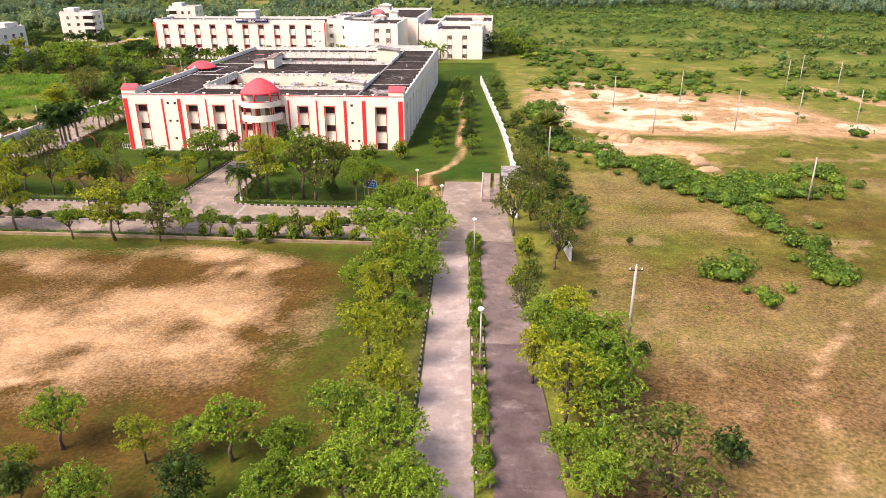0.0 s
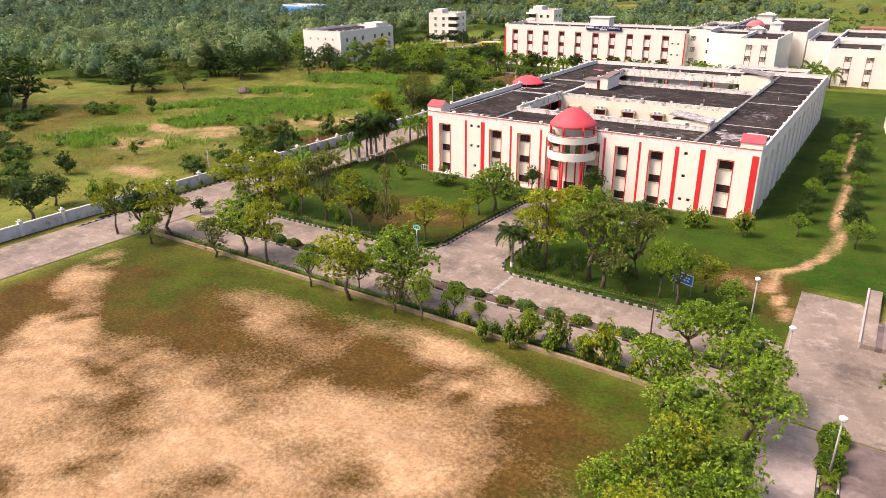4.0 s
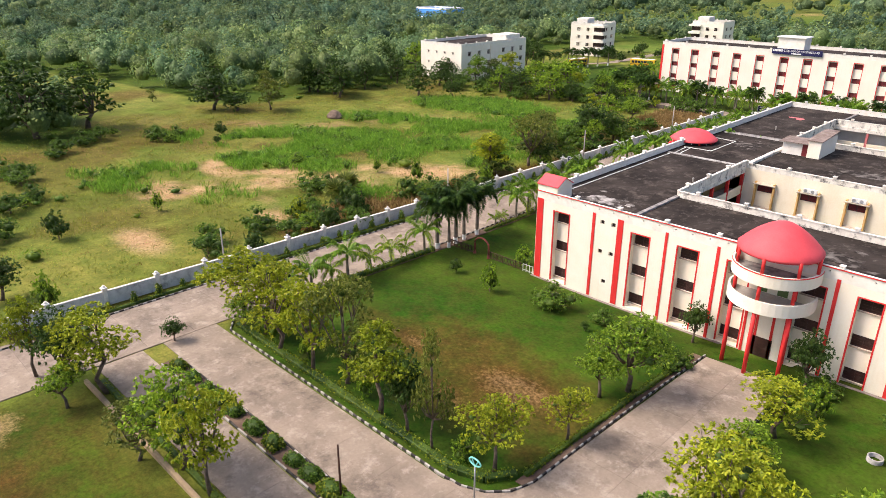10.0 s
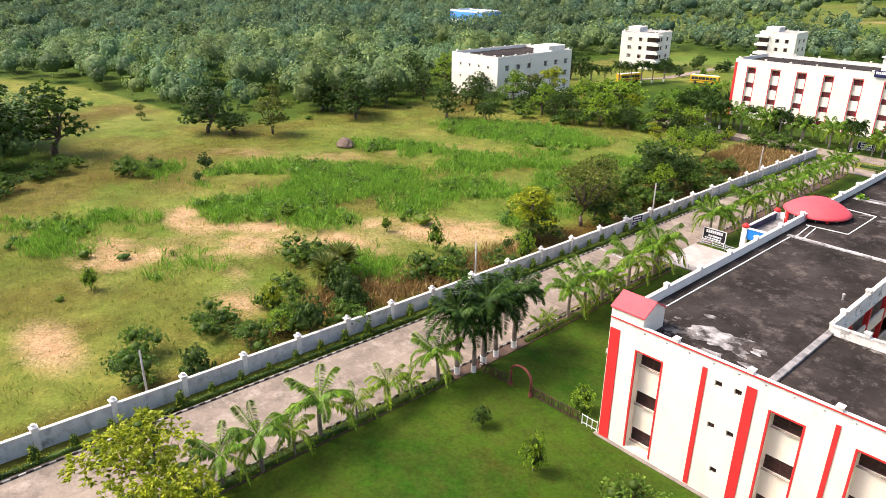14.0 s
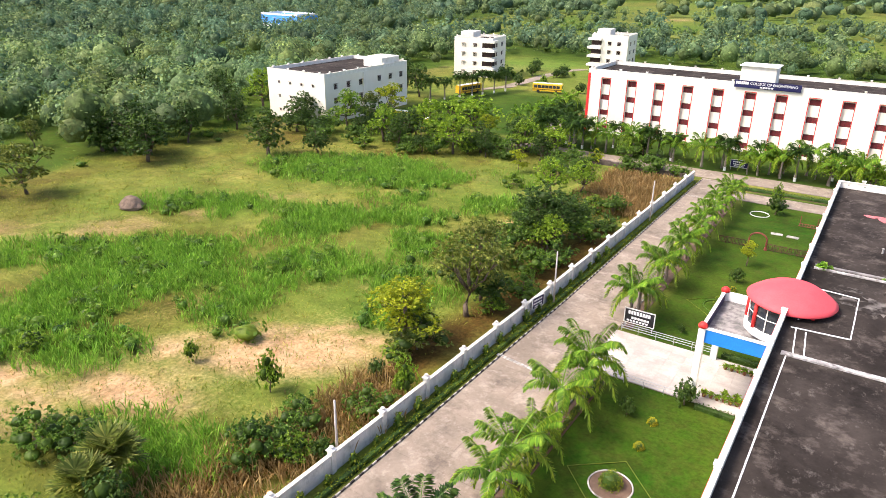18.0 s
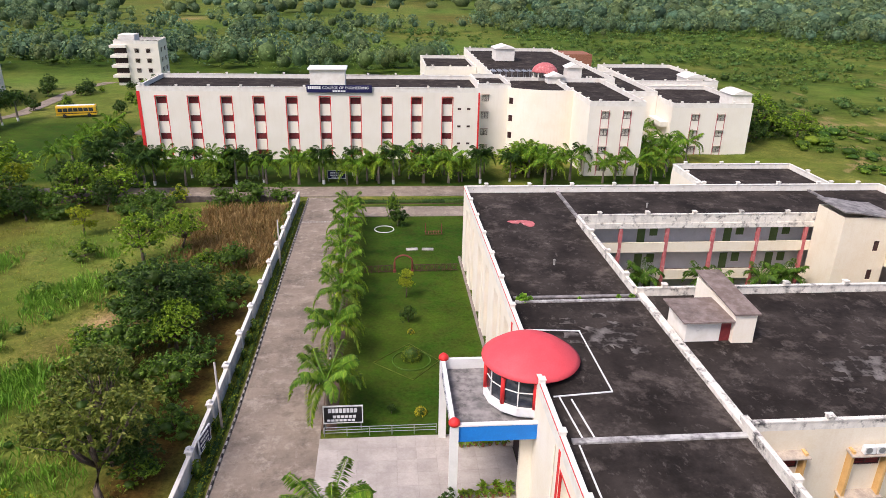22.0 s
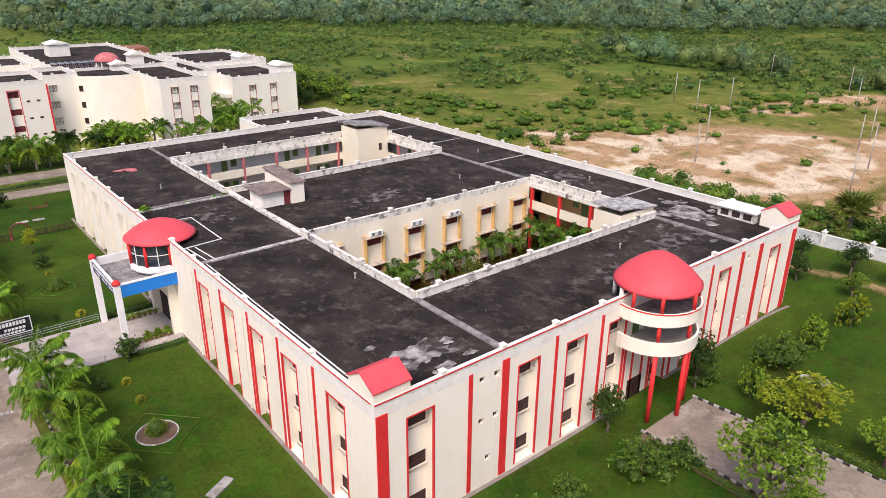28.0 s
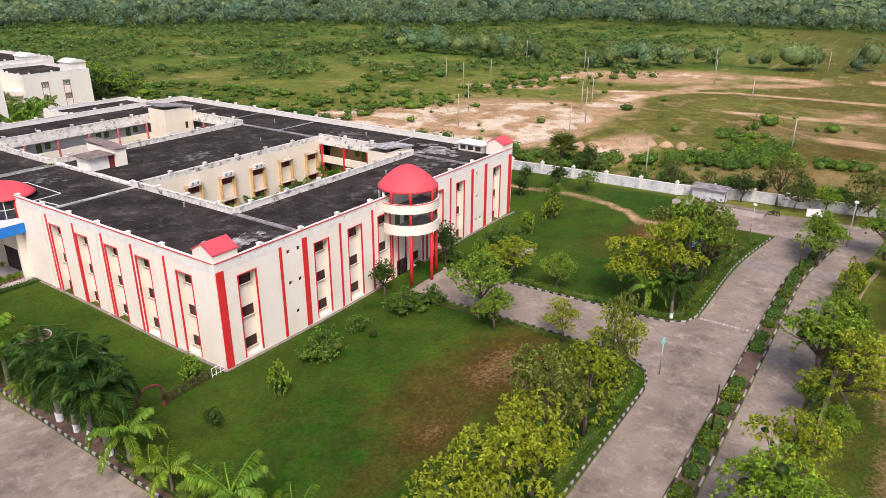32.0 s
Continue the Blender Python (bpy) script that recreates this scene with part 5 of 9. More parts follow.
def flush_windows(parent, m, us, w, floors, pane, trim=None, shade=True):
    """Window columns set on a plain wall, with red borders and small shades."""
    f = mapper(m)
    for u in us:
        for c, d in floors:
            put_window(parent, win(w, d - c, pane), at_root(parent) @ m @ Matrix.Translation((u - w / 2, -0.05, c)))
            if shade:
                g = Geo(f)
                g.box(u - w / 2 - 0.12, u + w / 2 + 0.12, -0.4, 0.01, d + 0.03, d + 0.12)
                part("sunshade", g, SILL, parent)
        if trim:
            g = Geo(f)
            for s in (-1, 1):
                g.box(u + s * (w / 2 + 0.12) - 0.07, u + s * (w / 2 + 0.12) + 0.07, -0.06, 0.02, floors[0][0] - 0.9, floors[-1][1] + 0.25)
            part("window_border", g, trim, parent, "thin red border")


B2F = [(0.7, 2.0), (4.25, 5.55), (7.95, 9.25), (11.65, 12.95)]
long_b = thing("engineering_block", (-103, 292, 0), "long four storey cream college block with maroon shutters and red borders", "building")
LB = face_matrix((-138.2, 283.0, 0), (1, 0, 0), (0, 1, 0))
g = Geo()
g.box(-138.2, -68.2, 283.9, 301.5, -0.6, 14.2)
part("wall", g, WALL2, long_b)
bays2 = [(u - 1.1 + 138.2, u + 1.1 + 138.2) for u in (-133.6, -127.2, -120.6, -114.1, -107.4, -100.6, -94.3, -87.8, -81.5, -75.0)]
facade(long_b, LB, 70.0, bays2, -0.6, 14.2, B2F, WALL2, RED, MAROON, 0.5, ledge=False, low=-0.3)
for m, l in ((LB, 70.0), (face_matrix((-138.2, 301.5, 0), (1, 0, 0), (0, -1, 0)), 70.0), (face_matrix((-138.2, 283.3, 0), (0, 1, 0), (1, 0, 0)), 17.9)):
    parapet(long_b, m, l, 14.2, 15.1, COPING, 6.4, 1.5, vent=False)
g = Geo()
g.box(-138, -68.3, 283.2, 301.3, 14.2, 14.27)
part("roof", g, ROOF, long_b)
g = Geo()
g.box(-138.25, -137.6, 282.94, 283.05, -0.3, 14.2)
part("stripe", g, RED, long_b)
g = Geo()
g.box(-68.5, -68.15, 282.9, 283.05, -0.3, 14.2)
part("stripe", g, RED, long_b)
g = Geo()
g.block(-103.6, -96.4, 284.5, 289.5, 14.2, 18.5, 0.05)
part("lift_room", g, COPING, long_b)
g = Geo()
g.block(-104.0, -96.0, 284.1, 289.9, 18.5, 18.75, 0.05)
part("lift_room_roof", g, WHITE, long_b)
g = Geo()
g.box(-104.2, -90.8, 282.6, 282.75, 14.15, 15.7)
part("name_board", g, NAVY, long_b, "navy name board with white capitals")
for i in range(6):
    g = Geo()
    g.box(-72.8 + (i % 2) * 2.0, -72.1 + (i % 2) * 2.0, 282.95, 283.02, 3.2 + 3.7 * (i // 2), 3.6 + 3.7 * (i // 2))
    part("ventilator", g, DGLASS, long_b)


def lettering(text, size, m, parent, mat=LETTER, name="lettering"):
    cu = bpy.data.curves.new(name, "FONT")
    cu.body, cu.size, cu.extrude = text, size, 0.01
    cu.align_x = "LEFT"
    tmp = bpy.data.objects.new("tmp", cu)
    me = bpy.data.meshes.new_from_object(tmp)
    bpy.data.objects.remove(tmp)
    me.materials.clear()
    me.materials.append(mat)
    return piece(name, me, parent, at_root(parent) @ m)


UP_SOUTH = Matrix(((1, 0, 0, 0), (0, 0, -1, 0), (0, 1, 0, 0), (0, 0, 0, 1)))
lettering("COLLEGE OF ENGINEERING", 0.76, Matrix.Translation((-101.0, 282.58, 14.88)) @ UP_SOUTH, long_b)
g = Geo()
for i in range(7):
    g.box(-103.9 + i * 0.38, -103.6 + i * 0.38, 282.57, 282.6, 14.85, 15.45)
for i in range(5):
    g.box(-98.9 + i * 0.55, -98.45 + i * 0.55, 282.57, 282.6, 14.3, 14.62)
part("worn_lettering", g, LETTER, long_b)

# its eastern end: stair recess, curved bay, forward block and rear wing
east_b = thing("engineering_block_east", (-50, 300, 0), "cream end block with a curved bay and roof rooms", "building")
flat_block(east_b, -68.1, -61.0, 286.5, 301.5, 14.6)
EW = face_matrix((-68.1, 286.5, 0), (1, 0, 0), (0, 1, 0))
flush_windows(east_b, EW, [1.6], 1.5, [(c + 0.2, d + 0.3) for c, d in B2F], DGLASS)
g = Geo()
cx, cy, r = -52.04, 295.3, 14.0
arc_wall(g, cx, cy, r - 0.4, r, -0.6, 15.0, 227, 285.2, 20)
part("curved_wall", g, WALL, east_b, "curved cream wall")
g = Geo()
g.box(-61.55, -61.04, 285.35, 286.5, -0.6, 15.0)
part("return_wall", g, WALL, east_b)
rim = [(cx + (r - 0.42) * math.cos(radians(t)), cy + (r - 0.42) * math.sin(radians(t))) for t in range(229, 285, 5)] + [(-48.5, 301.5), (-60.9, 301.5)]
g = Geo()
g.stack([[(x, y, z) for x, y in rim] for z in (13.9, 14.1)])
part("roof", g, ROOF, east_b)
t = 229.6
for c, d in B2F:
    m = Matrix.Translation((cx + (r + 0.03) * math.cos(radians(t)), cy + (r + 0.03) * math.sin(radians(t)), c)) @ Matrix.Rotation(radians(t - 270), 4, "Z") @ Matrix.Translation((-0.45, -0.04, 0))
    put_window(east_b, win(0.9, 1.3, DGLASS), at_root(east_b) @ m)
flat_block(east_b, -48.4, -37.2, 269.2, 300.0, 14.0)
FB = face_matrix((-48.4, 269.2, 0), (1, 0, 0), (0, 1, 0))
flush_windows(east_b, FB, [3.2, 7.6], 1.4, [(1.0, 2.4), (4.6, 6.0), (8.2, 9.6), (11.6, 13.0)], DGLASS, FADED)
flat_block(east_b, -62.0, -33.0, 301.6, 368.0, 13.8, every=7.0)
flat_block(east_b, -76.5, -62.1, 335.0, 362.0, 12.0, every=5.0)
for a, b, c, d, h in ((-56.0, -50.5, 340.0, 347.0, 3.4), (-45.0, -41.5, 301.0, 304.5, 3.2), (-50.5, -46.5, 297.0, 300.0, 1.6)):
    g = Geo()
    g.block(a, b, c, d, 14.0, 14.0 + h, 0.05)
    part("roof_room", g, COPING, east_b)
    g = Geo()
    my = (a + b) / 2
    g.stack([[(a - 0.4, c - 0.4, 14.0 + h), (b + 0.4, c - 0.4, 14.0 + h), (b + 0.4, d + 0.4, 14.0 + h), (a - 0.4, d + 0.4, 14.0 + h)], [(my - 0.1, c - 0.4, 14.9 + h), (my + 0.1, c - 0.4, 14.9 + h), (my + 0.1, d + 0.4, 14.9 + h), (my - 0.1, d + 0.4, 14.9 + h)]])
    part("roof_room_top", g, COPING, east_b)
part("roof_dome", dome(-50.0, 303.0, [(3.0, 16.0), (3.1, 16.15), (2.7, 17.0), (1.8, 17.75), (0.8, 18.1)], 24), FADED, east_b, "faded red roof dome", True)
for i in range(8):
    g = Geo()
    t = 2 * math.pi * i / 8
    g.lathe(-50.0 + 2.65 * math.cos(t), 303.0 + 2.65 * math.sin(t), [(0.16, 13.8), (0.16, 16.05)], 8)
    part("dome_post", g, COPING, east_b)
g = Geo()
for i in range(9):
    for j in range(2):
        g.tube([(-62 + i * 1.5, 303 + j * 2.2, 14.2), (-62 + i * 1.5, 304.4 + j * 2.2, 16.2)], [0.05, 0.05], 4)
    g.box(-62.6 + i * 1.5, -61.5 + i * 1.5, 303.2, 306.4, 15.9, 16.0)
part("solar_rack", g, STEEL, east_b, "rooftop rack of grey panels")

hostel = thing("hostel_block", (-15, 300, 0), "three storey cream block with stepped roofs and curved stair heads", "building")
flat_block(hostel, -24.2, -5.6, 286.5, 312.0, 10.6)
flush_windows(hostel, face_matrix((-24.2, 286.5, 0), (1, 0, 0), (0, 1, 0)), [5.5, 11.5], 1.6, [(0.5, 1.9), (4.1, 5.5), (7.7, 9.1)], MAROON, FADED)
flat_block(hostel, -32.0, -24.3, 296.0, 330.0, 11.6)
flat_block(hostel, -24.2, -2.0, 312.1, 345.0, 11.8)
for a, b, c, d in ((-10.5, -6.0, 287.0, 293.0), (-10.5, -6.0, 312.5, 318.5)):
    g = Geo()
    g.block(a, b, c, d, 10.6, 13.4, 0.02)
    part("stair_head", g, COPING, hostel)
    g = Geo()
    n = 8
    pr = [(a - 0.3 + (b - a + 0.6) * i / n, 13.4 + 0.9 * math.sin(math.pi * i / n)) for i in range(n + 1)]
    g.stack([[(u, c - 0.3, z) for u, z in pr], [(u, d + 0.3, z) for u, z in pr]])
    part("stair_head_roof", g, COPING, hostel, "curved white roof")
g = Geo()
for z in (2.6, 6.2):
    g.box(-26.0, -24.25, 288.0, 295.5, z - 0.15, z + 0.9)
part("balcony", g, WALL2, hostel)

left_b = thing("west_hostel", (-202, 262, 0), "three storey cream hostel with rows of small windows", "building")
flat_block(left_b, -214.0, -194.0, 249.0, 284.0, 11.6, every=5.5)
flush_windows(left_b, face_matrix((-194.0, 249.0, 0), (0, 1, 0), (-1, 0, 0)), [4.0, 9.0, 14.0, 22.0, 27.0, 32.0], 1.3, [(1.2, 2.6), (4.8, 6.2), (8.4, 9.8)], DGLASS, None)
flush_windows(left_b, face_matrix((-214.0, 249.0, 0), (1, 0, 0), (0, 1, 0)), [4.0, 8.0, 12.0, 16.0], 0.5, [(1.8, 2.4), (5.4, 6.0), (9.0, 9.6)], DGLASS, None)
g = Geo()
g.block(-201.0, -194.6, 273.0, 281.0, 11.6, 14.2, 0.05)
part("roof_room", g, COPING, left_b)
g = Geo()
g.box(-194.4, -193.7, 264.0, 265.0, -0.5, 11.6)
part("pier", g, WALL2, left_b)


def tower_block(x, y, w, d, h, turn, side=1):
    t = thing("staff_tower", (0, 0, 0), "narrow cream tower block with open corner balconies", "building", "far towers")
    flat_block(t, -w / 2, w / 2, -d / 2, d / 2, h, every=4.0)
    n = int(h / 3.2)
    fl = [(1.0 + 3.2 * i, 2.3 + 3.2 * i) for i in range(n)]
    flush_windows(t, face_matrix((-w / 2, -d / 2, 0), (1, 0, 0), (0, 1, 0)), [w * 0.25, w * 0.55] if side > 0 else [w * 0.5, w * 0.76], 1.3, fl, DGLASS)
    flush_windows(t, face_matrix((w / 2, -d / 2, 0), (0, 1, 0), (-1, 0, 0)), [d * 0.3, d * 0.7], 1.3, fl, DGLASS)
    for i in range(n):
        g = Geo()
        g.box(*sorted((side * (w / 2 - 4.0), side * (w / 2 + 1.2))), -d / 2 - 1.2, -d / 2 + 3.0, 3.2 * i + 2.7, 3.2 * i + 3.5)
        part("balcony", g, WALL2, t)
        # Solid near-black box in place of the balcony's shaded open space.
        g = Geo()
        g.box(*sorted((side * (w / 2 - 3.9), side * (w / 2 + 0.05))), -d / 2 - 0.05, -d / 2 + 2.9, 3.2 * i + 0.9, 3.2 * i + 2.7)
        part("balcony_opening", g, SHADEFILL, t)
    g = Geo()
    g.block(-w / 2 + 1, -w / 2 + 6, -d / 4, d / 4, h, h + 2.6, 0.05)
    part("roof_room", g, COPING, t)
    t.matrix_world = pose(x, y, 0, 0, 0, turn)
    return t


tower_block(-208, 350, 15, 14, 13.0, 8)
tower_block(-170, 388, 14, 13, 13.5, 4, -1)

blue_b = thing("blue_house", (-395, 438, 0), "bright blue flat roofed house among far trees", "building")
flat_block(blue_b, -410, -380, 430, 448, 9.0, SKYBLUE, SKYBLUE, every=6)
flush_windows(blue_b, face_matrix((-410, 430, 0), (1, 0, 0), (0, 1, 0)), [5, 12, 19, 26], 2.2, [(1.5, 3.5), (5.5, 7.5)], DGLASS)
g = Geo()
g.box(-418, -376, 424, 429.5, -0.5, 4.0)
part("porch", g, WHITE, blue_b)
brick_h = thing("unfinished_house", (-14, 420, 0), "unfinished house of bare red brick", "building")
flat_block(brick_h, -24, -8, 405, 418, 9.0, CLAY, CLAY, par=0)

# ---- walls, kerbs, hedges, fences ----
def line_points(ps, step):
    """Points every step metres along a line through ps, with the way at each."""
    out = []
    for (ax, ay), (bx, by) in zip(ps, ps[1:]):
        n = max(1, round(math.hypot(bx - ax, by - ay) / step))
        for i in range(n):
            out.append((Vector((ax, ay)).lerp(Vector((bx, by)), i / n), Vector((ax, ay)).lerp(Vector((bx, by)), (i + 1) / n)))
    return out


KERBS = []


def kerb(ps, label, stone=0.55, w=0.16, h=0.2):
    a = spot(*ps[0])
    t = thing("kerb", a, label, "kerb", kind="structure")
    for k, (p, q) in enumerate(line_points(ps, stone)):
        KERBS.append((t, p, q, w, h, KERBK if k % 2 else KERBW))
    return t


K_LABEL = "black and white painted concrete kerb"
for some in ([(-104.6, 84), (-104.5, 106), (-103.9, 125)], [(-103.9, 125), (-103.4, 145), (-102.9, 168)], [(-102.9, 168), (-102.4, 190), (-102.3, 210)], [(-102.3, 210), (-102.0, 255)], [(-93.7, 106), (-93.4, 145), (-93.2, 177)], [(-94.3, 188), (-94.9, 215), (-95.3, 244)], [(-93.6, 105.2), (-91.5, 103.6), (-58.6, 103.4)], [(-58.6, 103.4), (-56.4, 103.6), (-54.6, 104.4), (-53.3, 105.8), (-52.7, 107.8), (-52.5, 124), (-52.2, 136.4)], [(-44.0, 136.4), (-43.4, 124), (-43.1, 107.4), (-42.7, 105.6), (-41.6, 104.1), (-39.6, 103.5)], [(-39.6, 103.5), (-9.0, 103.5)]):
    kerb(some, K_LABEL)
kerb([(-6.0, 41), (-7.7, 88)], K_LABEL)
kerb([(-5.2, 16), (-6.0, 41)], K_LABEL)
kerb([(-90, 96.9), (-9.2, 96.9)], "low black and white concrete median kerb", 1.5)
kerb([(-90, 95.1), (-9.2, 95.1)], "low black and white concrete median kerb", 1.5)
kerb([(-0.6, 41), (-3.15, 90)], "low black and white concrete median kerb", 1.5)
kerb([(0.4, 41), (-1.75, 90)], "low black and white concrete median kerb", 1.5)


def boundary(ps, label, every=6.2, h=1.75, post_mat=POST):
    t = thing("boundary_wall", spot(*ps[0]), label, "wall", kind="structure")
    for p, q in line_points(ps, every):
        a, b = spot(*p), spot(*q)
        d = (b - a).to_2d().normalized() * 0.2
        s = Vector((-d.y, d.x)) * 0.55
        low, top = [], []
        for e, sg in ((a.to_2d() + d, -1), (b.to_2d() - d, -1), (b.to_2d() - d, 1), (a.to_2d() + d, 1)):
            low.append(e + s * sg)
        g = Geo()
        za, zb = a.z, b.z
        zs = (za, zb, zb, za)
        g.stack([[(k.x, k.y, z - 0.5) for k, z in zip(low, zs)], [(k.x, k.y, z + h) for k, z in zip(low, zs)]])
        part("wall_panel", g, BWALL, t)
        g = Geo()
        s2 = s * 1.5
        low2 = [e + s2 * sg for e, sg in ((a.to_2d() + d, -1), (b.to_2d() - d, -1), (b.to_2d() - d, 1), (a.to_2d() + d, 1))]
        g.stack([[(k.x, k.y, z + h + 0.002) for k, z in zip(low2, zs)], [(k.x, k.y, z + h + 0.09) for k, z in zip(low2, zs)]])
        part("wall_coping", g, COPING, t)
        g = Geo()
        g.block(a.x - 0.24, a.x + 0.24, a.y - 0.24, a.y + 0.24, a.z - 0.5, a.z + h + 0.4, 0.02)
        g.block(a.x - 0.34, a.x + 0.34, a.y - 0.34, a.y + 0.34, a.z + h + 0.4, a.z + h + 0.52, 0.03)
        g.lathe(a.x, a.y, [(0.3, a.z + h + 0.52), (0.16, a.z + h + 0.62), (0.2, a.z + h + 0.74), (0.03, a.z + h + 0.85)], 8)
        part("wall_post", g, post_mat, t, "cream post with a cap")
    return t


boundary([(-109.0, 20), (-108.2, 84), (-106.6, 115), (-105.6, 145), (-104.3, 190), (-103.4, 254)], "grey whitewashed boundary wall with cream capped posts along the road")
boundary([(-4.6, 226), (1.3, 163), (2.8, 143.5), (3.8, 123.5), (7.3, 111), (9.2, 95), (10.5, 84)], "stained whitewashed boundary wall beside the orchard lawn")


def leaf_quads(rng, centres, ways, length, width, spread=1.0, droop=0.15, n=1):
    """n leaves at each centre, thrown out round its way: arrays of corners and quads."""
    c = np.repeat(centres, n, 0)
    w = np.repeat(ways, n, 0)
    k = len(c)
    d = w + spread * rng.normal(size=(k, 3)) * 0.75
    d[:, 2] -= droop
    d /= np.linalg.norm(d, axis=1, keepdims=True) + 1e-9
    s = np.cross(d, rng.normal(size=(k, 3)))
    s /= np.linalg.norm(s, axis=1, keepdims=True) + 1e-9
    l = (length * (0.65 + 0.7 * rng.random(k)))[:, None]
    b = (width * (0.7 + 0.6 * rng.random(k)))[:, None]
    sag = np.zeros((k, 3))
    sag[:, 2] = -0.22 * l[:, 0]
    v = np.stack([c, c + d * l * 0.45 + s * b, c + d * l + sag, c + d * l * 0.45 - s * b], 1).reshape(-1, 3)
    return v, np.arange(k * 4).reshape(-1, 4)


def hedge(ps, w, h, mat, label, name="hedge", per=46, leaf=0.17, bumpy=0.25):
    """A clipped low hedge: a dense core, dark for inner shade, with leaves all over it."""
    rng = np.random.default_rng(abs(hash((round(ps[0][0], 1), round(ps[0][1], 1), len(ps)))) % 99991)
    t = thing(name, spot(*ps[0]), label, "hedge")
    core = Geo()
    cs, ws = [], []
    for p, q in line_points(ps, 4.0):
        d = (q - p).normalized()
        s = Vector((-d.y, d.x)) * w / 2
        core.stack([[tuple(spot(*k, z)) for k in (p - s * f, q - s * f, q + s * f, p + s * f)] for z, f in ((-0.1, 0.85), (h * 0.65, 0.8), (h * 0.82, 0.6))])
        n = int((q - p).length * per)
        u, side = rng.random(n), rng.random(n)
        for i in range(n):
            top = side[i] < 0.5
            off = (rng.random() * 2 - 1) if top else (1 if side[i] < 0.75 else -1)
            k = p.lerp(q, u[i]) + s * off * 0.92
            z = h * (0.86 + bumpy * rng.random()) if top else h * rng.random()
            cs.append(tuple(spot(k.x, k.y, z)))
            ws.append((0.1 * off, 0.0, 0.9) if top else (s.normalized().x * off, s.normalized().y * off, 0.4))
    # The core's dark green puts shade between the hedge leaves.
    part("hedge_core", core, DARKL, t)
    v, f = leaf_quads(rng, np.array(cs), np.array(ws), leaf, leaf * 0.42)
    ob = part("hedge_leaves", cloud("hedge_leaves", v, f, mat), mat, t)
    return t


def bed(ps, w, label, z=0.05):
    """A strip of dug soil."""
    g = Geo()
    for p, q in line_points(ps, 6.0):
        d = (q - p).normalized()
        s = Vector((-d.y, d.x)) * w / 2
        g.stack([[tuple(spot(*k, h)) for k in (p - s, q - s, q + s, p + s)] for h in (-0.2, z)])
    return solo("planting_bed", g, SOIL, label, "planting bed", kind="structure")


hedge([(-105.4, 88), (-105.2, 106), (-104.2, 145), (-103.2, 190), (-102.6, 252)], 0.6, 0.45, HEDGE, "low clipped yellow-green hedge at the foot of the boundary wall", per=34)
hedge([(-92.8, 107), (-92.5, 136)], 0.8, 0.6, HEDGE, "low clipped yellow-green hedge along the lawn")
hedge([(-92.4, 147), (-92.2, 176)], 0.5, 0.4, HEDGE, "low clipped yellow-green hedge along the lawn")
hedge([(-92.0, 104.9), (-58.5, 104.5), (-55.6, 105.4), (-54.2, 107.6)], 0.9, 0.55, HEDGE, "low clipped hedge behind the kerb of the lawn")
hedge([(-53.6, 108), (-53.3, 124), (-53.0, 135)], 0.5, 0.4, HEDGE, "low straggling hedge beside the porch road", bumpy=0.8)
hedge([(-42.5, 126), (-42.0, 108), (-40, 104.9), (-12, 104.6)], 0.85, 0.5, HEDGE, "low clipped hedge behind the kerb of the lawn")
hedge([(-91, 89.7), (-12, 89.5)], 0.6, 0.35, HEDGE, "low grassy hedge along the playing field", bumpy=0.9, per=26)
hedge([(-83.3, 177.0), (-78.3, 176.8)], 0.7, 0.5, DARKL, "dark clipped hedge beside the portico")
hedge([(-83.3, 187.9), (-78.3, 187.9)], 0.7, 0.5, DARKL, "dark clipped hedge beside the portico")
hedge([(-104.9, 235), (-104.5, 252)], 0.9, 0.9, HEDGE, "rough hedge on the wall side")
hedge([(-94, 252.8), (-62, 252.8)], 1.4, 0.5, DARKL, "low hedge strip between two roads")
bed([(-92.9, 107), (-92.4, 177)], 1.3, "dark soil strip under the palms")
bed([(-94.0, 188.5), (-94.3, 244)], 1.6, "dark soil strip under the palms")
bed([(-90, 96.0), (-9.2, 96.0)], 1.66, "dry soil of the road median", 0.12)
bed([(-0.1, 41), (-2.45, 90)], 0.9, "dry soil of the drive median", 0.12)
bed([(-53.2, 107), (-52.8, 136)], 1.2, "reddish soil strip beside the porch road", 0.04)
bed([(-94, 253.2), (-62, 253.2)], 2.2, "dark soil strip", 0.04)

# clipped shrubs of the medians
rng = np.random.default_rng(5)


def shrub_mesh(seed, rx, ry, rz, n, leaf, boxy=0.0):
    r = np.random.default_rng(seed)
    d = r.normal(size=(n, 3))
    d /= np.linalg.norm(d, axis=1, keepdims=True)
    if boxy:
        d = d * (1 - boxy) + np.sign(d) * np.abs(d) ** 0.4 * boxy * 0.8
    d[:, 2] = np.abs(d[:, 2]) * 1.0 - 0.15
    bump = 0.5 * np.sin(d[:, 0] * 7 + seed) + 0.5 * np.sin(d[:, 1] * 8 + 1) * np.cos(d[:, 2] * 6)
    c = d * np.array([rx, ry, rz]) * (0.80 + 0.22 * r.random(n) + 0.09 * bump)[:, None]
    c[:, 2] += 0.15 * rz
    return leaf_quads(r, c, d, leaf, leaf * 0.42)


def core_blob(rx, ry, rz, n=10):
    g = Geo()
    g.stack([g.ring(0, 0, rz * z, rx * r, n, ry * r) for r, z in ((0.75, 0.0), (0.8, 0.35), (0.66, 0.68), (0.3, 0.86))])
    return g


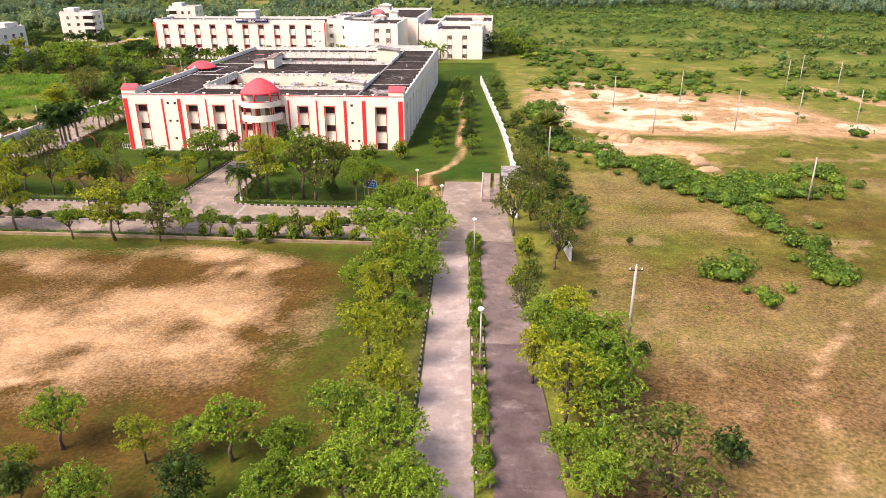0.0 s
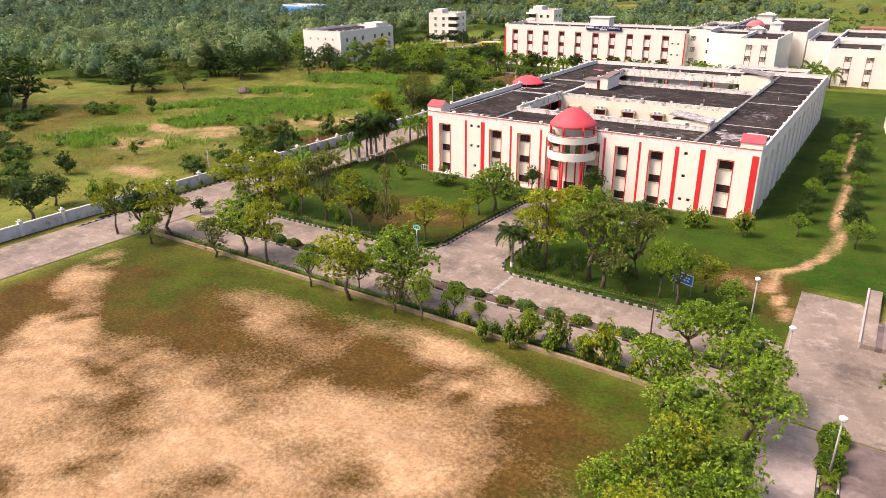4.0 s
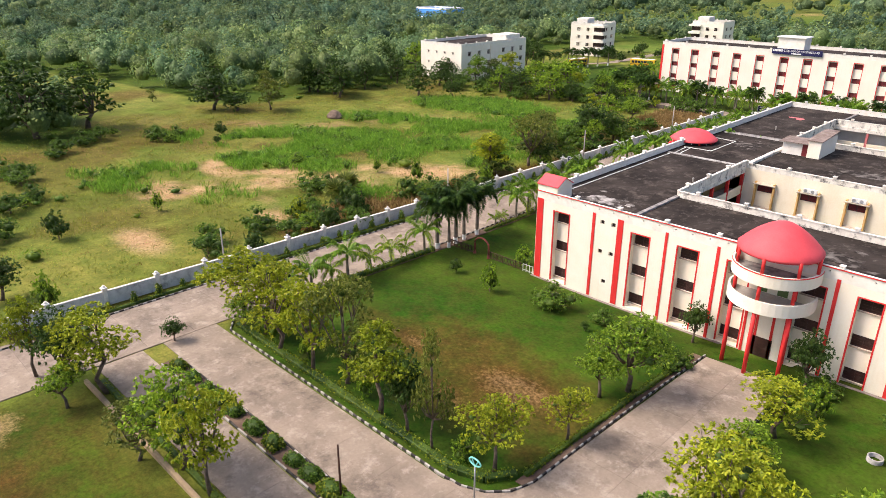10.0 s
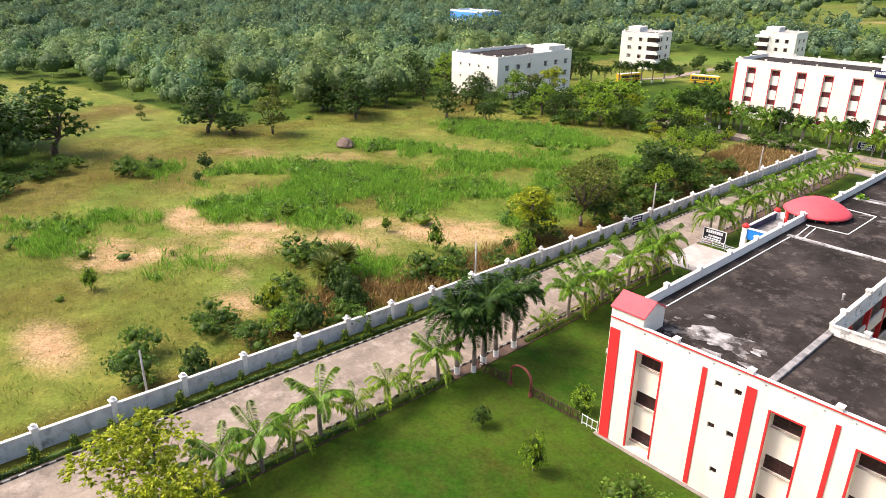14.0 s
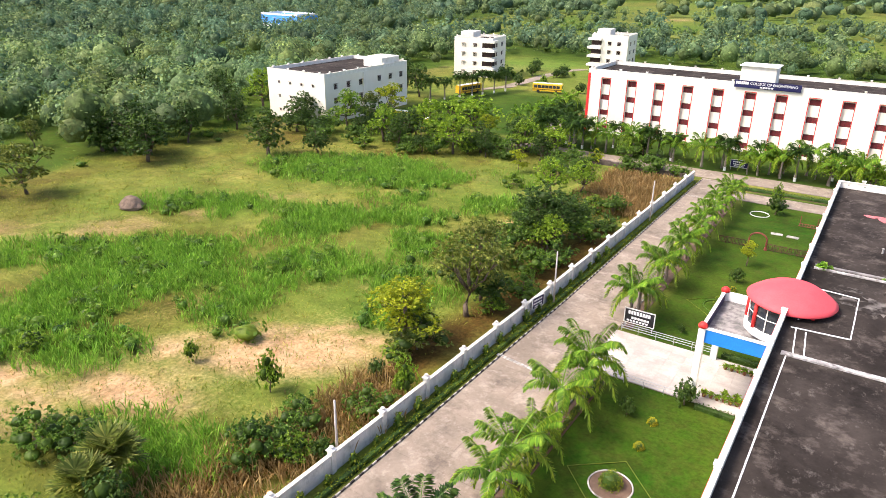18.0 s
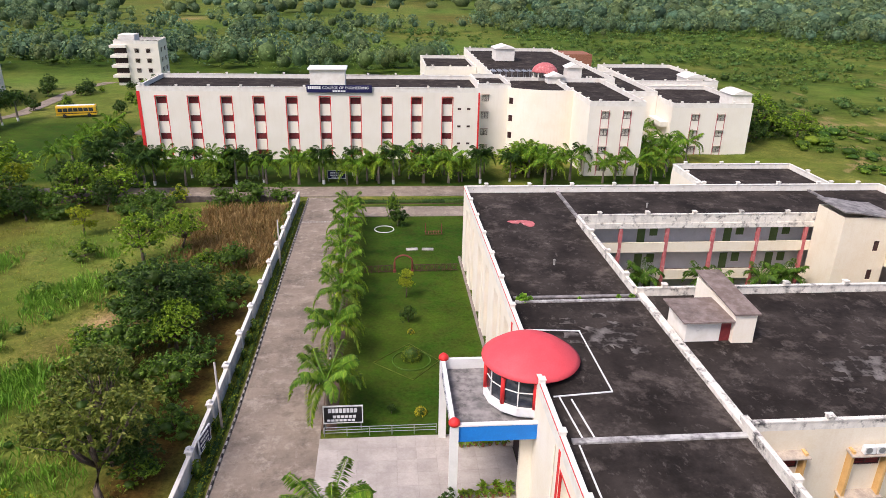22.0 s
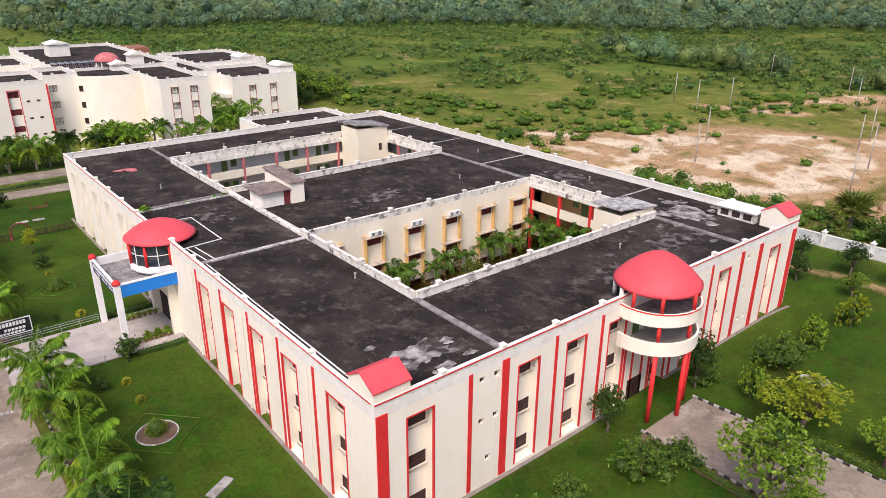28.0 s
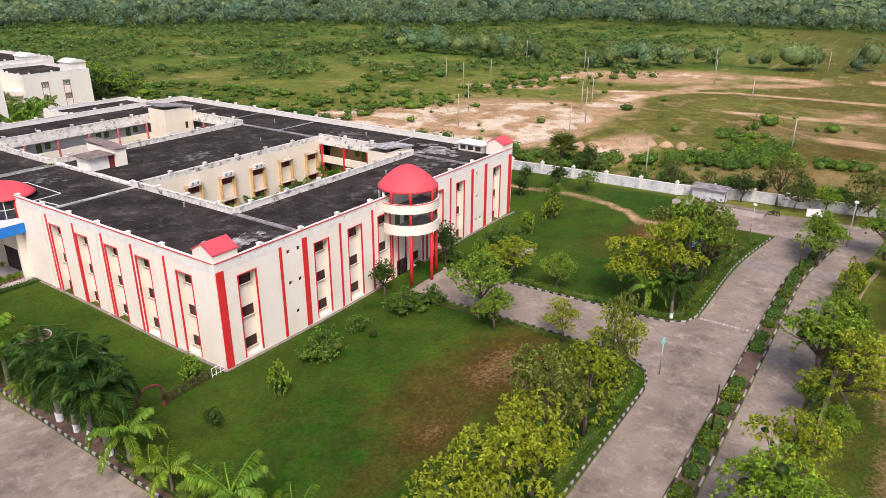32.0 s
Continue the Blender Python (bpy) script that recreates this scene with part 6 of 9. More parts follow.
def shrub(name, seed, rx, ry, rz, n, leaf, mat, label, boxy=0.0, category="shrub", group=""):
    t = thing(name, (0, 0, 0), label, category, group)
    # Dark core colour stands for the shade among the shrub's leaves.
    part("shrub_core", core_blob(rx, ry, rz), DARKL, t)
    v, f = shrub_mesh(seed, rx, ry, rz, n, leaf, boxy)
    part("leaves", cloud("leaves", v, f, mat), mat, t)
    return t


def place(ob, x, y, s=1.0, turn=0.0, up=0.0, first=False):
    m = Matrix.Translation(spot(x, y, up)) @ Matrix.Rotation(radians(turn), 4, "Z") @ Matrix.Scale(s, 4)
    if first:
        ob.matrix_world = m
        return ob
    return copy_thing(ob, m)


box_a = shrub("clipped_shrub", 1, 1.15, 0.75, 0.95, 520, 0.17, SCRUB, "clipped green box shrub in the road median", 0.6, group="median shrubs")
box_b = shrub("clipped_shrub", 2, 0.95, 0.7, 0.85, 460, 0.17, HEDGE, "clipped yellow-green shrub in the road median", 0.5, group="median shrubs")
first = {box_a: True, box_b: True}
x = -88.0
k = 0
while x < -10:
    ob = box_a if k % 3 else box_b
    if not -52 < x < -45:
        place(ob, x, 96.0, 0.85 + 0.35 * rng.random(), rng.random() * 20 - 10, 0.1, first.pop(ob, False))
    x += 2.3 + 1.3 * rng.random()
    k += 1
ball = shrub("round_shrub", 3, 1.0, 1.0, 1.5, 760, 0.17, MANGO, "round clipped shrub in the drive median", 0.0, group="drive shrubs")
first = True
for y, s in ((89, 1.15), (85.5, 0.9), (75, 0.75), (72.5, 0.8), (66, 0.85), (69.5, 0.6), (52.5, 0.6), (43.5, 0.7), (49.5, 0.6), (79, 0.6), (81.5, 0.5)):
    place(ball, -0.1 - (y - 41) * 0.048, y, s, y * 40, 0.1, first)
    first = False


# ---- fences, rails, poles, boards ----
TANBEAM = surface("tan_concrete", (0.34, 0.25, 0.15), (0.26, 0.19, 0.12), 0.9, 7, 0.92, 0.12, spots=(0.14, 0.12, 0.06), spot_scale=0.8, each=0.2)
def bar(g, a, b, r=0.03, n=5):
    g.tube([a, b], [r, r], n)


def rail_fence(ps, label, post_every=2.0, h=0.95, rails=(0.35, 0.65, 0.92), mat=STEEL, r=0.03, name="railing", pr=0.035):
    t = thing(name, spot(*ps[0]), label, "fence")
    pts = line_points(ps, post_every)
    for p, q in pts:
        g = Geo()
        bar(g, tuple(spot(*p, -0.1)), tuple(spot(*p, h)), pr, 6)
        part("post", g, mat, t)
    g = Geo()
    bar(g, tuple(spot(*pts[-1][1], -0.1)), tuple(spot(*pts[-1][1], h)), pr, 6)
    part("post", g, mat, t)
    for z in rails:
        g = Geo()
        for p, q in pts:
            bar(g, tuple(spot(*p, z)), tuple(spot(*q, z)), r, 5)
        part("rail", g, mat, t)
    return t


rail_fence([(-94.2, 177.4), (-84.4, 177.4)], "thin steel railing beside the paved forecourt")
rail_fence([(-94.2, 187.6), (-84.4, 187.6)], "thin steel railing beside the paved forecourt")
t = thing("field_kerb", spot(-92, 88.5), "low weathered tan concrete edging beam of the playing field", "kerb", kind="structure")
for a, b in line_points([(-92, 88.5), (-54, 88.5), (-14, 88.2)], 2.6):
    g = Geo()
    n = Vector((0, 0.19))
    g.stack([[tuple(spot(*q, z)) for q in (a - n * k, b + Vector((-0.02, 0)) - n * k, b + Vector((-0.02, 0)) + n * k, a + n * k)] for z, k in ((-0.2, 1), (0.36, 1), (0.4, 0.85))])
    part("edging_block", g, TANBEAM, t)


def lattice_fence(ps, label, h=1.0):
    t = thing("lattice_fence", spot(*ps[0]), label, "fence")
    for p, q in line_points(ps, 1.1):
        g = Geo()
        a, b = spot(*p), spot(*q)
        up = Vector((0, 0, h))
        bar(g, tuple(a - Vector((0, 0, 0.1))), tuple(a + up * 1.08), 0.05)
        bar(g, tuple(a + up), tuple(b + up), 0.045)
        bar(g, tuple(a + up * 0.12), tuple(b + up * 0.12), 0.04)
        for f0, f1 in ((0.0, 0.5), (0.5, 0.0), (0.5, 1.0), (1.0, 0.5)):
            bar(g, tuple(a.lerp(b, f0) + up * 0.12), tuple(a.lerp(b, f1) + up), 0.035, 4)
        for f in (0.25, 0.75):
            bar(g, tuple(a.lerp(b, f) + up * 0.12), tuple(a.lerp(b, f) + up), 0.03, 4)
        part("fence_panel", g, IRON, t)
    return t


def arch(x, y, w, h):
    t = thing("garden_arch", spot(x, y), "rust red tree-branch garden arch over the lawn gate", "arch")
    g = Geo()
    o = spot(x, y)
    ps = [(o.x - w / 2, o.y, o.z - 0.1), (o.x - w / 2, o.y, o.z + h * 0.6)]
    ps += [(o.x - w / 2 * math.cos(math.pi * i / 10), o.y, o.z + h * 0.6 + h * 0.4 * math.sin(math.pi * i / 10)) for i in range(1, 10)]
    ps += [(o.x + w / 2, o.y, o.z + h * 0.6), (o.x + w / 2, o.y, o.z - 0.1)]
    g.tube(ps, [0.17] + [0.13] * (len(ps) - 2) + [0.17], 8)
    part("arch_hoop", g, RUST, t, "", True)
    for s in (-1, 1):
        g = Geo()
        g.lathe(o.x + s * w / 2, o.y, [(0.26, o.z - 0.1), (0.22, o.z + 0.25), (0.15, o.z + 0.5)], 8)
        part("arch_foot", g, RUST, t)
    return t


lattice_fence([(-92.2, 139.2), (-88.3, 139.7)], "dark iron branch-work fence across the lawn")
lattice_fence([(-85.3, 140.0), (-79.9, 140.3)], "dark iron branch-work fence across the lawn")
arch(-86.8, 139.9, 2.6, 2.6)
rail_fence([(-79.7, 140.3), (-78.1, 140.35)], "short white painted railing against the house corner", 0.5, 1.1, (0.2, 1.0), WHITE)
lattice_fence([(-91.5, 222.6), (-87.6, 222.8)], "dark iron branch-work fence across the far garden")
lattice_fence([(-84.9, 222.9), (-78.8, 223.0)], "dark iron branch-work fence across the far garden")
arch(-86.2, 222.9, 2.4, 2.4)


def pole(x, y, h, label, mat=CPOLE, arm=True, r=0.13, lean=0.0, name="electric_pole"):
    t = thing(name, spot(x, y), label, "pole", "field poles" if name == "electric_pole" else "")
    o = spot(x, y)
    g = Geo()
    g.tube([(o.x, o.y, o.z - 0.3), (o.x + lean, o.y, o.z + h)], [r, r * 0.7], 8)
    part("shaft", g, mat, t, "", True)
    if arm:
        g = Geo()
        g.box(o.x + lean - 0.65, o.x + lean + 0.65, o.y - 0.05, o.y + 0.05, o.z + h - 0.45, o.z + h - 0.35)
        part("crossarm", g, IRON, t)
        for s in (-0.55, 0.0, 0.55):
            g = Geo()
            z = o.z + h - 0.35 if s else o.z + h
            g.lathe(o.x + lean + s, o.y, [(0.05, z), (0.07, z + 0.06), (0.04, z + 0.12), (0.06, z + 0.18), (0.02, z + 0.22)], 6)
            part("insulator", g, WHITE, t)
    return t


for x, y, h in ((-107.9, 112, 5.5), (-105.9, 152.6, 6.0), (-103.2, 188.9, 7.0), (-102.8, 224.7, 7.0)):
    pole(x, y, h, "weathered concrete electric pole by the boundary wall", arm=False)
pole(14.4, 63.6, 8.0, "concrete electric pole with a steel crossarm in the dry field", r=0.17)
for x, y, h in ((51.8, 112, 7), (31.9, 189.6, 8), (51.7, 199, 8), (56, 164, 9), (36.4, 159.8, 7.5), (72.8, 171.1, 8), (101.3, 215.6, 9), (87, 172.1, 8), (10.7, 131.7, 7), (88.1, 219.7, 9), (97.0, 232.0, 9), (128, 190, 9), (150, 150, 9), (115, 130, 8), (160, 205, 9), (190, 160, 9), (205, 120, 9), (175, 240, 9)):
    pole(x, y, h, "pale concrete electric pole in the open field", r=0.15, arm=False)
pole(-61.7, 96.1, 5.2, "rusty steel lamp post in the road median", IRON, False, 0.1, name="lamp_post")
pole(-20.0, 96.0, 5.0, "short steel lamp post in the road median", IRON, False, 0.09, name="lamp_post")


def street_lamp(x, y, h):
    t = thing("street_lamp", spot(x, y), "slim pale lamp post with a small head", "street lamp", "drive lamps")
    o = spot(x, y)
    g = Geo()
    g.tube([(o.x, o.y, o.z), (o.x, o.y, o.z + h)], [0.09, 0.06], 8)
    part("shaft", g, CPOLE, t, "", True)
    g = Geo()
    g.lathe(o.x, o.y, [(0.08, o.z + h), (0.26, o.z + h + 0.1), (0.3, o.z + h + 0.28), (0.12, o.z + h + 0.4), (0.02, o.z + h + 0.42)], 10)
    part("lamp_head", g, WHITE, t)
    return t


street_lamp(-0.75, 57.0, 6.0)
street_lamp(-2.2, 84.5, 5.0)
street_lamp(-7.2, 94.0, 6.5)
street_lamp(-12.0, 105.5, 5.5)


def ring_lamp(x, y, h):
    t = thing("ring_lamp", spot(x, y), "grey post with a pale green ring emblem on top", "street lamp", "ring lamps")
    o = spot(x, y)
    g = Geo()
    g.tube([(o.x, o.y, o.z), (o.x, o.y, o.z + h)], [0.07, 0.06], 8)
    part("shaft", g, STEEL, t, "", True)
    g = Geo()
    ps = [(o.x + 0.55 * math.cos(k * math.pi / 12), o.y, o.z + h + 0.4 + 0.3 * math.sin(k * math.pi / 12)) for k in range(25)]
    g.tube(ps, [0.07] * 25, 6)
    bar(g, (o.x - 0.3, o.y, o.z + h + 0.6), (o.x, o.y, o.z + h), 0.05)
    bar(g, (o.x + 0.3, o.y, o.z + h + 0.6), (o.x, o.y, o.z + h), 0.05)
    part("ring", g, MINT, t)
    return t


MINT = surface("mint_paint", (0.18, 0.55, 0.48), (0.22, 0.6, 0.52), 1.5, 8, 0.5, 0.0)
ring_lamp(-54.5, 103.0, 3.4)


def board(x, y, w, h, up, face, lines, label, turn=0.0, legs=True):
    t = thing("signboard", spot(x, y), label, "sign")
    m = Matrix.Translation(spot(x, y)) @ Matrix.Rotation(radians(turn), 4, "Z")
    f = mapper(m)
    g = Geo(f)
    g.box(-w / 2, w / 2, -0.04, 0.04, up, up + h)
    part("panel", g, face, t)
    g = Geo(f)
    wall(g, -w / 2 - 0.05, w / 2 + 0.05, up - 0.05, up + h + 0.05, -0.06, 0.06, [(-w / 2 + 0.04, w / 2 - 0.04, up + 0.04, up + h - 0.04)])
    part("rim", g, WHITE, t)
    g = Geo(f)
    for z, u0, u1, th in lines:
        n = max(1, int((u1 - u0) / 0.32))
        for i in range(n):
            g.box(u0 + i * (u1 - u0) / n, u0 + (i + 0.78) * (u1 - u0) / n, -0.055, -0.041, z, z + th)
    part("lettering", g, LETTER, t)
    if legs:
        for s in (-w / 2 + 0.15, w / 2 - 0.15):
            g = Geo(f)
            g.box(s - 0.04, s + 0.04, 0.042, 0.1, -0.2, up + h)
            part("leg", g, STEEL, t)
    return t


board(-92.6, 188.6, 3.4, 1.7, 0.7, BLACKB, [(1.75, -1.3, 1.3, 0.45), (1.2, -0.9, 1.2, 0.28), (0.85, -1.4, 1.1, 0.22)], "black signboard with white lettering at the forecourt gate", 0)
board(-97.6, 266.2, 3.4, 1.5, 0.6, NAVY, [(1.55, -1.2, 1.2, 0.3), (1.1, -1.2, 1.2, 0.25), (0.75, -1.0, 1.0, 0.2)], "blue signboard with white lettering on the far lawn", 0)
board(-103.9, 185.9, 2.2, 1.4, 0.8, NAVY, [(1.7, -0.8, 0.8, 0.22), (1.3, -0.9, 0.8, 0.2), (0.95, -0.7, 0.8, 0.18)], "blue notice board standing at the boundary wall", 80)
board(-20.4, 109.2, 2.6, 1.2, 1.6, BLUE, [(2.3, -1.0, 1.0, 0.22), (1.95, -0.9, 0.9, 0.18)], "blue signboard with white lettering on the lawn", -20)
board(3.4, 100.6, 2.4, 1.2, 0.3, WHITE, [], "plain white board leaning by the drive", -70)

# guard hut, platform and motorbike at the end of the drive
t = thing("concrete_platform", spot(-0.5, 114), "raised concrete washing platform with an open channel", "platform")
def strip(x0_, x1_, y0_, y1_, z0_, z1_, n=6):
    """A low straight block that follows the slope of the ground."""
    gg = Geo()
    rows = []
    for k in range(n + 1):
        y = y0_ + (y1_ - y0_) * k / n
        rows.append([tuple(spot(u, y, z)) for u, z in ((x0_, z0_), (x0_, z1_), (x1_, z1_), (x1_, z0_))])
    gg.stack(rows)
    return gg


for a, b in ((-1.7, -0.4), (0.2, 1.2)):
    part("slab", strip(a, b, 107.4, 122.4, -0.3, 0.55), CONCRETE, t)
part("channel", strip(-0.4, 0.2, 113.7, 122.4, -0.3, -0.05), DAMP, t)
part("channel_cover", strip(-0.4, 0.2, 107.4, 113.7, -0.3, 0.5), DAMP, t)
g = strip(-1.92, -1.72, 107.4, 122.4, -0.3, 0.72)
part("low_wall", g, PAVER, t)
t = thing("guard_hut", spot(3.2, 117), "small whitewashed guard hut with a flat slab roof", "hut")
o = spot(3.4, 117.5)
g = Geo(mapper(Matrix.Translation(o)))
wall(g, -1.5, 1.5, -0.5, 2.3, -2.6, -2.4, [(-0.4, 0.5, -0.2, 1.9)])
wall(g, -1.5, 1.5, -0.5, 2.3, 2.4, 2.6)
g.box(-1.5, -1.3, -2.4, 2.4, -0.5, 2.3)
g.box(1.3, 1.5, -2.4, 2.4, -0.5, 2.3)
part("wall", g, BWALL, t)
g = Geo(mapper(Matrix.Translation(o)))
g.block(-1.9, 1.9, -3.0, 3.0, 2.3, 2.45, 0.03)
part("roof", g, ROOFLINE, t)
# Doorway closed by a sheet in the near-black opening colour.
g = Geo(mapper(Matrix.Translation(o)))
g.box(-0.4, 0.5, -2.52, -2.46, -0.2, 1.9)
part("door", g, SHADEFILL, t)

cone = shrub("young_shrub", 11, 0.3, 0.3, 1.15, 130, 0.15, HEDGE, "small pointed young shrub at the wall", 0.0, group="wall shrubs")
first = True
for i in range(40):
    y = 90 + i * 3.0
    place(cone, -105.9 + (y - 90) * 0.022, y, 0.8 + 0.5 * rng.random(), i * 50, 0.0, first)
    first = False


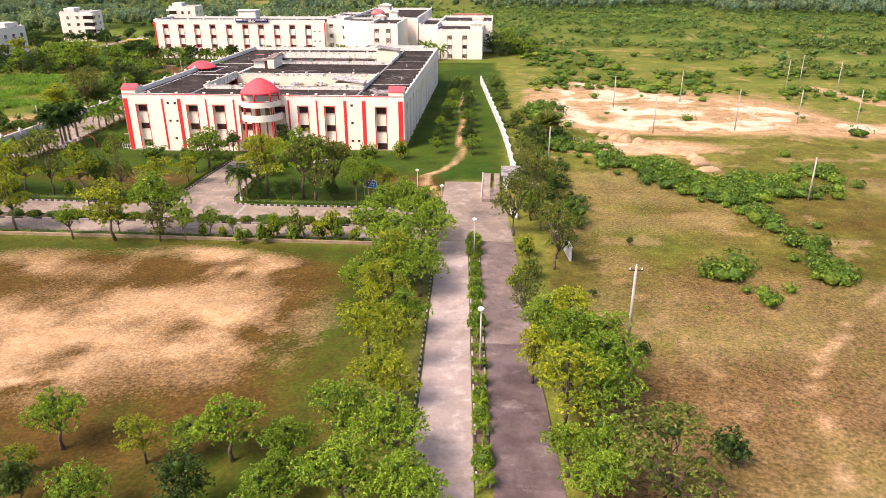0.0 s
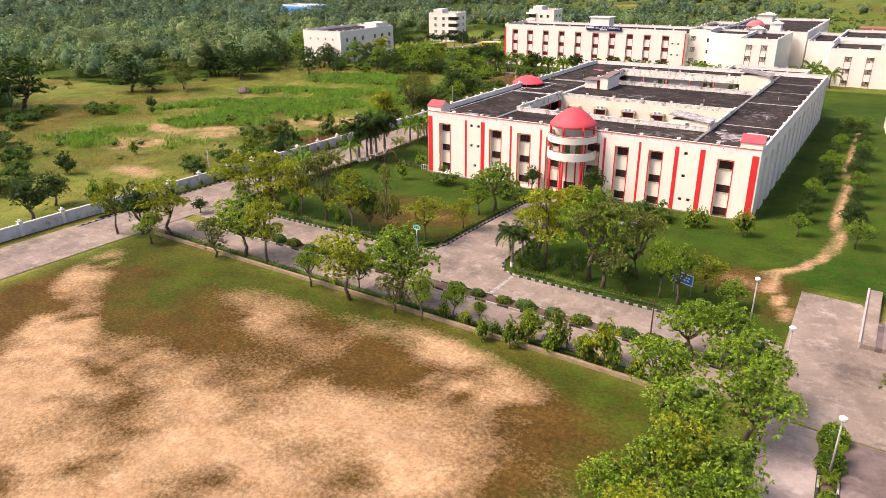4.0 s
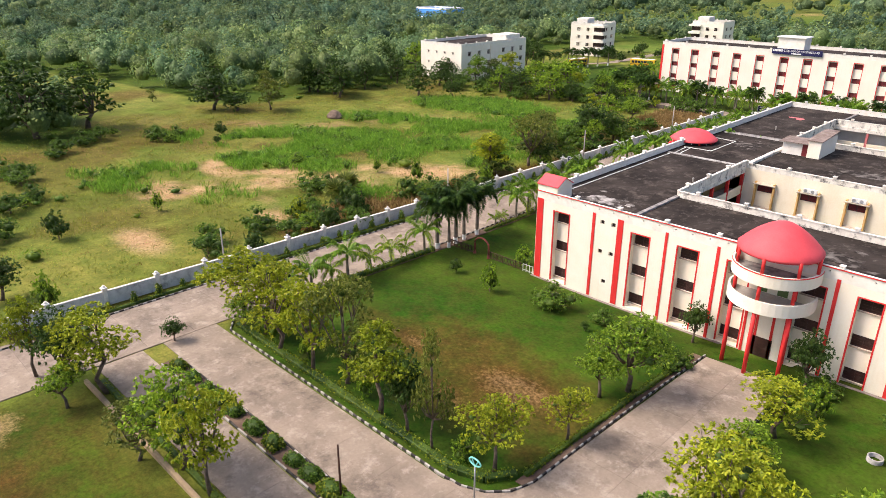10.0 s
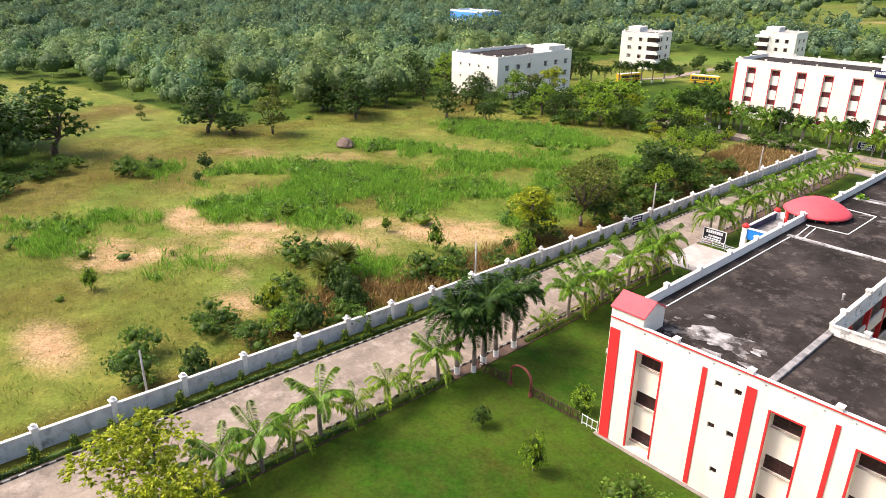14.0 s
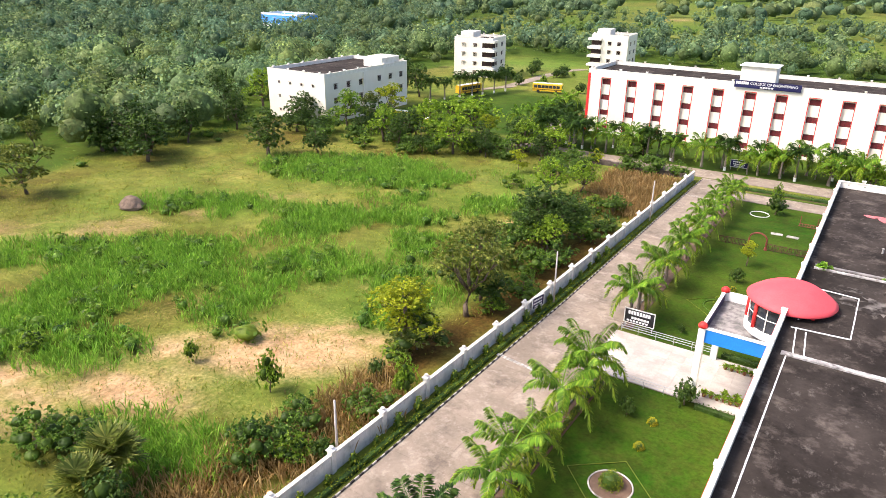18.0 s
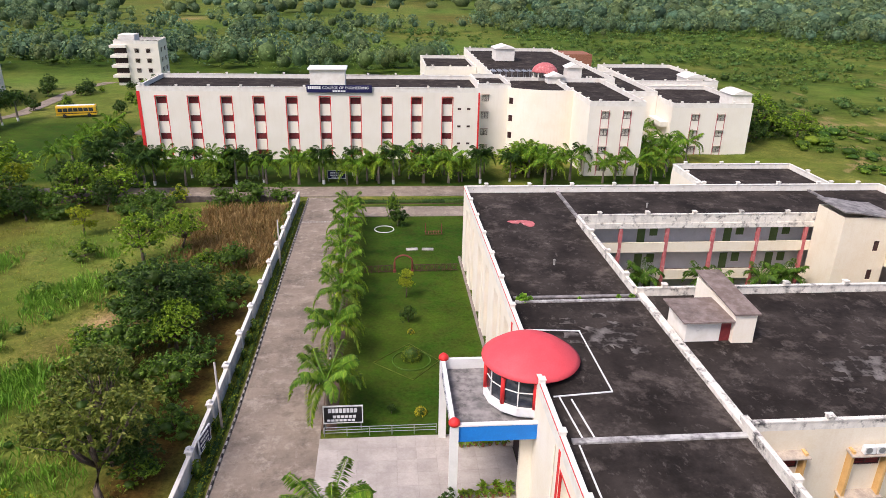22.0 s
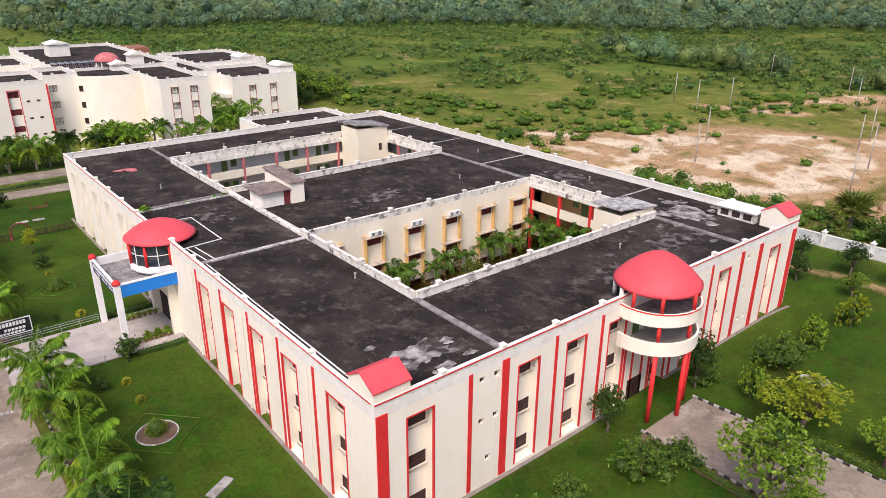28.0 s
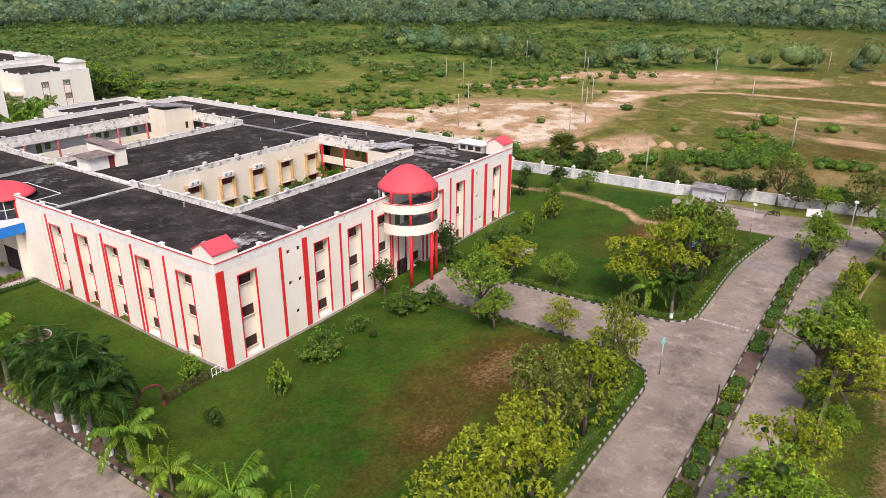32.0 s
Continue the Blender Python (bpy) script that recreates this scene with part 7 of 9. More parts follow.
# ---- trees ----
# kind, x, y on the flat plan and height: m broad-leaved, l yellow-green, d dark, o olive
GROVES = {
    "field_south": "m -34.1 43.0 5.5; l -26.6 41.8 4.5; m -23.3 42.5 4; m -19.9 42.6 6; d -21.2 36.8 5.5; m -28.0 35.5 5; d -33.4 36.5 5; m -14.9 41.6 5; m -14.4 38.5 5; m -14.9 36.2 5; l -35.2 39.6 4",
    "road_west_near": "m -11.2 44.9 6.5; m -7.2 42.3 6.5; m -10.1 37.7 6.5; m -6.2 37.8 6; m -4.5 36.6 5.5; l -8.8 56.8 6.5; l -12.0 59.4 6; l -7.7 50.1 5.5; l -10.1 51.3 5; m -11.8 73.9 8; m -8.3 72.5 7.5; m -14.6 70.7 6.5; l -11.5 67.1 6; m -8.5 63.3 6",
    "road_west_far": "m -15.7 95.0 8; m -12.7 95.5 8; m -15.7 85.7 7.5; m -9.4 88.8 8.5; m -8.1 84.5 7.5; m -12.2 79.6 8; l -12.3 74.5 6.5; m -8.5 76.4 7",
    "road_east": "o 8.2 81.5 9; o 3.8 67.4 5.5; m 5.7 63.0 6; m 7.7 57.8 7.5; l 4.2 55.1 6; m 9.8 48.8 6.5; l 6.4 48.5 6.5; m 9.2 42.0 6.5; m 6.3 42.7 5.5; m 7.9 38.8 6; o 12.6 39.4 5.0 4.6; m 10.4 53.4 7.5 6.5; m 10.8 57.6 7 6; l 8.2 62.4 6.5 5.5; o 5.1 103.8 7; o 3.2 92.9 6; o 5.4 125.0 6.5; d 8.3 142.5 6",
    "road_east_low": "d 19.0 45.2 3.0; d 15.4 60.9 1.6; d 19.2 90.6 1.4; d 12.1 73.8 1.3; l 4.6 85.7 3; o 5.0 78.4 3; l 3.2 75.0 3",
    "cross_row": "l -96.6 85.5 9.2 4.2; d -93.2 87.5 8.2 5.3; l -88.8 89.4 8.3 6.4; m -89.0 85.8 5.6 4.2; d -93.6 98.2 3.6 2.9; m -73.8 89.5 10.5 8.3; l -69.3 89.5 12.4 6.4; o -77.2 87.3 6.0 4.2; m -59.5 87.3 6.3 4.0; l -53.1 87.3 8.2 6.2; m -53.8 89.7 4.6 3.0; m -47.5 89.8 11.0 8.8; o -46.6 87.2 5.4 4.0; m -43.0 87.4 6.3 3.1; m -40.1 89.8 5.4 2.9; m -36.9 89.8 4.0 1.7; m -30.5 89.8 4.4 3.6; o -27.7 89.8 2.8 2.1; m -35.0 87.2 2.8 1.7; m -31.9 87.4 2.4 1.9; l -22.5 89.6 3.0 2.2; d -113.5 82.0 8.0 6.5; d -118.0 88.0 6.5 5.5; m -110.5 91.0 3.4",
    "lawn_sw": "l -95.0 107.4 8.2 7.6; m -90.7 104.9 4.9 4.0; l -88.3 106.0 8.4 5.6; l -83.8 104.7 9.1 5.8; l -77.7 104.8 8.8 5.8; o -74.1 106.3 7.5 4.4; l -68.0 105.2 9.9 6.1; d -64.5 105.4 10.1 4.4; o -61.2 105.2 9.4 2.8; l -55.8 106.8 9.0 6.4; m -54.3 124.4 8.9 7.2; l -53.9 114.0 6.6 4.8; m -55.6 121.6 6.0 5.0; d -54.6 138.4 5.0 3.0; m -58.5 106.0 2.2; m -71.0 106.0 2.0; m -80.5 106.2 2.2; l -86.0 106.4 2.4",
    "lawn_bushes": "m -78.3 132.0 2.6; d -85.2 133.0 2.4; m -81.0 141.9 2.4",
 "lawn_se": "d -42.6 137.0 6.5 3.3; l -41.6 127.0 6.0 6.4; m -41.8 120.3 5.2 4.9; l -40.3 110.8 7.9 6.5; m -40.1 132.7 2.6 2.5; l -37.6 107.4 9.9 6.0",
    "lawn_se_group": "m -31.2 107.2 12.8 7.8; d -38.6 106.0 4.0 2.6; d -32.7 105.8 5.0 2.4; d -35.4 106.2 4.2 2.2; o -29.0 105.9 7.4 5.2; d -26.2 105.9 4.6 2.4; m -22.4 107.2 8.1 4.2; m -20.1 106.5 9.0 4.6; o -26.4 110.6 6.0 4.6; m -14.6 108.5 4.6 4.0; l -18.2 111.5 5.0 4.2",
    "porch_bushes": "d -64.3 132.1 1.4; m -24.3 134.2 2.6",
    "lawn_front": "m -25.8 133.5 2.6; l -18.4 133.2 2.6",
 "se_right": "",
    "west_fence": "l -111.8 170.0 8.6 7.4; l -113.6 172.5 6.5 5.4; o -110.4 180.5 6.8 6.4; d -109.4 184.0 5.4 5.2; d -113.2 206.5 10.2 8.6; m -110.8 203.0 7.0 6.0; d -110.6 212.0 6.4 6.0; D -111.8 149.0 4.2; D -111.5 153.5 4.0; M -109.0 150.5 3.0; D -127.9 139.9 4.0; D -125.0 141.5 3.6; D -123.0 143.0 3.0; M -144.0 148.0 2.8; m -128.5 155.9 1.8; D -108.1 159.2 3.2; M -111.2 167.7 3.4; m -117.0 231.0 8; m -121.5 227.0 7.5; D -125.0 243.0 4.8; M -130.0 229.0 4; D -117.1 211.3 5.2; D -112.0 204.0 4.8; D -115.5 200.5 4.8; M -119.9 204.0 4; D -113.4 217.2 4.8; D -114.6 195.1 4.4; o -113.5 190.0 6.5; o -111.2 185.0 7; O -116.0 187.0 4; D -109.5 195.5 4; D -108.4 200.5 3.6; D -108.5 210.0 4; D -107.5 189.0 3.2; M -108.2 183.0 3.2; O -110.8 171.0 4.8; m -106.6 163.0 3; d -107.0 152.0 3; D -109.0 225.0 3.6; D -107.5 217.0 3.2; M -112.5 224.5 4; D -122.0 220.0 3.6",
    "north_drain": "D -119.0 262.0 4; D -112.0 253.5 4; M -120.0 269.0 4; D -125.5 250.5 3.2; D -106.5 255.0 3.2; M -131.0 252.0 3.6; D -116.0 252.0 3.2; L -124.0 254.5 3.2",
    "hostel_mass": "d -199.0 241.0 6; d -192.5 240.0 7; m -186.0 248.0 8; d -180.0 246.0 7; d -175.1 225.0 8; m -171.0 243.0 7; d -165.0 240.0 6; d -158.2 240.0 6.5; m -152.0 243.0 7; d -145.0 245.0 6; m -139.0 251.0 6.5; d -134.0 249.0 5; m -163.0 250.0 8; d -157.0 251.0 7; l -149.0 252.0 7.5; d -143.0 257.0 6; o -186.0 257.0 8; l -181.0 260.0 8; d -198.0 296.0 9; d -206.0 300.0 9; m -214.0 296.0 9; d -222.0 288.0 9; d -221.0 270.0 9; m -222.0 254.0 9; d -218.0 238.0 9; d -228.0 244.0 10; d -208.0 232.0 8; d -214.0 222.0 9; d -206.0 216.0 8; d -204.0 205.0 7; d -212.0 202.0 9",
    "hostel_belt": "D -183.0 236.0 4.2; D -177.0 240.0 4; M -171.5 236.5 4.4; D -166.0 243.0 4; D -161.0 238.5 4.2; D -155.0 241.0 4.4; M -149.5 245.0 4; D -145.0 249.5 4.2; D -140.5 246.0 4; m -168.0 252.0 7.5 7; d -173.5 247.5 8 7; m -153.5 255.5 8.5 8; d -148.0 248.0 7 6.5; m -160.0 257.5 8 7.5; d -181.0 252.0 7.5 7; d -166.5 246.5 6.5 6; m -157.5 247.0 6 6; D -151.0 250.0 4; D -163.0 252.5 4; D -176.0 255.0 4.4; D -136.5 254.0 3.6; d -194.0 238.5 8 7.5; D -188.5 243.0 4.4; d -199.0 246.5 7 6.5; m -138.5 259.5 5.5 5; d -141.0 253.5 6.5 6; m -133.5 255.0 5 5; D -130.0 247.5 3.4; D -128.0 252.5 3",
    "west_bush": "D -112.3 112.0 3.4; D -117.0 114.5 3.2; d -108.4 117.0 2.4; D -116.8 122.7 4; M -111.6 127.8 3.6; D -113.0 130.6 3.6; D -108.0 134.0 3.2; M -118.2 129.6 3.2; D -110.8 137.5 3.2; D -120.0 134.0 2.9; D -110.5 123.9 3.2; l -116.9 130.2 2.2; d -114.6 137.9 3; m -118.0 156.7 3; d -111.2 164.5 2.4; d -110.5 136.4 3; d -108.5 130.0 3",
    "drive_end": "d 5.8 112.5 5.5; o 6.8 107.0 6; m 6.0 99.5 6; d 8.4 103.0 6.5; o 7.2 95.0 6; d 10.0 110.5 5; o 6.6 119.0 5; m 9.2 90.0 5.5; D 11.4 98.0 4; o 8.8 85.0 6; D 8.6 115.5 3.6; O 12.5 105.0 3.4; D 7.6 126.0 3.4",
    "east_strip": "O 4.6 163.0 3.2; O 6.5 150.0 3.5; O 7.8 140.5 3.2; D 9.0 132.5 3.0; O 10.5 124.5 3.4; O 5.2 172.0 3; O 2.6 186.0 3.2; D 1.5 198.0 3.4; O 11.5 116.0 3; D 12.5 128.0 2.6; O 9.5 158.0 2.8; D 0.5 212.0 3.6; O -0.5 222.0 3.4; O 10.5 146.0 3",
    "north_row": "m -221.8 277.5 8; m -210.7 277.7 7; d -187.8 240.0 7; l -136.7 269.1 5.5; d -117.8 267.5 5; o -90.1 266.6 4",
    "field_trees": "d -250.0 186.9 9; o -229.3 193.8 4.5; d -260.8 234.1 8; d -245.2 234.1 10; d -236.8 243.0 9; d -287.2 294.5 9; d -260.3 285.7 7; d -280.4 212.9 9; d -375.8 195.3 10; d -393.6 237.9 10; o -233.7 157.9 4; d -261.2 252.4 10",
    "dark_left": "d -219.0 112.0 14.5 13; d -206.5 118.5 15.5 14; d -210.0 131.0 13.0 12; d -228.0 124.0 14.0 13; d -234.0 112.0 13.0 12; d -209.3 164.6 9.5 9; d -203.0 168.0 8.0 7.5; o -197.5 175.5 6.5 6; d -184.0 219.5 8.5 7.5; d -206.0 204.0 10 9; d -199.5 201.0 8.5 8; d -214.5 200.5 8 7.5",
    "bushline_nw": "D -187.9 117.7 3.4; D -184.5 115.4 3.2; D -192.0 124.0 3.6; D -194.0 128.0 3.6; M -197.0 132.0 3.2; D -175.3 103.5 4.0; D -171.0 105.5 3.6; M -179.0 102.0 3.6; D -167.5 104.0 3.2; D -156.9 102.8 3.4; D -152.2 98.1 3.4; M -153.8 100.5 3; D -140.3 93.7 3.4; D -137.5 91.0 3.2; D -135.0 88.0 3.4; D -131.5 86.0 3.2; D -184.3 137.3 3.4; M -180.5 139.0 3; D -184.3 141.6 3.2; D -188.5 138.5 3.0; d -171.8 145.4 2.6; d -178.5 150.0 2.2; d -134.3 99.7 2.8; m -136.6 115.8 2.2",
    "block_east": "m -60.4 271.0 5.2 9.5; m -56.0 272.0 4.6 6; d 1.9 298.5 9.5 8; m 5.5 303.0 9 8; d 11.5 307.5 9 8.5; d -1.5 305.5 8 7; d 4.0 312.0 9 8; m 15.0 300.0 6 6",
    "b2front": "l -133.7 238.5 5; d -111.7 258.0 4; m -78.1 270.1 5; m -81.2 264.8 4.6; m -74.1 265.3 4.6",
}


def sphere(rng, n):
    d = rng.normal(size=(n, 3))
    return d / np.linalg.norm(d, axis=1, keepdims=True)


def crown_mesh(rng, lobes, count, per, leaf, width, mat, droop=0.35, core=0.72):
    """Rosettes of drooping leaves over the skins of several lobes (centre, radii), round a leafy core coloured dark for
    inner shade.
    """
    area = np.array([r[0] * r[2] + r[0] * r[1] for _, r in lobes])
    c0, r0 = np.array([c for c, _ in lobes]), np.array([r for _, r in lobes])
    pick = rng.choice(len(lobes), count, p=area / area.sum())
    d = sphere(rng, count)
    d[:, 2] = np.where(rng.random(count) < 0.78, np.abs(d[:, 2]), d[:, 2])
    c = c0[pick] + d * r0[pick] * (0.45 + 0.66 * rng.random((count, 1)) ** 0.55)
    v, q = leaf_quads(rng, c, d * 0.8, leaf, width, 1.0, droop, per)
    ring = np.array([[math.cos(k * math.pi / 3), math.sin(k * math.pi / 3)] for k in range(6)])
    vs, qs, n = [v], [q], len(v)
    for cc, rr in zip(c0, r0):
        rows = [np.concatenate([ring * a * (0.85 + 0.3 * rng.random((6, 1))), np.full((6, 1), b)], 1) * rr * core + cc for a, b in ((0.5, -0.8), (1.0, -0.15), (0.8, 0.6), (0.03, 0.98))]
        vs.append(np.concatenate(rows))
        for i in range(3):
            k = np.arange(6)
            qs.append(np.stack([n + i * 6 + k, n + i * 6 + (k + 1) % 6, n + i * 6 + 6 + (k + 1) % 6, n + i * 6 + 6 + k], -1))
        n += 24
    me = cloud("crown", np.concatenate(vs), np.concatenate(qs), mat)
    me.materials.append(CORESHADE)
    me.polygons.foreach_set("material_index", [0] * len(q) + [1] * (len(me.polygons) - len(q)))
    return me


def limbs(rng, base_r, h0, lobes, trunk_top, wobble=0.15):
    g = Geo()
    ps = [(0, 0, -0.3), (wobble * rng.normal(), wobble * rng.normal(), trunk_top * 0.5), (wobble * rng.normal(), wobble * rng.normal(), trunk_top)]
    g.tube(ps, [base_r * 1.25, base_r * 0.9, base_r * 0.72], 7)
    for c, r in lobes:
        tip = Vector(c)
        mid = Vector(ps[-1]).lerp(tip, 0.5) + Vector((0, 0, -0.12 * (tip - Vector(ps[-1])).length))
        g.tube([ps[-1], tuple(mid), tuple(tip)], [base_r * 0.6, base_r * 0.38, base_r * 0.12], 5)
        for k in range(2):
            e = tip + Vector((rng.normal() * r[0] * 0.5, rng.normal() * r[1] * 0.5, abs(rng.normal()) * r[2] * 0.4))
            g.tube([tuple(mid.lerp(tip, 0.4)), tuple(e)], [base_r * 0.26, base_r * 0.07], 4)
    return g


STYLE = {
    "m": (MANGO, "broad-leaved green shade tree with a full uneven crown"),
    "l": (LIMEL, "yellow-green young tree with layered open foliage"),
    "d": (DARKL, "dense dark green rounded tree"),
    "o": (OLIVE, "olive green straggling tree with brownish tips"),
}


def make_tree(kind, seed, far=False):
    """A tree six metres high, standing at the origin; with fewer, larger leaves where it stays far off."""
    rng = np.random.default_rng(seed)
    mat, label = STYLE[kind]
    t = thing("tree", (0, 0, 0), label, "tree", "campus trees")
    lobes = []
    if kind == "m":
        n, top = 7, 2.0
        for i in range(n):
            a = 2 * math.pi * (i + 0.5 * rng.random()) / n
            q = 1.0 + 0.55 * rng.random()
            lobes.append(((q * math.cos(a), q * math.sin(a), 3.0 + 1.3 * rng.random()), (1.15, 1.15, 0.85)))
        lobes += [((0.2 * rng.normal(), 0.2 * rng.normal(), 4.9), (1.1, 1.1, 0.95)), ((0.3, -0.2, 4.0), (1.3, 1.3, 1.0))]
        args = (560, 9, 0.20, 0.052)
        shape = (0.45, 0.28)
    elif kind == "l":
        top = 2.2
        for i in range(8):
            a = 2 * math.pi * rng.random()
            q = 1.35 * rng.random() ** 0.6
            lobes.append(((q * math.cos(a), q * math.sin(a), 2.6 + 3.0 * (i / 7) * (1.0 - 0.25 * rng.random())), (0.95, 0.95, 0.42)))
        lobes.append(((0, 0, 5.4), (0.75, 0.75, 0.55)))
        args = (520, 9, 0.175, 0.046)
        shape = (0.30, 0.22)
    elif kind == "d":
        top = 1.4
        for i in range(6):
            a = 2 * math.pi * (i + 0.4 * rng.random()) / 6
            lobes.append(((0.95 * math.cos(a), 0.95 * math.sin(a), 2.3 + 1.5 * rng.random()), (1.15, 1.15, 1.1)))
        lobes += [((0, 0, 4.4), (1.15, 1.15, 1.35)), ((0.1, 0.2, 3.0), (1.5, 1.5, 1.3))]
        args = (480, 9, 0.19, 0.052)
        shape = (0.30, 0.4)
    else:
        top = 1.6
        for i in range(8):
            a = 2 * math.pi * (i + 0.6 * rng.random()) / 8
            q = 0.7 + 0.75 * rng.random()
            lobes.append(((q * math.cos(a), q * math.sin(a), 1.9 + 3.0 * rng.random()), (0.8, 0.8, 0.85)))
        lobes.append(((0, 0, 5.0), (0.8, 0.8, 0.9)))
        args = (420, 8, 0.185, 0.046)
        shape = (0.35, 0.24)
    if far:
        lobes = [((c[0], c[1], c[2] - 0.8 if c[2] < 3.6 else c[2]), r) for c, r in lobes]
        args = (300, 7, 0.27, 0.080)
        shape = (shape[0], 0.3)
    part("trunk", limbs(rng, 0.12 if kind in "lo" else 0.16, 0, lobes, top), BARK, t, "", True)
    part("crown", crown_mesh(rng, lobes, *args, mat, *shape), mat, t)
    return t


def make_bush(kind, seed):
    """A bush two metres high with leaves down to the ground."""
    rng = np.random.default_rng(seed)
    mat, _ = STYLE[kind]
    t = thing("bush", (0, 0, 0), {"m": "leafy bright green bush in the grass", "l": "small yellow-green leafy bush", "d": "small dense dark green bush", "o": "straggling olive green field bush"}[kind], "bush", "campus bushes")
    lobes = [((0.45 * math.cos(a), 0.45 * math.sin(a), 0.5 + 0.5 * rng.random()), (0.55, 0.55, 0.55)) for a in np.arange(5) * 1.257 + rng.random()]
    lobes.append(((0, 0, 1.25), (0.6, 0.6, 0.6)))
    part("stem", limbs(rng, 0.05, 0, lobes, 0.35, 0.04), BARK, t)
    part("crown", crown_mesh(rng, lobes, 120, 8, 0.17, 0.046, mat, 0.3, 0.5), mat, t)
    return t


def make_thicket(kind, seed):
    """A broad wild bush four metres high, leafy to the ground."""
    rng = np.random.default_rng(seed)
    mat = SCRUB if kind == "d" else STYLE[kind][0]
    t = thing("bush", (0, 0, 0), {"m": "broad wild green bush beside the boundary wall", "l": "broad yellow-green wild bush", "d": "broad dense dark green wild bush", "o": "broad olive wild bush with pale tips"}[kind], "bush", "wild bushes")
    lobes = []
    for i in range(9):
        a, q = 2.4 * i, 0.5 + 1.4 * rng.random()
        lobes.append(((q * math.cos(a), q * math.sin(a), 0.7 + 1.6 * rng.random() * (1.3 - 0.35 * q)), (1.1, 1.1, 0.9)))
    lobes.append(((0.2, 0, 2.9), (0.9, 0.9, 0.9)))
    part("stem", limbs(rng, 0.08, 0, lobes, 0.6, 0.08), BARK, t)
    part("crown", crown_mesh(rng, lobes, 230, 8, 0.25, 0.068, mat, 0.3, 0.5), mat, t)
    return t


TREES = {k: [make_tree(k, 100 + 10 * i + ord(k)) for i in range(3)] for k in "mldo"}
FAR_TREES = {k: [make_tree(k, 500 + 10 * i + ord(k), True) for i in range(2)] for k in "mldo"}
BUSHES = {k: [make_bush(k, 300 + 10 * i + ord(k)) for i in range(2)] for k in "mldo"}
THICKETS = {k: [make_thicket(k, 700 + 10 * i + ord(k)) for i in range(2)] for k in "mldo"}
unused = {ob for some in (TREES, THICKETS, FAR_TREES, BUSHES) for obs in some.values() for ob in obs}
rng = np.random.default_rng(77)


def span(ob):
    """The width of a plant's crown as built."""
    me = next(c for c in ob.children if c.name.startswith("crown")).data
    v = np.empty(len(me.vertices) * 3, np.float32)
    me.vertices.foreach_get("co", v)
    v = v.reshape(-1, 3)
    lo, hi = np.percentile(v[:, :2], 2, axis=0), np.percentile(v[:, :2], 98, axis=0)
    return float((hi - lo).mean())


SPANS = {ob: span(ob) for some in (TREES, THICKETS, FAR_TREES, BUSHES) for obs in some.values() for ob in obs}


def plant(kind, x, y, h, wide=1.0, crown=0.0):
    bush = h < 3.5
    broad = kind.isupper()
    kind = kind.lower()
    obs = (THICKETS if broad else BUSHES if bush else FAR_TREES if x < -121 or y > 236 else TREES)[kind]
    ob = obs[int(rng.integers(len(obs)))]
    s = h / (3.9 if broad else 1.85 if bush else 5.9)
    w = 0.9 * crown / SPANS[ob] if crown else s * (1.12 if broad else 0.9 if bush else 1.1 if kind in "ml" else 1.05) * wide
    m = Matrix.Translation(spot(x, y, -0.02)) @ Matrix.Rotation(rng.random() * 6.28, 4, "Z") @ Matrix.Diagonal((w * (0.94 + 0.12 * rng.random()), w * (0.94 + 0.12 * rng.random()), s, 1))
    if ob in unused:
        unused.discard(ob)
        ob.matrix_world = m
    else:
        copy_thing(ob, m)


for grove, text in GROVES.items():
    for row in text.split(";"):
        if row.strip():
            kind, x, y, h, *crown = row.split()
            near_road = grove.startswith("road")
            plant(kind, float(x), float(y), float(h), 0.98 if near_road else 1.0, float(crown[0]) if crown else 0.0)
# two rows of orchard trees along the east wall
for i in range(13):
    y = 137 + i * 6.6
    plant("d" if i % 3 else "m", -11.6 + 0.8 * rng.normal() * 0.5, y + rng.normal() * 0.6, 4.0 + 0.9 * rng.random())
    plant("d" if i % 4 else "m", -4.6 - 0.055 * (y - 137) + rng.normal() * 0.4, y - 1.0 + rng.normal() * 0.6, 4.1 + 1.0 * rng.random())
# saplings along the playing field
for i in range(9):
    plant("l" if i % 2 else "m", -40 + i * 3.1 + rng.normal() * 0.5, 88.9, 1.2 + 1.2 * rng.random())


for ob in unused:
    for child in list(ob.children):
        bpy.data.objects.remove(child)
    bpy.data.objects.remove(ob)


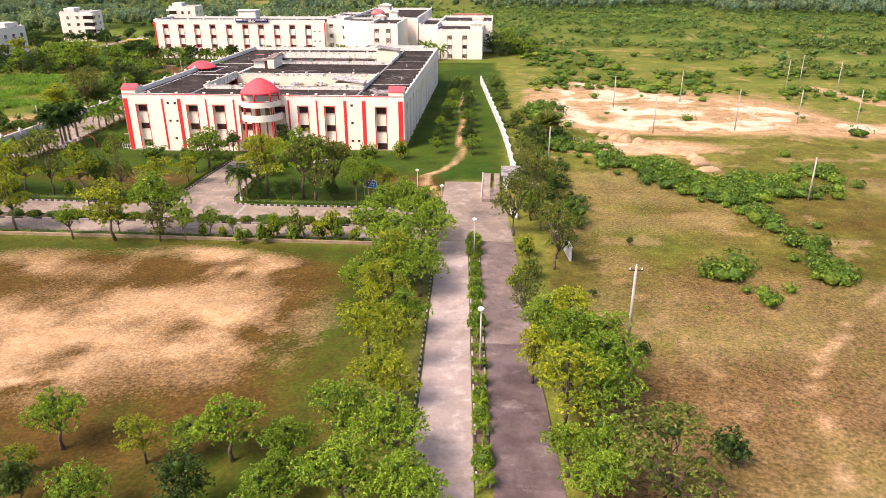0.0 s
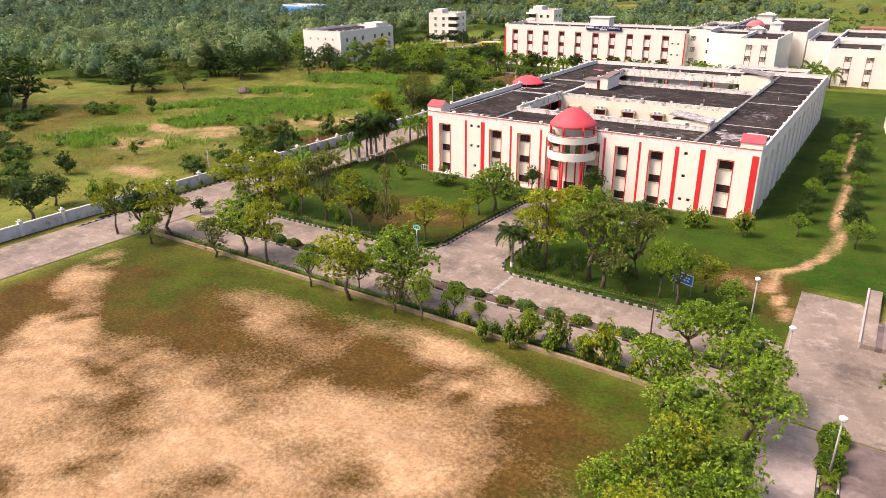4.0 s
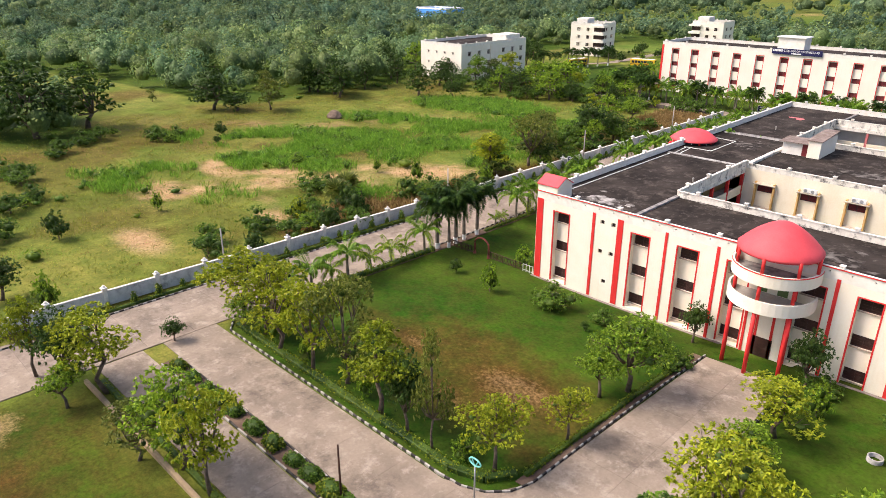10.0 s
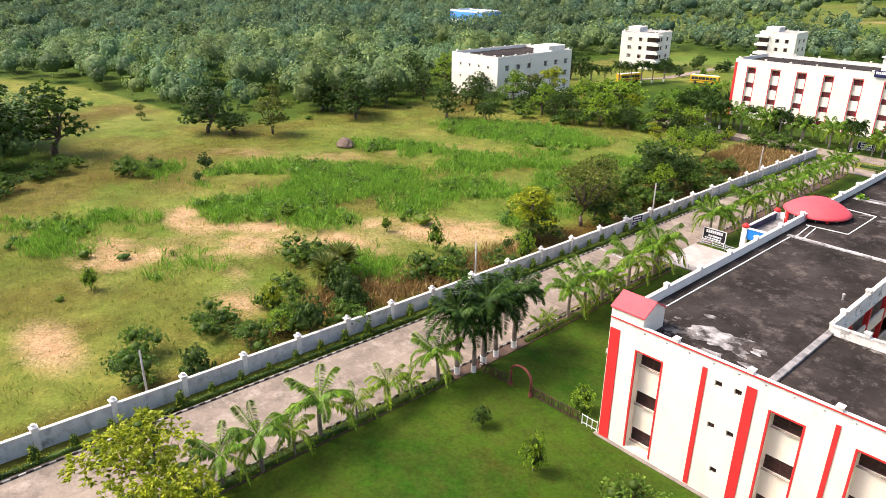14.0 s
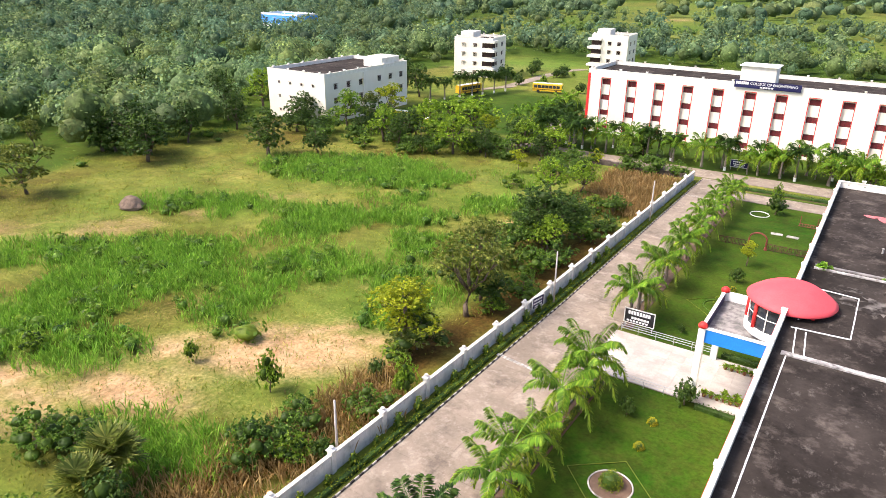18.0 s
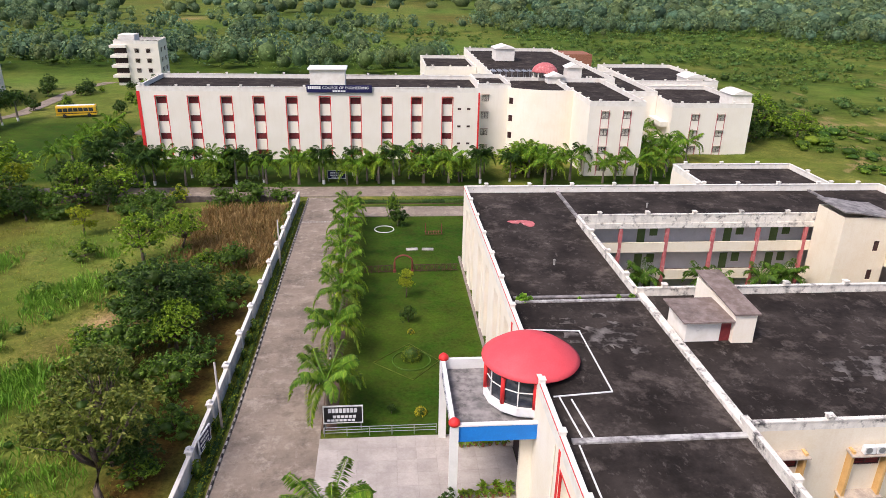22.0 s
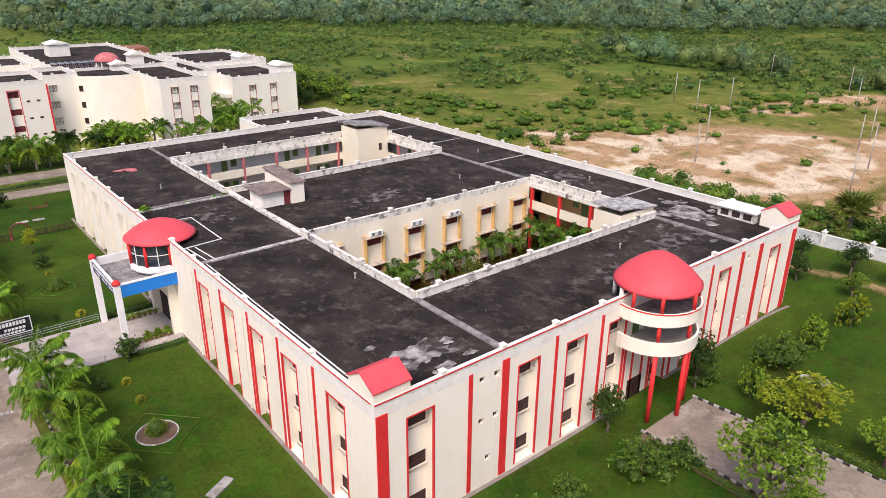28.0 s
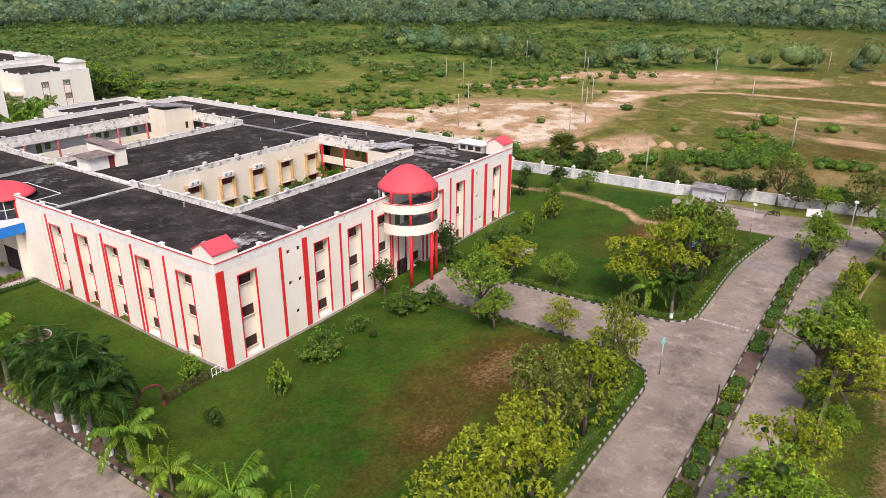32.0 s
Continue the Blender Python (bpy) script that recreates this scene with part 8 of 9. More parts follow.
# ---- palms ----
def frond_mesh(seed, length, arch_up, droop, leaflet, mat, pairs=32, width=0.07, hang=0.0):
    """A feather leaf along +x from the origin, rising and then bending down."""
    rng = np.random.default_rng(seed)
    u = np.linspace(0, 1, 7)
    xs, zs = 0.86 * length * np.sin(u * 1.35) / math.sin(1.35), length * (arch_up * u - droop * u * u)
    spine = np.stack([xs, 0.05 * length * np.sin(u * 2), zs], -1)
    w = 0.045 * (1 - 0.8 * u)
    left, right = spine + np.stack([0 * w, w, 0.02 + 0 * w], -1), spine - np.stack([0 * w, w, -0.02 + 0 * w], -1)
    v = [np.stack([left[:-1], left[1:], right[1:], right[:-1]], 1).reshape(-1, 3)]
    t = np.linspace(0.12, 1.0, pairs)
    for side in (-1, 1):
        p = np.stack([np.interp(t, u, spine[:, k]) for k in range(3)], -1)
        ll = leaflet * (0.35 + 0.65 * np.sin(np.clip(t, 0, 1) * 2.6 + 0.35)) * (0.85 + 0.3 * rng.random(pairs))
        d = np.stack([0.62 + 0.2 * rng.normal(size=pairs), side * (0.85 + 0.1 * rng.normal(size=pairs)), 0.05 - hang - 0.5 * rng.random(pairs)], -1)
        d /= np.linalg.norm(d, axis=1, keepdims=True)
        n = np.cross(d, np.array([0, 0, 1.0]))
        n /= np.linalg.norm(n, axis=1, keepdims=True)
        tip = p + d * ll[:, None]
        tip[:, 2] -= 0.14 * ll
        mid = p + d * ll[:, None] * 0.5
        v.append(np.stack([p, mid + n * width, tip, mid - n * width], 1).reshape(-1, 3))
    v = np.concatenate(v)
    return cloud("frond", v, np.arange(len(v)).reshape(-1, 4), mat)


def make_palm(label, mat, trunk_h, r0, r1, fronds, length, seed, leaflet=0.75, white=0.0, shaft=0.0, group="road palms", up=1.0, belly=0.0, width=0.07, pairs=32, hang=0.0, low=None):
    rng = np.random.default_rng(seed)
    t = thing("palm_tree", (0, 0, 0), label, "palm", group)
    g = Geo()
    zs = np.linspace(0, 1, 7)
    g.tube([(0.06 * math.sin(3 * z), 0, -0.2 + (trunk_h + 0.2) * z) for z in zs], [r0 + (r1 - r0) * z + belly * math.sin(math.pi * min(1, z * 1.4)) for z in zs.tolist()], 9)
    part("trunk", g, PALMBARK, t, "ringed grey trunk", True)
    if white:
        g = Geo()
        g.lathe(0, 0, [(r0 * 1.25, -0.1), (r0 * 1.12 + belly * 0.4, white * 0.6), (r0 + 0.05 + belly * 0.7, white)], 9)
        part("white_base", g, WHITE, t, "whitewashed foot")
    if shaft:
        g = Geo()
        g.lathe(0, 0, [(r1 * 1.15, trunk_h - 0.05), (r1 * 1.25, trunk_h + shaft * 0.3), (r1 * 0.6, trunk_h + shaft)], 9)
        part("crown_shaft", g, SHAFTG, t, "smooth green crown shaft", True)
    kinds = [frond_mesh(seed * 7 + i, length * (0.9 + 0.1 * i), a, b, leaflet, low if low and i == 2 else mat, pairs, width, hang) for i, (a, b) in enumerate(((1.5 * up, 1.0), (1.0 * up, 1.1), (0.5 * up, 1.1)))]
    for i in range(fronds):
        k = min(2, int(3 * (i / fronds)))
        m = Matrix.Translation((0, 0, trunk_h + shaft * 0.85)) @ Matrix.Rotation(i * 2.399 + 0.3 * rng.random(), 4, "Z") @ Matrix.Rotation(0.15 * rng.normal(), 4, "X")
        piece("frond", kinds[k], t, m)
    return t


SHAFTG = surface("green_shaft", (0.12, 0.19, 0.04), (0.17, 0.24, 0.06), 1.5, 8, 0.5, 0.0)
P_ROYAL = make_palm("tall dark royal palm with a whitewashed foot", PALMDK, 5.6, 0.26, 0.17, 20, 3.2, 1, 1.0, 0.9, 1.2, "royal palms", up=1.05, belly=0.05, width=0.075, pairs=50)
P_ROAD = make_palm("green palm with feathery arching fronds beside the road", PALM, 2.4, 0.20, 0.13, 13, 2.7, 2, 0.60, 0.0, 0.8, "road palms", up=1.1, width=0.06, pairs=46, hang=0.4, low=YPALM)
P_YOUNG = make_palm("young bright green palm at the lawn edge", YPALM, 1.9, 0.13, 0.09, 11, 2.1, 3, 0.55, 0.0, 0.5, "young palms", 1.1, width=0.05, hang=0.4)
P_ARECA = make_palm("slender green palm in the courtyard bed", COURTPALM, 2.3, 0.07, 0.05, 11, 1.8, 4, 0.55, 0.0, 0.4, "courtyard palms", 1.1, width=0.055, hang=0.25)
P_MED = make_palm("short bright green palm in the drive median", YPALM, 0.9, 0.12, 0.09, 13, 1.8, 5, 0.6, 0.0, 0.3, "median palms", 1.3, width=0.05)


def make_fan_palm():
    """A wild palm with round leaves of stiff pointed blades on short stalks."""
    t = thing("palm_tree", (0, 0, 0), "wild fan palm with stiff grey-green round leaves", "palm", "wild palms")
    g = Geo()
    g.tube([(0, 0, -0.2), (0.05, 0, 0.8), (0, 0.04, 1.6)], [0.24, 0.2, 0.2], 8)
    part("trunk", g, PALMBARK, t)
    v = [[(0, -0.03, 0), (0.9, -0.03, 0.25), (0.9, 0.03, 0.25), (0, 0.03, 0)]]
    for k in range(22):
        a = radians(-150 + 300 * k / 21)
        d, n = Vector((math.cos(a), math.sin(a), 0.12 - 0.1 * (k % 2))), Vector((-math.sin(a), math.cos(a), 0))
        o = Vector((0.9, 0, 0.25))
        v.append([tuple(o), tuple(o + d * 0.5 - n * 0.075), tuple(o + d * 0.95 + Vector((0, 0, -0.06))), tuple(o + d * 0.5 + n * 0.075)])
    v = np.array(v).reshape(-1, 3)
    me = cloud("fan_leaf", v, np.arange(len(v)).reshape(-1, 4), OLIVE)
    for k in range(24):
        m = Matrix.Translation((0, 0, 1.55)) @ Matrix.Rotation(k * 2.399, 4, "Z") @ Matrix.Rotation(radians(20 - 75 * (1 - k / 23)), 4, "Y") @ Matrix.Rotation(0.4 * math.sin(k * 5), 4, "X")
        piece("fan_leaf", me, t, m)
    return t


P_FAN = make_fan_palm()
seen = set()


def palm(ob, x, y, s, up=0.0):
    place(ob, x, y, s, rng.random() * 360, up, ob not in seen)
    seen.add(ob)


for y, s in ((137.0, 1.0), (140.4, 1.08), (142.4, 0.95), (145.2, 1.0), (138.6, 0.85)):
    palm(P_ROYAL, -92.6 + 0.3 * rng.normal(), y, s)
for y, s in ((115.2, 1.15), (121.0, 1.1), (134.2, 1.0), (112.0, 0.9), (154.5, 1.1), (157.8, 1.15), (161.1, 0.95), (166.9, 1.2), (172.2, 1.1), (173.6, 1.25), (190.0, 1.15), (192.6, 1.05), (200.8, 1.1), (203.4, 1.0), (209.5, 1.05), (213.0, 1.0), (218.5, 1.0), (223.5, 1.0), (228.5, 0.95), (233.5, 0.95), (238.5, 0.95), (243.0, 0.9)):
    palm(P_ROAD, (-92.6 if y < 180 else -94.0) + 0.2 * rng.normal(), y, s)
for y, s in ((118.2, 1.1), (124.6, 0.9), (128.3, 1.0), (131.0, 0.7), (149.5, 0.6), (151.5, 0.55), (164.0, 0.8), (169.5, 0.8), (196.5, 0.6), (220.8, 0.7)):
    palm(P_YOUNG, (-92.6 if y < 180 else -93.8) + 0.2 * rng.normal(), y, s)
for i in range(30):
    x = -137 + i * 3.0 + rng.normal() * 0.7
    palm((P_ROAD, P_YOUNG, P_ROAD, P_YOUNG, P_ROYAL)[i % 5], x, 265.5 + 2.5 * rng.random() + (i % 3) * 2.2, (0.95, 1.2, 1.1, 1.0, 0.7)[i % 5] * (0.9 + 0.25 * rng.random()))
for x, y in ((-46, 264), (-43, 266), (-40, 263), (-36, 265), (-32, 268), (-30, 272), (-27, 278), (-26, 284), (-22, 281), (-34, 276), (-52, 266), (-60, 268), (-58, 262), (-31, 284), (-28.5, 292)):
    palm(P_ROAD, x, y, 1.0 + 0.4 * rng.random())
for i in range(11):
    palm(P_ARECA, -63.0 + i * 3.0 + 0.6 * rng.normal(), 171.6 + 0.3 * rng.normal(), 0.8 + 0.4 * rng.random(), -0.3)
for y in (157.5, 160.5, 164, 166.5, 169):
    palm(P_ARECA, -31.0 + 0.3 * rng.normal(), y, 1.2 + 0.5 * rng.random(), -0.3)
for x in (-62.4, -60.4, -58.6, -57.0, -50.0, -48.4, -42.0, -39.8, -38.4):
    palm(P_ARECA, x + 0.3 * rng.normal(), 211.9 + 0.4 * rng.normal(), 1.0 + 0.3 * rng.random(), 0.2)
for y, s in ((86.5, 0.6), (83.5, 0.7), (80.5, 0.6), (77, 0.75), (63.5, 0.7), (60.5, 0.65), (57.5, 0.8), (54.5, 0.75), (51, 0.75), (47.5, 0.8), (44.5, 0.75), (41, 0.85), (37.5, 0.85)):
    palm(P_MED, -0.1 - (y - 41) * 0.048, y, s, 0.05)
for i in range(14):
    palm((P_ROAD, P_ROYAL, P_ROAD)[i % 3], -136 + i * 5.1 + rng.normal() * 0.8, 263.9 + 1.2 * rng.random(), (1.25, 0.85, 1.1)[i % 3])
for y in (272, 278, 284, 291, 297, 303):
    palm(P_ROAD, -150.9 + 0.4 * rng.normal(), y + rng.normal() * 0.5, 1.0 + 0.3 * rng.random())
for x, y in ((-137.9, 258.9), (-130.8, 258.6), (-135.3, 265.5), (-141.5, 268.0), (-140.8, 276.0)):
    palm(P_ROYAL, x, y, 0.95)
for x, y, s in ((-190.5, 291.0, 0.9), (-189.0, 296.5, 0.8), (-187.0, 302.0, 0.95), (-185.6, 307.0, 0.85), (-184.6, 312.0, 0.9), (-183.2, 317.0, 0.8), (-182.0, 322.5, 0.9)):
    palm(P_ROYAL, x, y, s)
palm(P_FAN, -117.5, 138.0, 1.5)
palm(P_FAN, -118.5, 141.0, 1.1)
palm(P_FAN, 11.5, 150.0, 1.4)
palm(P_ROYAL, -41.4, 105.9, 0.7)
palm(P_ROAD, -41.5, 109.0, 0.9)
palm(P_YOUNG, -95.5, 263.8, 1.0)


# ---- woods, scrub and grass ----
def clumps(name, pts, hs, quads, size, mat, label, category, seed, wide=1.0, foot=0.1, segs=6, core_size=0.86):
    """Many far plants in one mesh: for each an uneven leafy core, dimmed for inner shade, with leaf clumps all over it;
    the green varies from plant to plant.
    """
    r = np.random.default_rng(seed)
    n = len(pts)
    gx_, gy_, gz_ = lay(pts[:, 0], pts[:, 1])
    o = np.stack([gx_, gy_, gz_], -1)
    rad = wide * hs * (0.36 + 0.14 * r.random(n))
    half_h = hs * (1 - foot) / 2
    mid_z = hs * foot + half_h
    lump = 0.70 + 0.45 * r.random((n, segs))
    ang = 2 * math.pi * (np.arange(segs) + 0.5) / segs
    rows = ((0.62, -0.85), (1.0, -0.15), (0.80, 0.55), (0.04, 0.96))
    core = np.empty((n, len(rows), segs, 3))
    for k, (a, b) in enumerate(rows):
        core[:, k, :, 0] = o[:, :1] + core_size * a * lump * rad[:, None] * np.cos(ang)
        core[:, k, :, 1] = o[:, 1:2] + core_size * a * lump * rad[:, None] * np.sin(ang)
        core[:, k, :, 2] = o[:, 2:] + mid_z[:, None] + core_size * b * half_h[:, None] * (0.85 + 0.3 * r.random((n, segs)))
    base = (np.arange(n) * len(rows) * segs)[:, None, None]
    k, j = np.meshgrid(np.arange(len(rows) - 1), np.arange(segs), indexing="ij")
    a, b = base + k * segs + j, base + k * segs + (j + 1) % segs
    core_q = np.stack([a, b, b + segs, a + segs], -1).reshape(-1, 4)
    rep = np.repeat(np.arange(n), quads)
    m = n * quads
    d = sphere(r, m)
    d[:, 2] = np.where(r.random(m) < 0.8, np.abs(d[:, 2]), d[:, 2])
    sector = ((np.arctan2(d[:, 1], d[:, 0]) / (2 * math.pi)) % 1.0 * segs).astype(int) % segs
    q = lump[rep, sector] * (0.86 + 0.26 * r.random(m))
    c = o[rep] + np.stack([d[:, 0] * rad[rep] * q, d[:, 1] * rad[rep] * q, mid_z[rep] + d[:, 2] * half_h[rep] * (0.9 + 0.2 * r.random(m))], -1)
    e1 = np.cross(d + 0.4 * sphere(r, m), sphere(r, m))
    e1 /= np.linalg.norm(e1, axis=1, keepdims=True) + 1e-9
    e2 = np.cross(d + 0.7 * sphere(r, m), e1)
    e2 /= np.linalg.norm(e2, axis=1, keepdims=True) + 1e-9
    s = (size * (hs[rep] / hs.mean()) ** 0.6 * (0.6 + 0.8 * r.random(m)))[:, None]
    leaf = np.stack([c - e1 * s, c - e2 * s * 0.6, c + e1 * s, c + e2 * s * 0.7], 1).reshape(-1, 3)
    v0 = n * len(rows) * segs
    me = cloud(name, np.concatenate([core.reshape(-1, 3), leaf]), np.concatenate([core_q, v0 + np.arange(m * 4).reshape(-1, 4)]), mat)
    hue = r.random((n, 1))
    stretch_ = rough(pts[:, 0], pts[:, 1], 30, seed + 3)[:, None]
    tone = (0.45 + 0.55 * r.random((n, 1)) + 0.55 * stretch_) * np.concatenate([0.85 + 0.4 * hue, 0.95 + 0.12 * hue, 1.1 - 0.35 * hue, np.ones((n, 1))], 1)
    # Core vertices are dimmed by a fifth, as shade inside each plant.
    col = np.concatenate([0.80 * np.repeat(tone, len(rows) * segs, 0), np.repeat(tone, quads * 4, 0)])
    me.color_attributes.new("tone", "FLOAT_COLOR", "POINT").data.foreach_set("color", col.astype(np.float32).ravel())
    return tagged(new(name, me), label, category, kind="stuff")


def scatter(seed, n, x0, x1, y0, y1, chance):
    r = np.random.default_rng(seed)
    x, y = x0 + (x1 - x0) * r.random(n), y0 + (y1 - y0) * r.random(n)
    keep = r.random(n) < chance(x, y)
    return np.stack([x[keep], y[keep]], -1)


def campus(x, y):
    return inside(x, y, -112, 14, -50, 300, 4) + inside(x, y, -184, 6, 238, 375, 6) + inside(x, y, -196, -110, 100, 250, 6) + inside(x, y, -218, -186, 238, 284, 4) + inside(x, y, -228, -150, 320, 425, 6)


def stand(seed, step, x0, x1, y0, y1):
    """Trees of the woods at uneven steps of about that size."""
    r = np.random.default_rng(seed)
    x, y = np.meshgrid(np.arange(x0, x1, step), np.arange(y0, y1, step))
    x, y = x.ravel() + step * 1.5 * (r.random(x.size) - 0.5), y.ravel() + step * 1.5 * (r.random(y.size) - 0.5)
    open_ = np.clip(campus(x, y), 0, 1) + (np.hypot(x + 396, y - 432) < 26)
    keep = r.random(x.size) < wood_cover(x, y) * (1 - np.clip(open_, 0, 1)) * np.clip(3.2 * rough(x, y, 22, 54) - 0.62, 0.04, 1)
    return np.stack([x[keep], y[keep]], -1)


def nearness(p):
    return np.hypot(p[:, 0] + 70, p[:, 1] - 110)


rw = np.random.default_rng(62)
near = stand(61, 7.2, -400, 262, 60, 440)
near = near[nearness(near) < 330]
mid = stand(66, 7.6, -700, 560, 60, 730)
mid = mid[(nearness(mid) >= 330) & (nearness(mid) < 620)]
far_ = stand(67, 17.0, -1150, 1150, 40, 1300)
far_ = far_[(nearness(far_) >= 620) & (nearness(far_) < 1300)]
clumps("woods_near", near, 5.5 + 4.5 * rw.random(len(near)) + 5.5 * rw.random(len(near)) ** 4, 140, 0.42, HAZYEDGE, "mixed dark green woodland behind the fields", "woodland", 63, 1.18, core_size=0.66)
clumps("woods_middle", mid, 5.0 + 5.0 * rw.random(len(mid)) + 5.0 * rw.random(len(mid)) ** 4, 46, 0.68, HAZYWOODS, "mixed dark green woodland in the distance", "woodland", 64, 1.15, core_size=0.5)
clumps("woods_far", far_, 9.0 + 6.0 * rw.random(len(far_)), 10, 2.0, HAZYWOODS, "distant woodland fading towards the horizon", "woodland", 65, 1.5, segs=5)


def scrub_chance(x, y):
    band = 1.2 * along(x, y, [(14, 147), (21, 138), (31, 124), (38, 115)], 7) + blob(x, y, 47, 117, 11, 7) + 0.8 * along(x, y, [(38, 115), (41, 104), (43.5, 93), (41.5, 80)], 3.6)
    band += 0.6 * blob(x, y, 29, 82, 5, 3) + 0.5 * blob(x, y, 33, 75, 4, 3) + blob(x, y, 12, 170, 5, 25) + 0.5 * blob(x, y, 62, 124, 10, 5)
    return np.clip(band, 0, 1) * np.clip((rough(x, y, 7, 71) - 0.25) * 4, 0, 1)


band = scatter(72, 4700, 5, 75, 70, 200, scrub_chance)
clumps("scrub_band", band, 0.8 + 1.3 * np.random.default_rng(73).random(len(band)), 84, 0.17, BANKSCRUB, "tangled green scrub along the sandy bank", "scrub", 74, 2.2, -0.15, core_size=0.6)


def open_bush(x, y):
    r = np.hypot(x + 60, y - 140)
    e = 1.25 * np.clip((rough(x, y, 22, 81) - 0.36) * 5, 0, 1) * ease((x - y * 0.0 + 20) / 20) * ease((y - 205 + np.clip(x, 0, 200) * 0.25) / 40) * ease((560 - r) / 100)
    w = 0.07 * np.clip((rough(x, y, 22, 83) - 0.46) * 5, 0, 1) * inside(x, y, -320, -125, 60, 260, 10)
    n = 0.6 * np.clip((rough(x, y, 26, 85) - 0.38) * 5, 0, 1) * ease((y - 420) / 30) * ease((700 - y) / 100)
    g = 0.05 * inside(x, y, 10, 130, 60, 260, 6) * np.clip((rough(x, y, 20, 87) - 0.45) * 5, 0, 1)
    return (e + w + n + g) * (1 - np.clip(inside(x, y, -112, 10, -50, 300, 4) + inside(x, y, -222, 6, 238, 375, 6) + tall_green(x, y), 0, 1))


bushes = scatter(91, 34000, -330, 420, 60, 720, open_bush)
dist = nearness(bushes)
bn, bf = bushes[dist < 230], bushes[dist >= 230]
bf = bf[np.arange(len(bf)) % 2 == 0]
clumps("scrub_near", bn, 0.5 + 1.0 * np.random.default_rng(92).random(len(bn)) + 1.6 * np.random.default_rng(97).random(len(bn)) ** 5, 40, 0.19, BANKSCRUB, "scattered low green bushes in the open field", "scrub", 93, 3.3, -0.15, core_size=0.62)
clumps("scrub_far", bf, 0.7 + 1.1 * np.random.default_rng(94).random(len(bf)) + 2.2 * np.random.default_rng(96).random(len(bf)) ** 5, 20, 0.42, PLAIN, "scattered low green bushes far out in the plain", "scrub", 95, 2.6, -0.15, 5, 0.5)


def blades(name, pts, h, w, per, mat, label, seed, lean=0.35, spread=0.25):
    r = np.random.default_rng(seed)
    n = len(pts) * per
    p = np.repeat(pts, per, 0) + spread * r.normal(size=(n, 2))
    gx_, gy_, gz_ = lay(p[:, 0], p[:, 1])
    base = np.stack([gx_, gy_, gz_ - 0.05], -1)
    hh = h * (0.55 + 0.75 * r.random(n))
    top = base + np.stack([lean * hh * r.normal(size=n), lean * hh * r.normal(size=n), hh], -1)
    a = r.random(n) * math.pi
    s = np.stack([np.cos(a), np.sin(a), 0 * a], -1) * (w * (0.6 + 0.8 * r.random(n)))[:, None]
    mid = base * 0.45 + top * 0.55 + np.array([0, 0, 1.0]) * 0.12 * hh[:, None]
    v = np.stack([base - s * 0.4, mid - s, top, mid + s], 1).reshape(-1, 3)
    return tagged(new(name, cloud(name, v, np.arange(n * 4).reshape(-1, 4), mat)), label, "grass", kind="stuff")


tall = scatter(101, 72000, -200, -110, 112, 245, lambda x, y: tall_green(x, y) * 0.62)
blades("tall_grass", tall, 1.15, 0.06, 8, GRASSG, "tall bright green grass in the field beyond the wall", 102)
weeds = scatter(105, 9000, -200, -112, 110, 240, lambda x, y: tall_green(x, y) * np.clip((rough(x, y, 6, 106) - 0.42) * 5, 0, 1) * 0.5)
clumps("field_weeds", weeds, 0.7 + 0.9 * np.random.default_rng(107).random(len(weeds)), 30, 0.17, BANKSCRUB, "leafy green weeds massed in the tall grass", "weeds", 108, 1.9, -0.2, core_size=0.6)
dry = scatter(103, 9000, -122, -104, 132, 252, lambda x, y: along(x, y, [(-113.5, 137), (-110.5, 147), (-109, 161)], 5) * 0.9 + inside(x, y, -118, -104.6, 224, 250) * 0.8)
blades("dry_reeds", dry, 1.3, 0.06, 7, GRASSD, "dry russet reeds beside the boundary wall", 104)


def tuft_chance(x, y):
    e = inside(x, y, 8, 95, 35, 235, 4) * np.clip((rough(x, y, 9, 105) - 0.3) * 2.5, 0, 1)
    w = inside(x, y, -200, -110, 85, 250, 4) * np.clip((rough(x, y, 9, 107) - 0.25) * 2.5, 0, 1)
    return 0.55 * (e + w)


west_grass = scatter(112, 26000, -215, -109, 88, 246, lambda x, y: (0.25 + 0.75 * np.clip((rough(x, y, 8, 113) - 0.3) * 3, 0, 1)) * (1 - tall_green(x, y)) * 0.7)
blades("field_grass", west_grass, 0.32, 0.04, 5, GRASSY, "uneven yellow-green field grass beyond the boundary wall", 114, 0.6, 0.4)
tufts = scatter(109, 52000, -200, 95, 35, 250, tuft_chance)
half_ = len(tufts) // 2
blades("field_tufts_green", tufts[:half_], 0.30, 0.035, 5, SCRUB, "short green tufts of field grass", 110, 0.5, 0.3)
blades("field_tufts_dry", tufts[half_:], 0.30, 0.032, 5, GRASSD, "short dry tufts of field grass", 111, 0.5, 0.3)


# ---- small things ----
DARKSTONE = surface("dark_stone", (0.07, 0.055, 0.048), (0.12, 0.095, 0.08), 1.2, 8, 0.95, 0.3)
HEAPS = [(22.6, 159.5), (25.4, 156.3), (27.2, 153.2), (28.6, 150.6), (30.9, 147.6), (33.0, 146.6), (34.8, 145.8), (36.8, 145.2), (38.4, 144.2), (39.2, 140.6), (39.6, 136.8), (39.9, 133.2), (40.6, 129.2), (31.5, 150.4)]
def loop_tube(ps, r, n=5):
    g = Geo()
    g.tube(ps, [r] * len(ps), n)
    return g


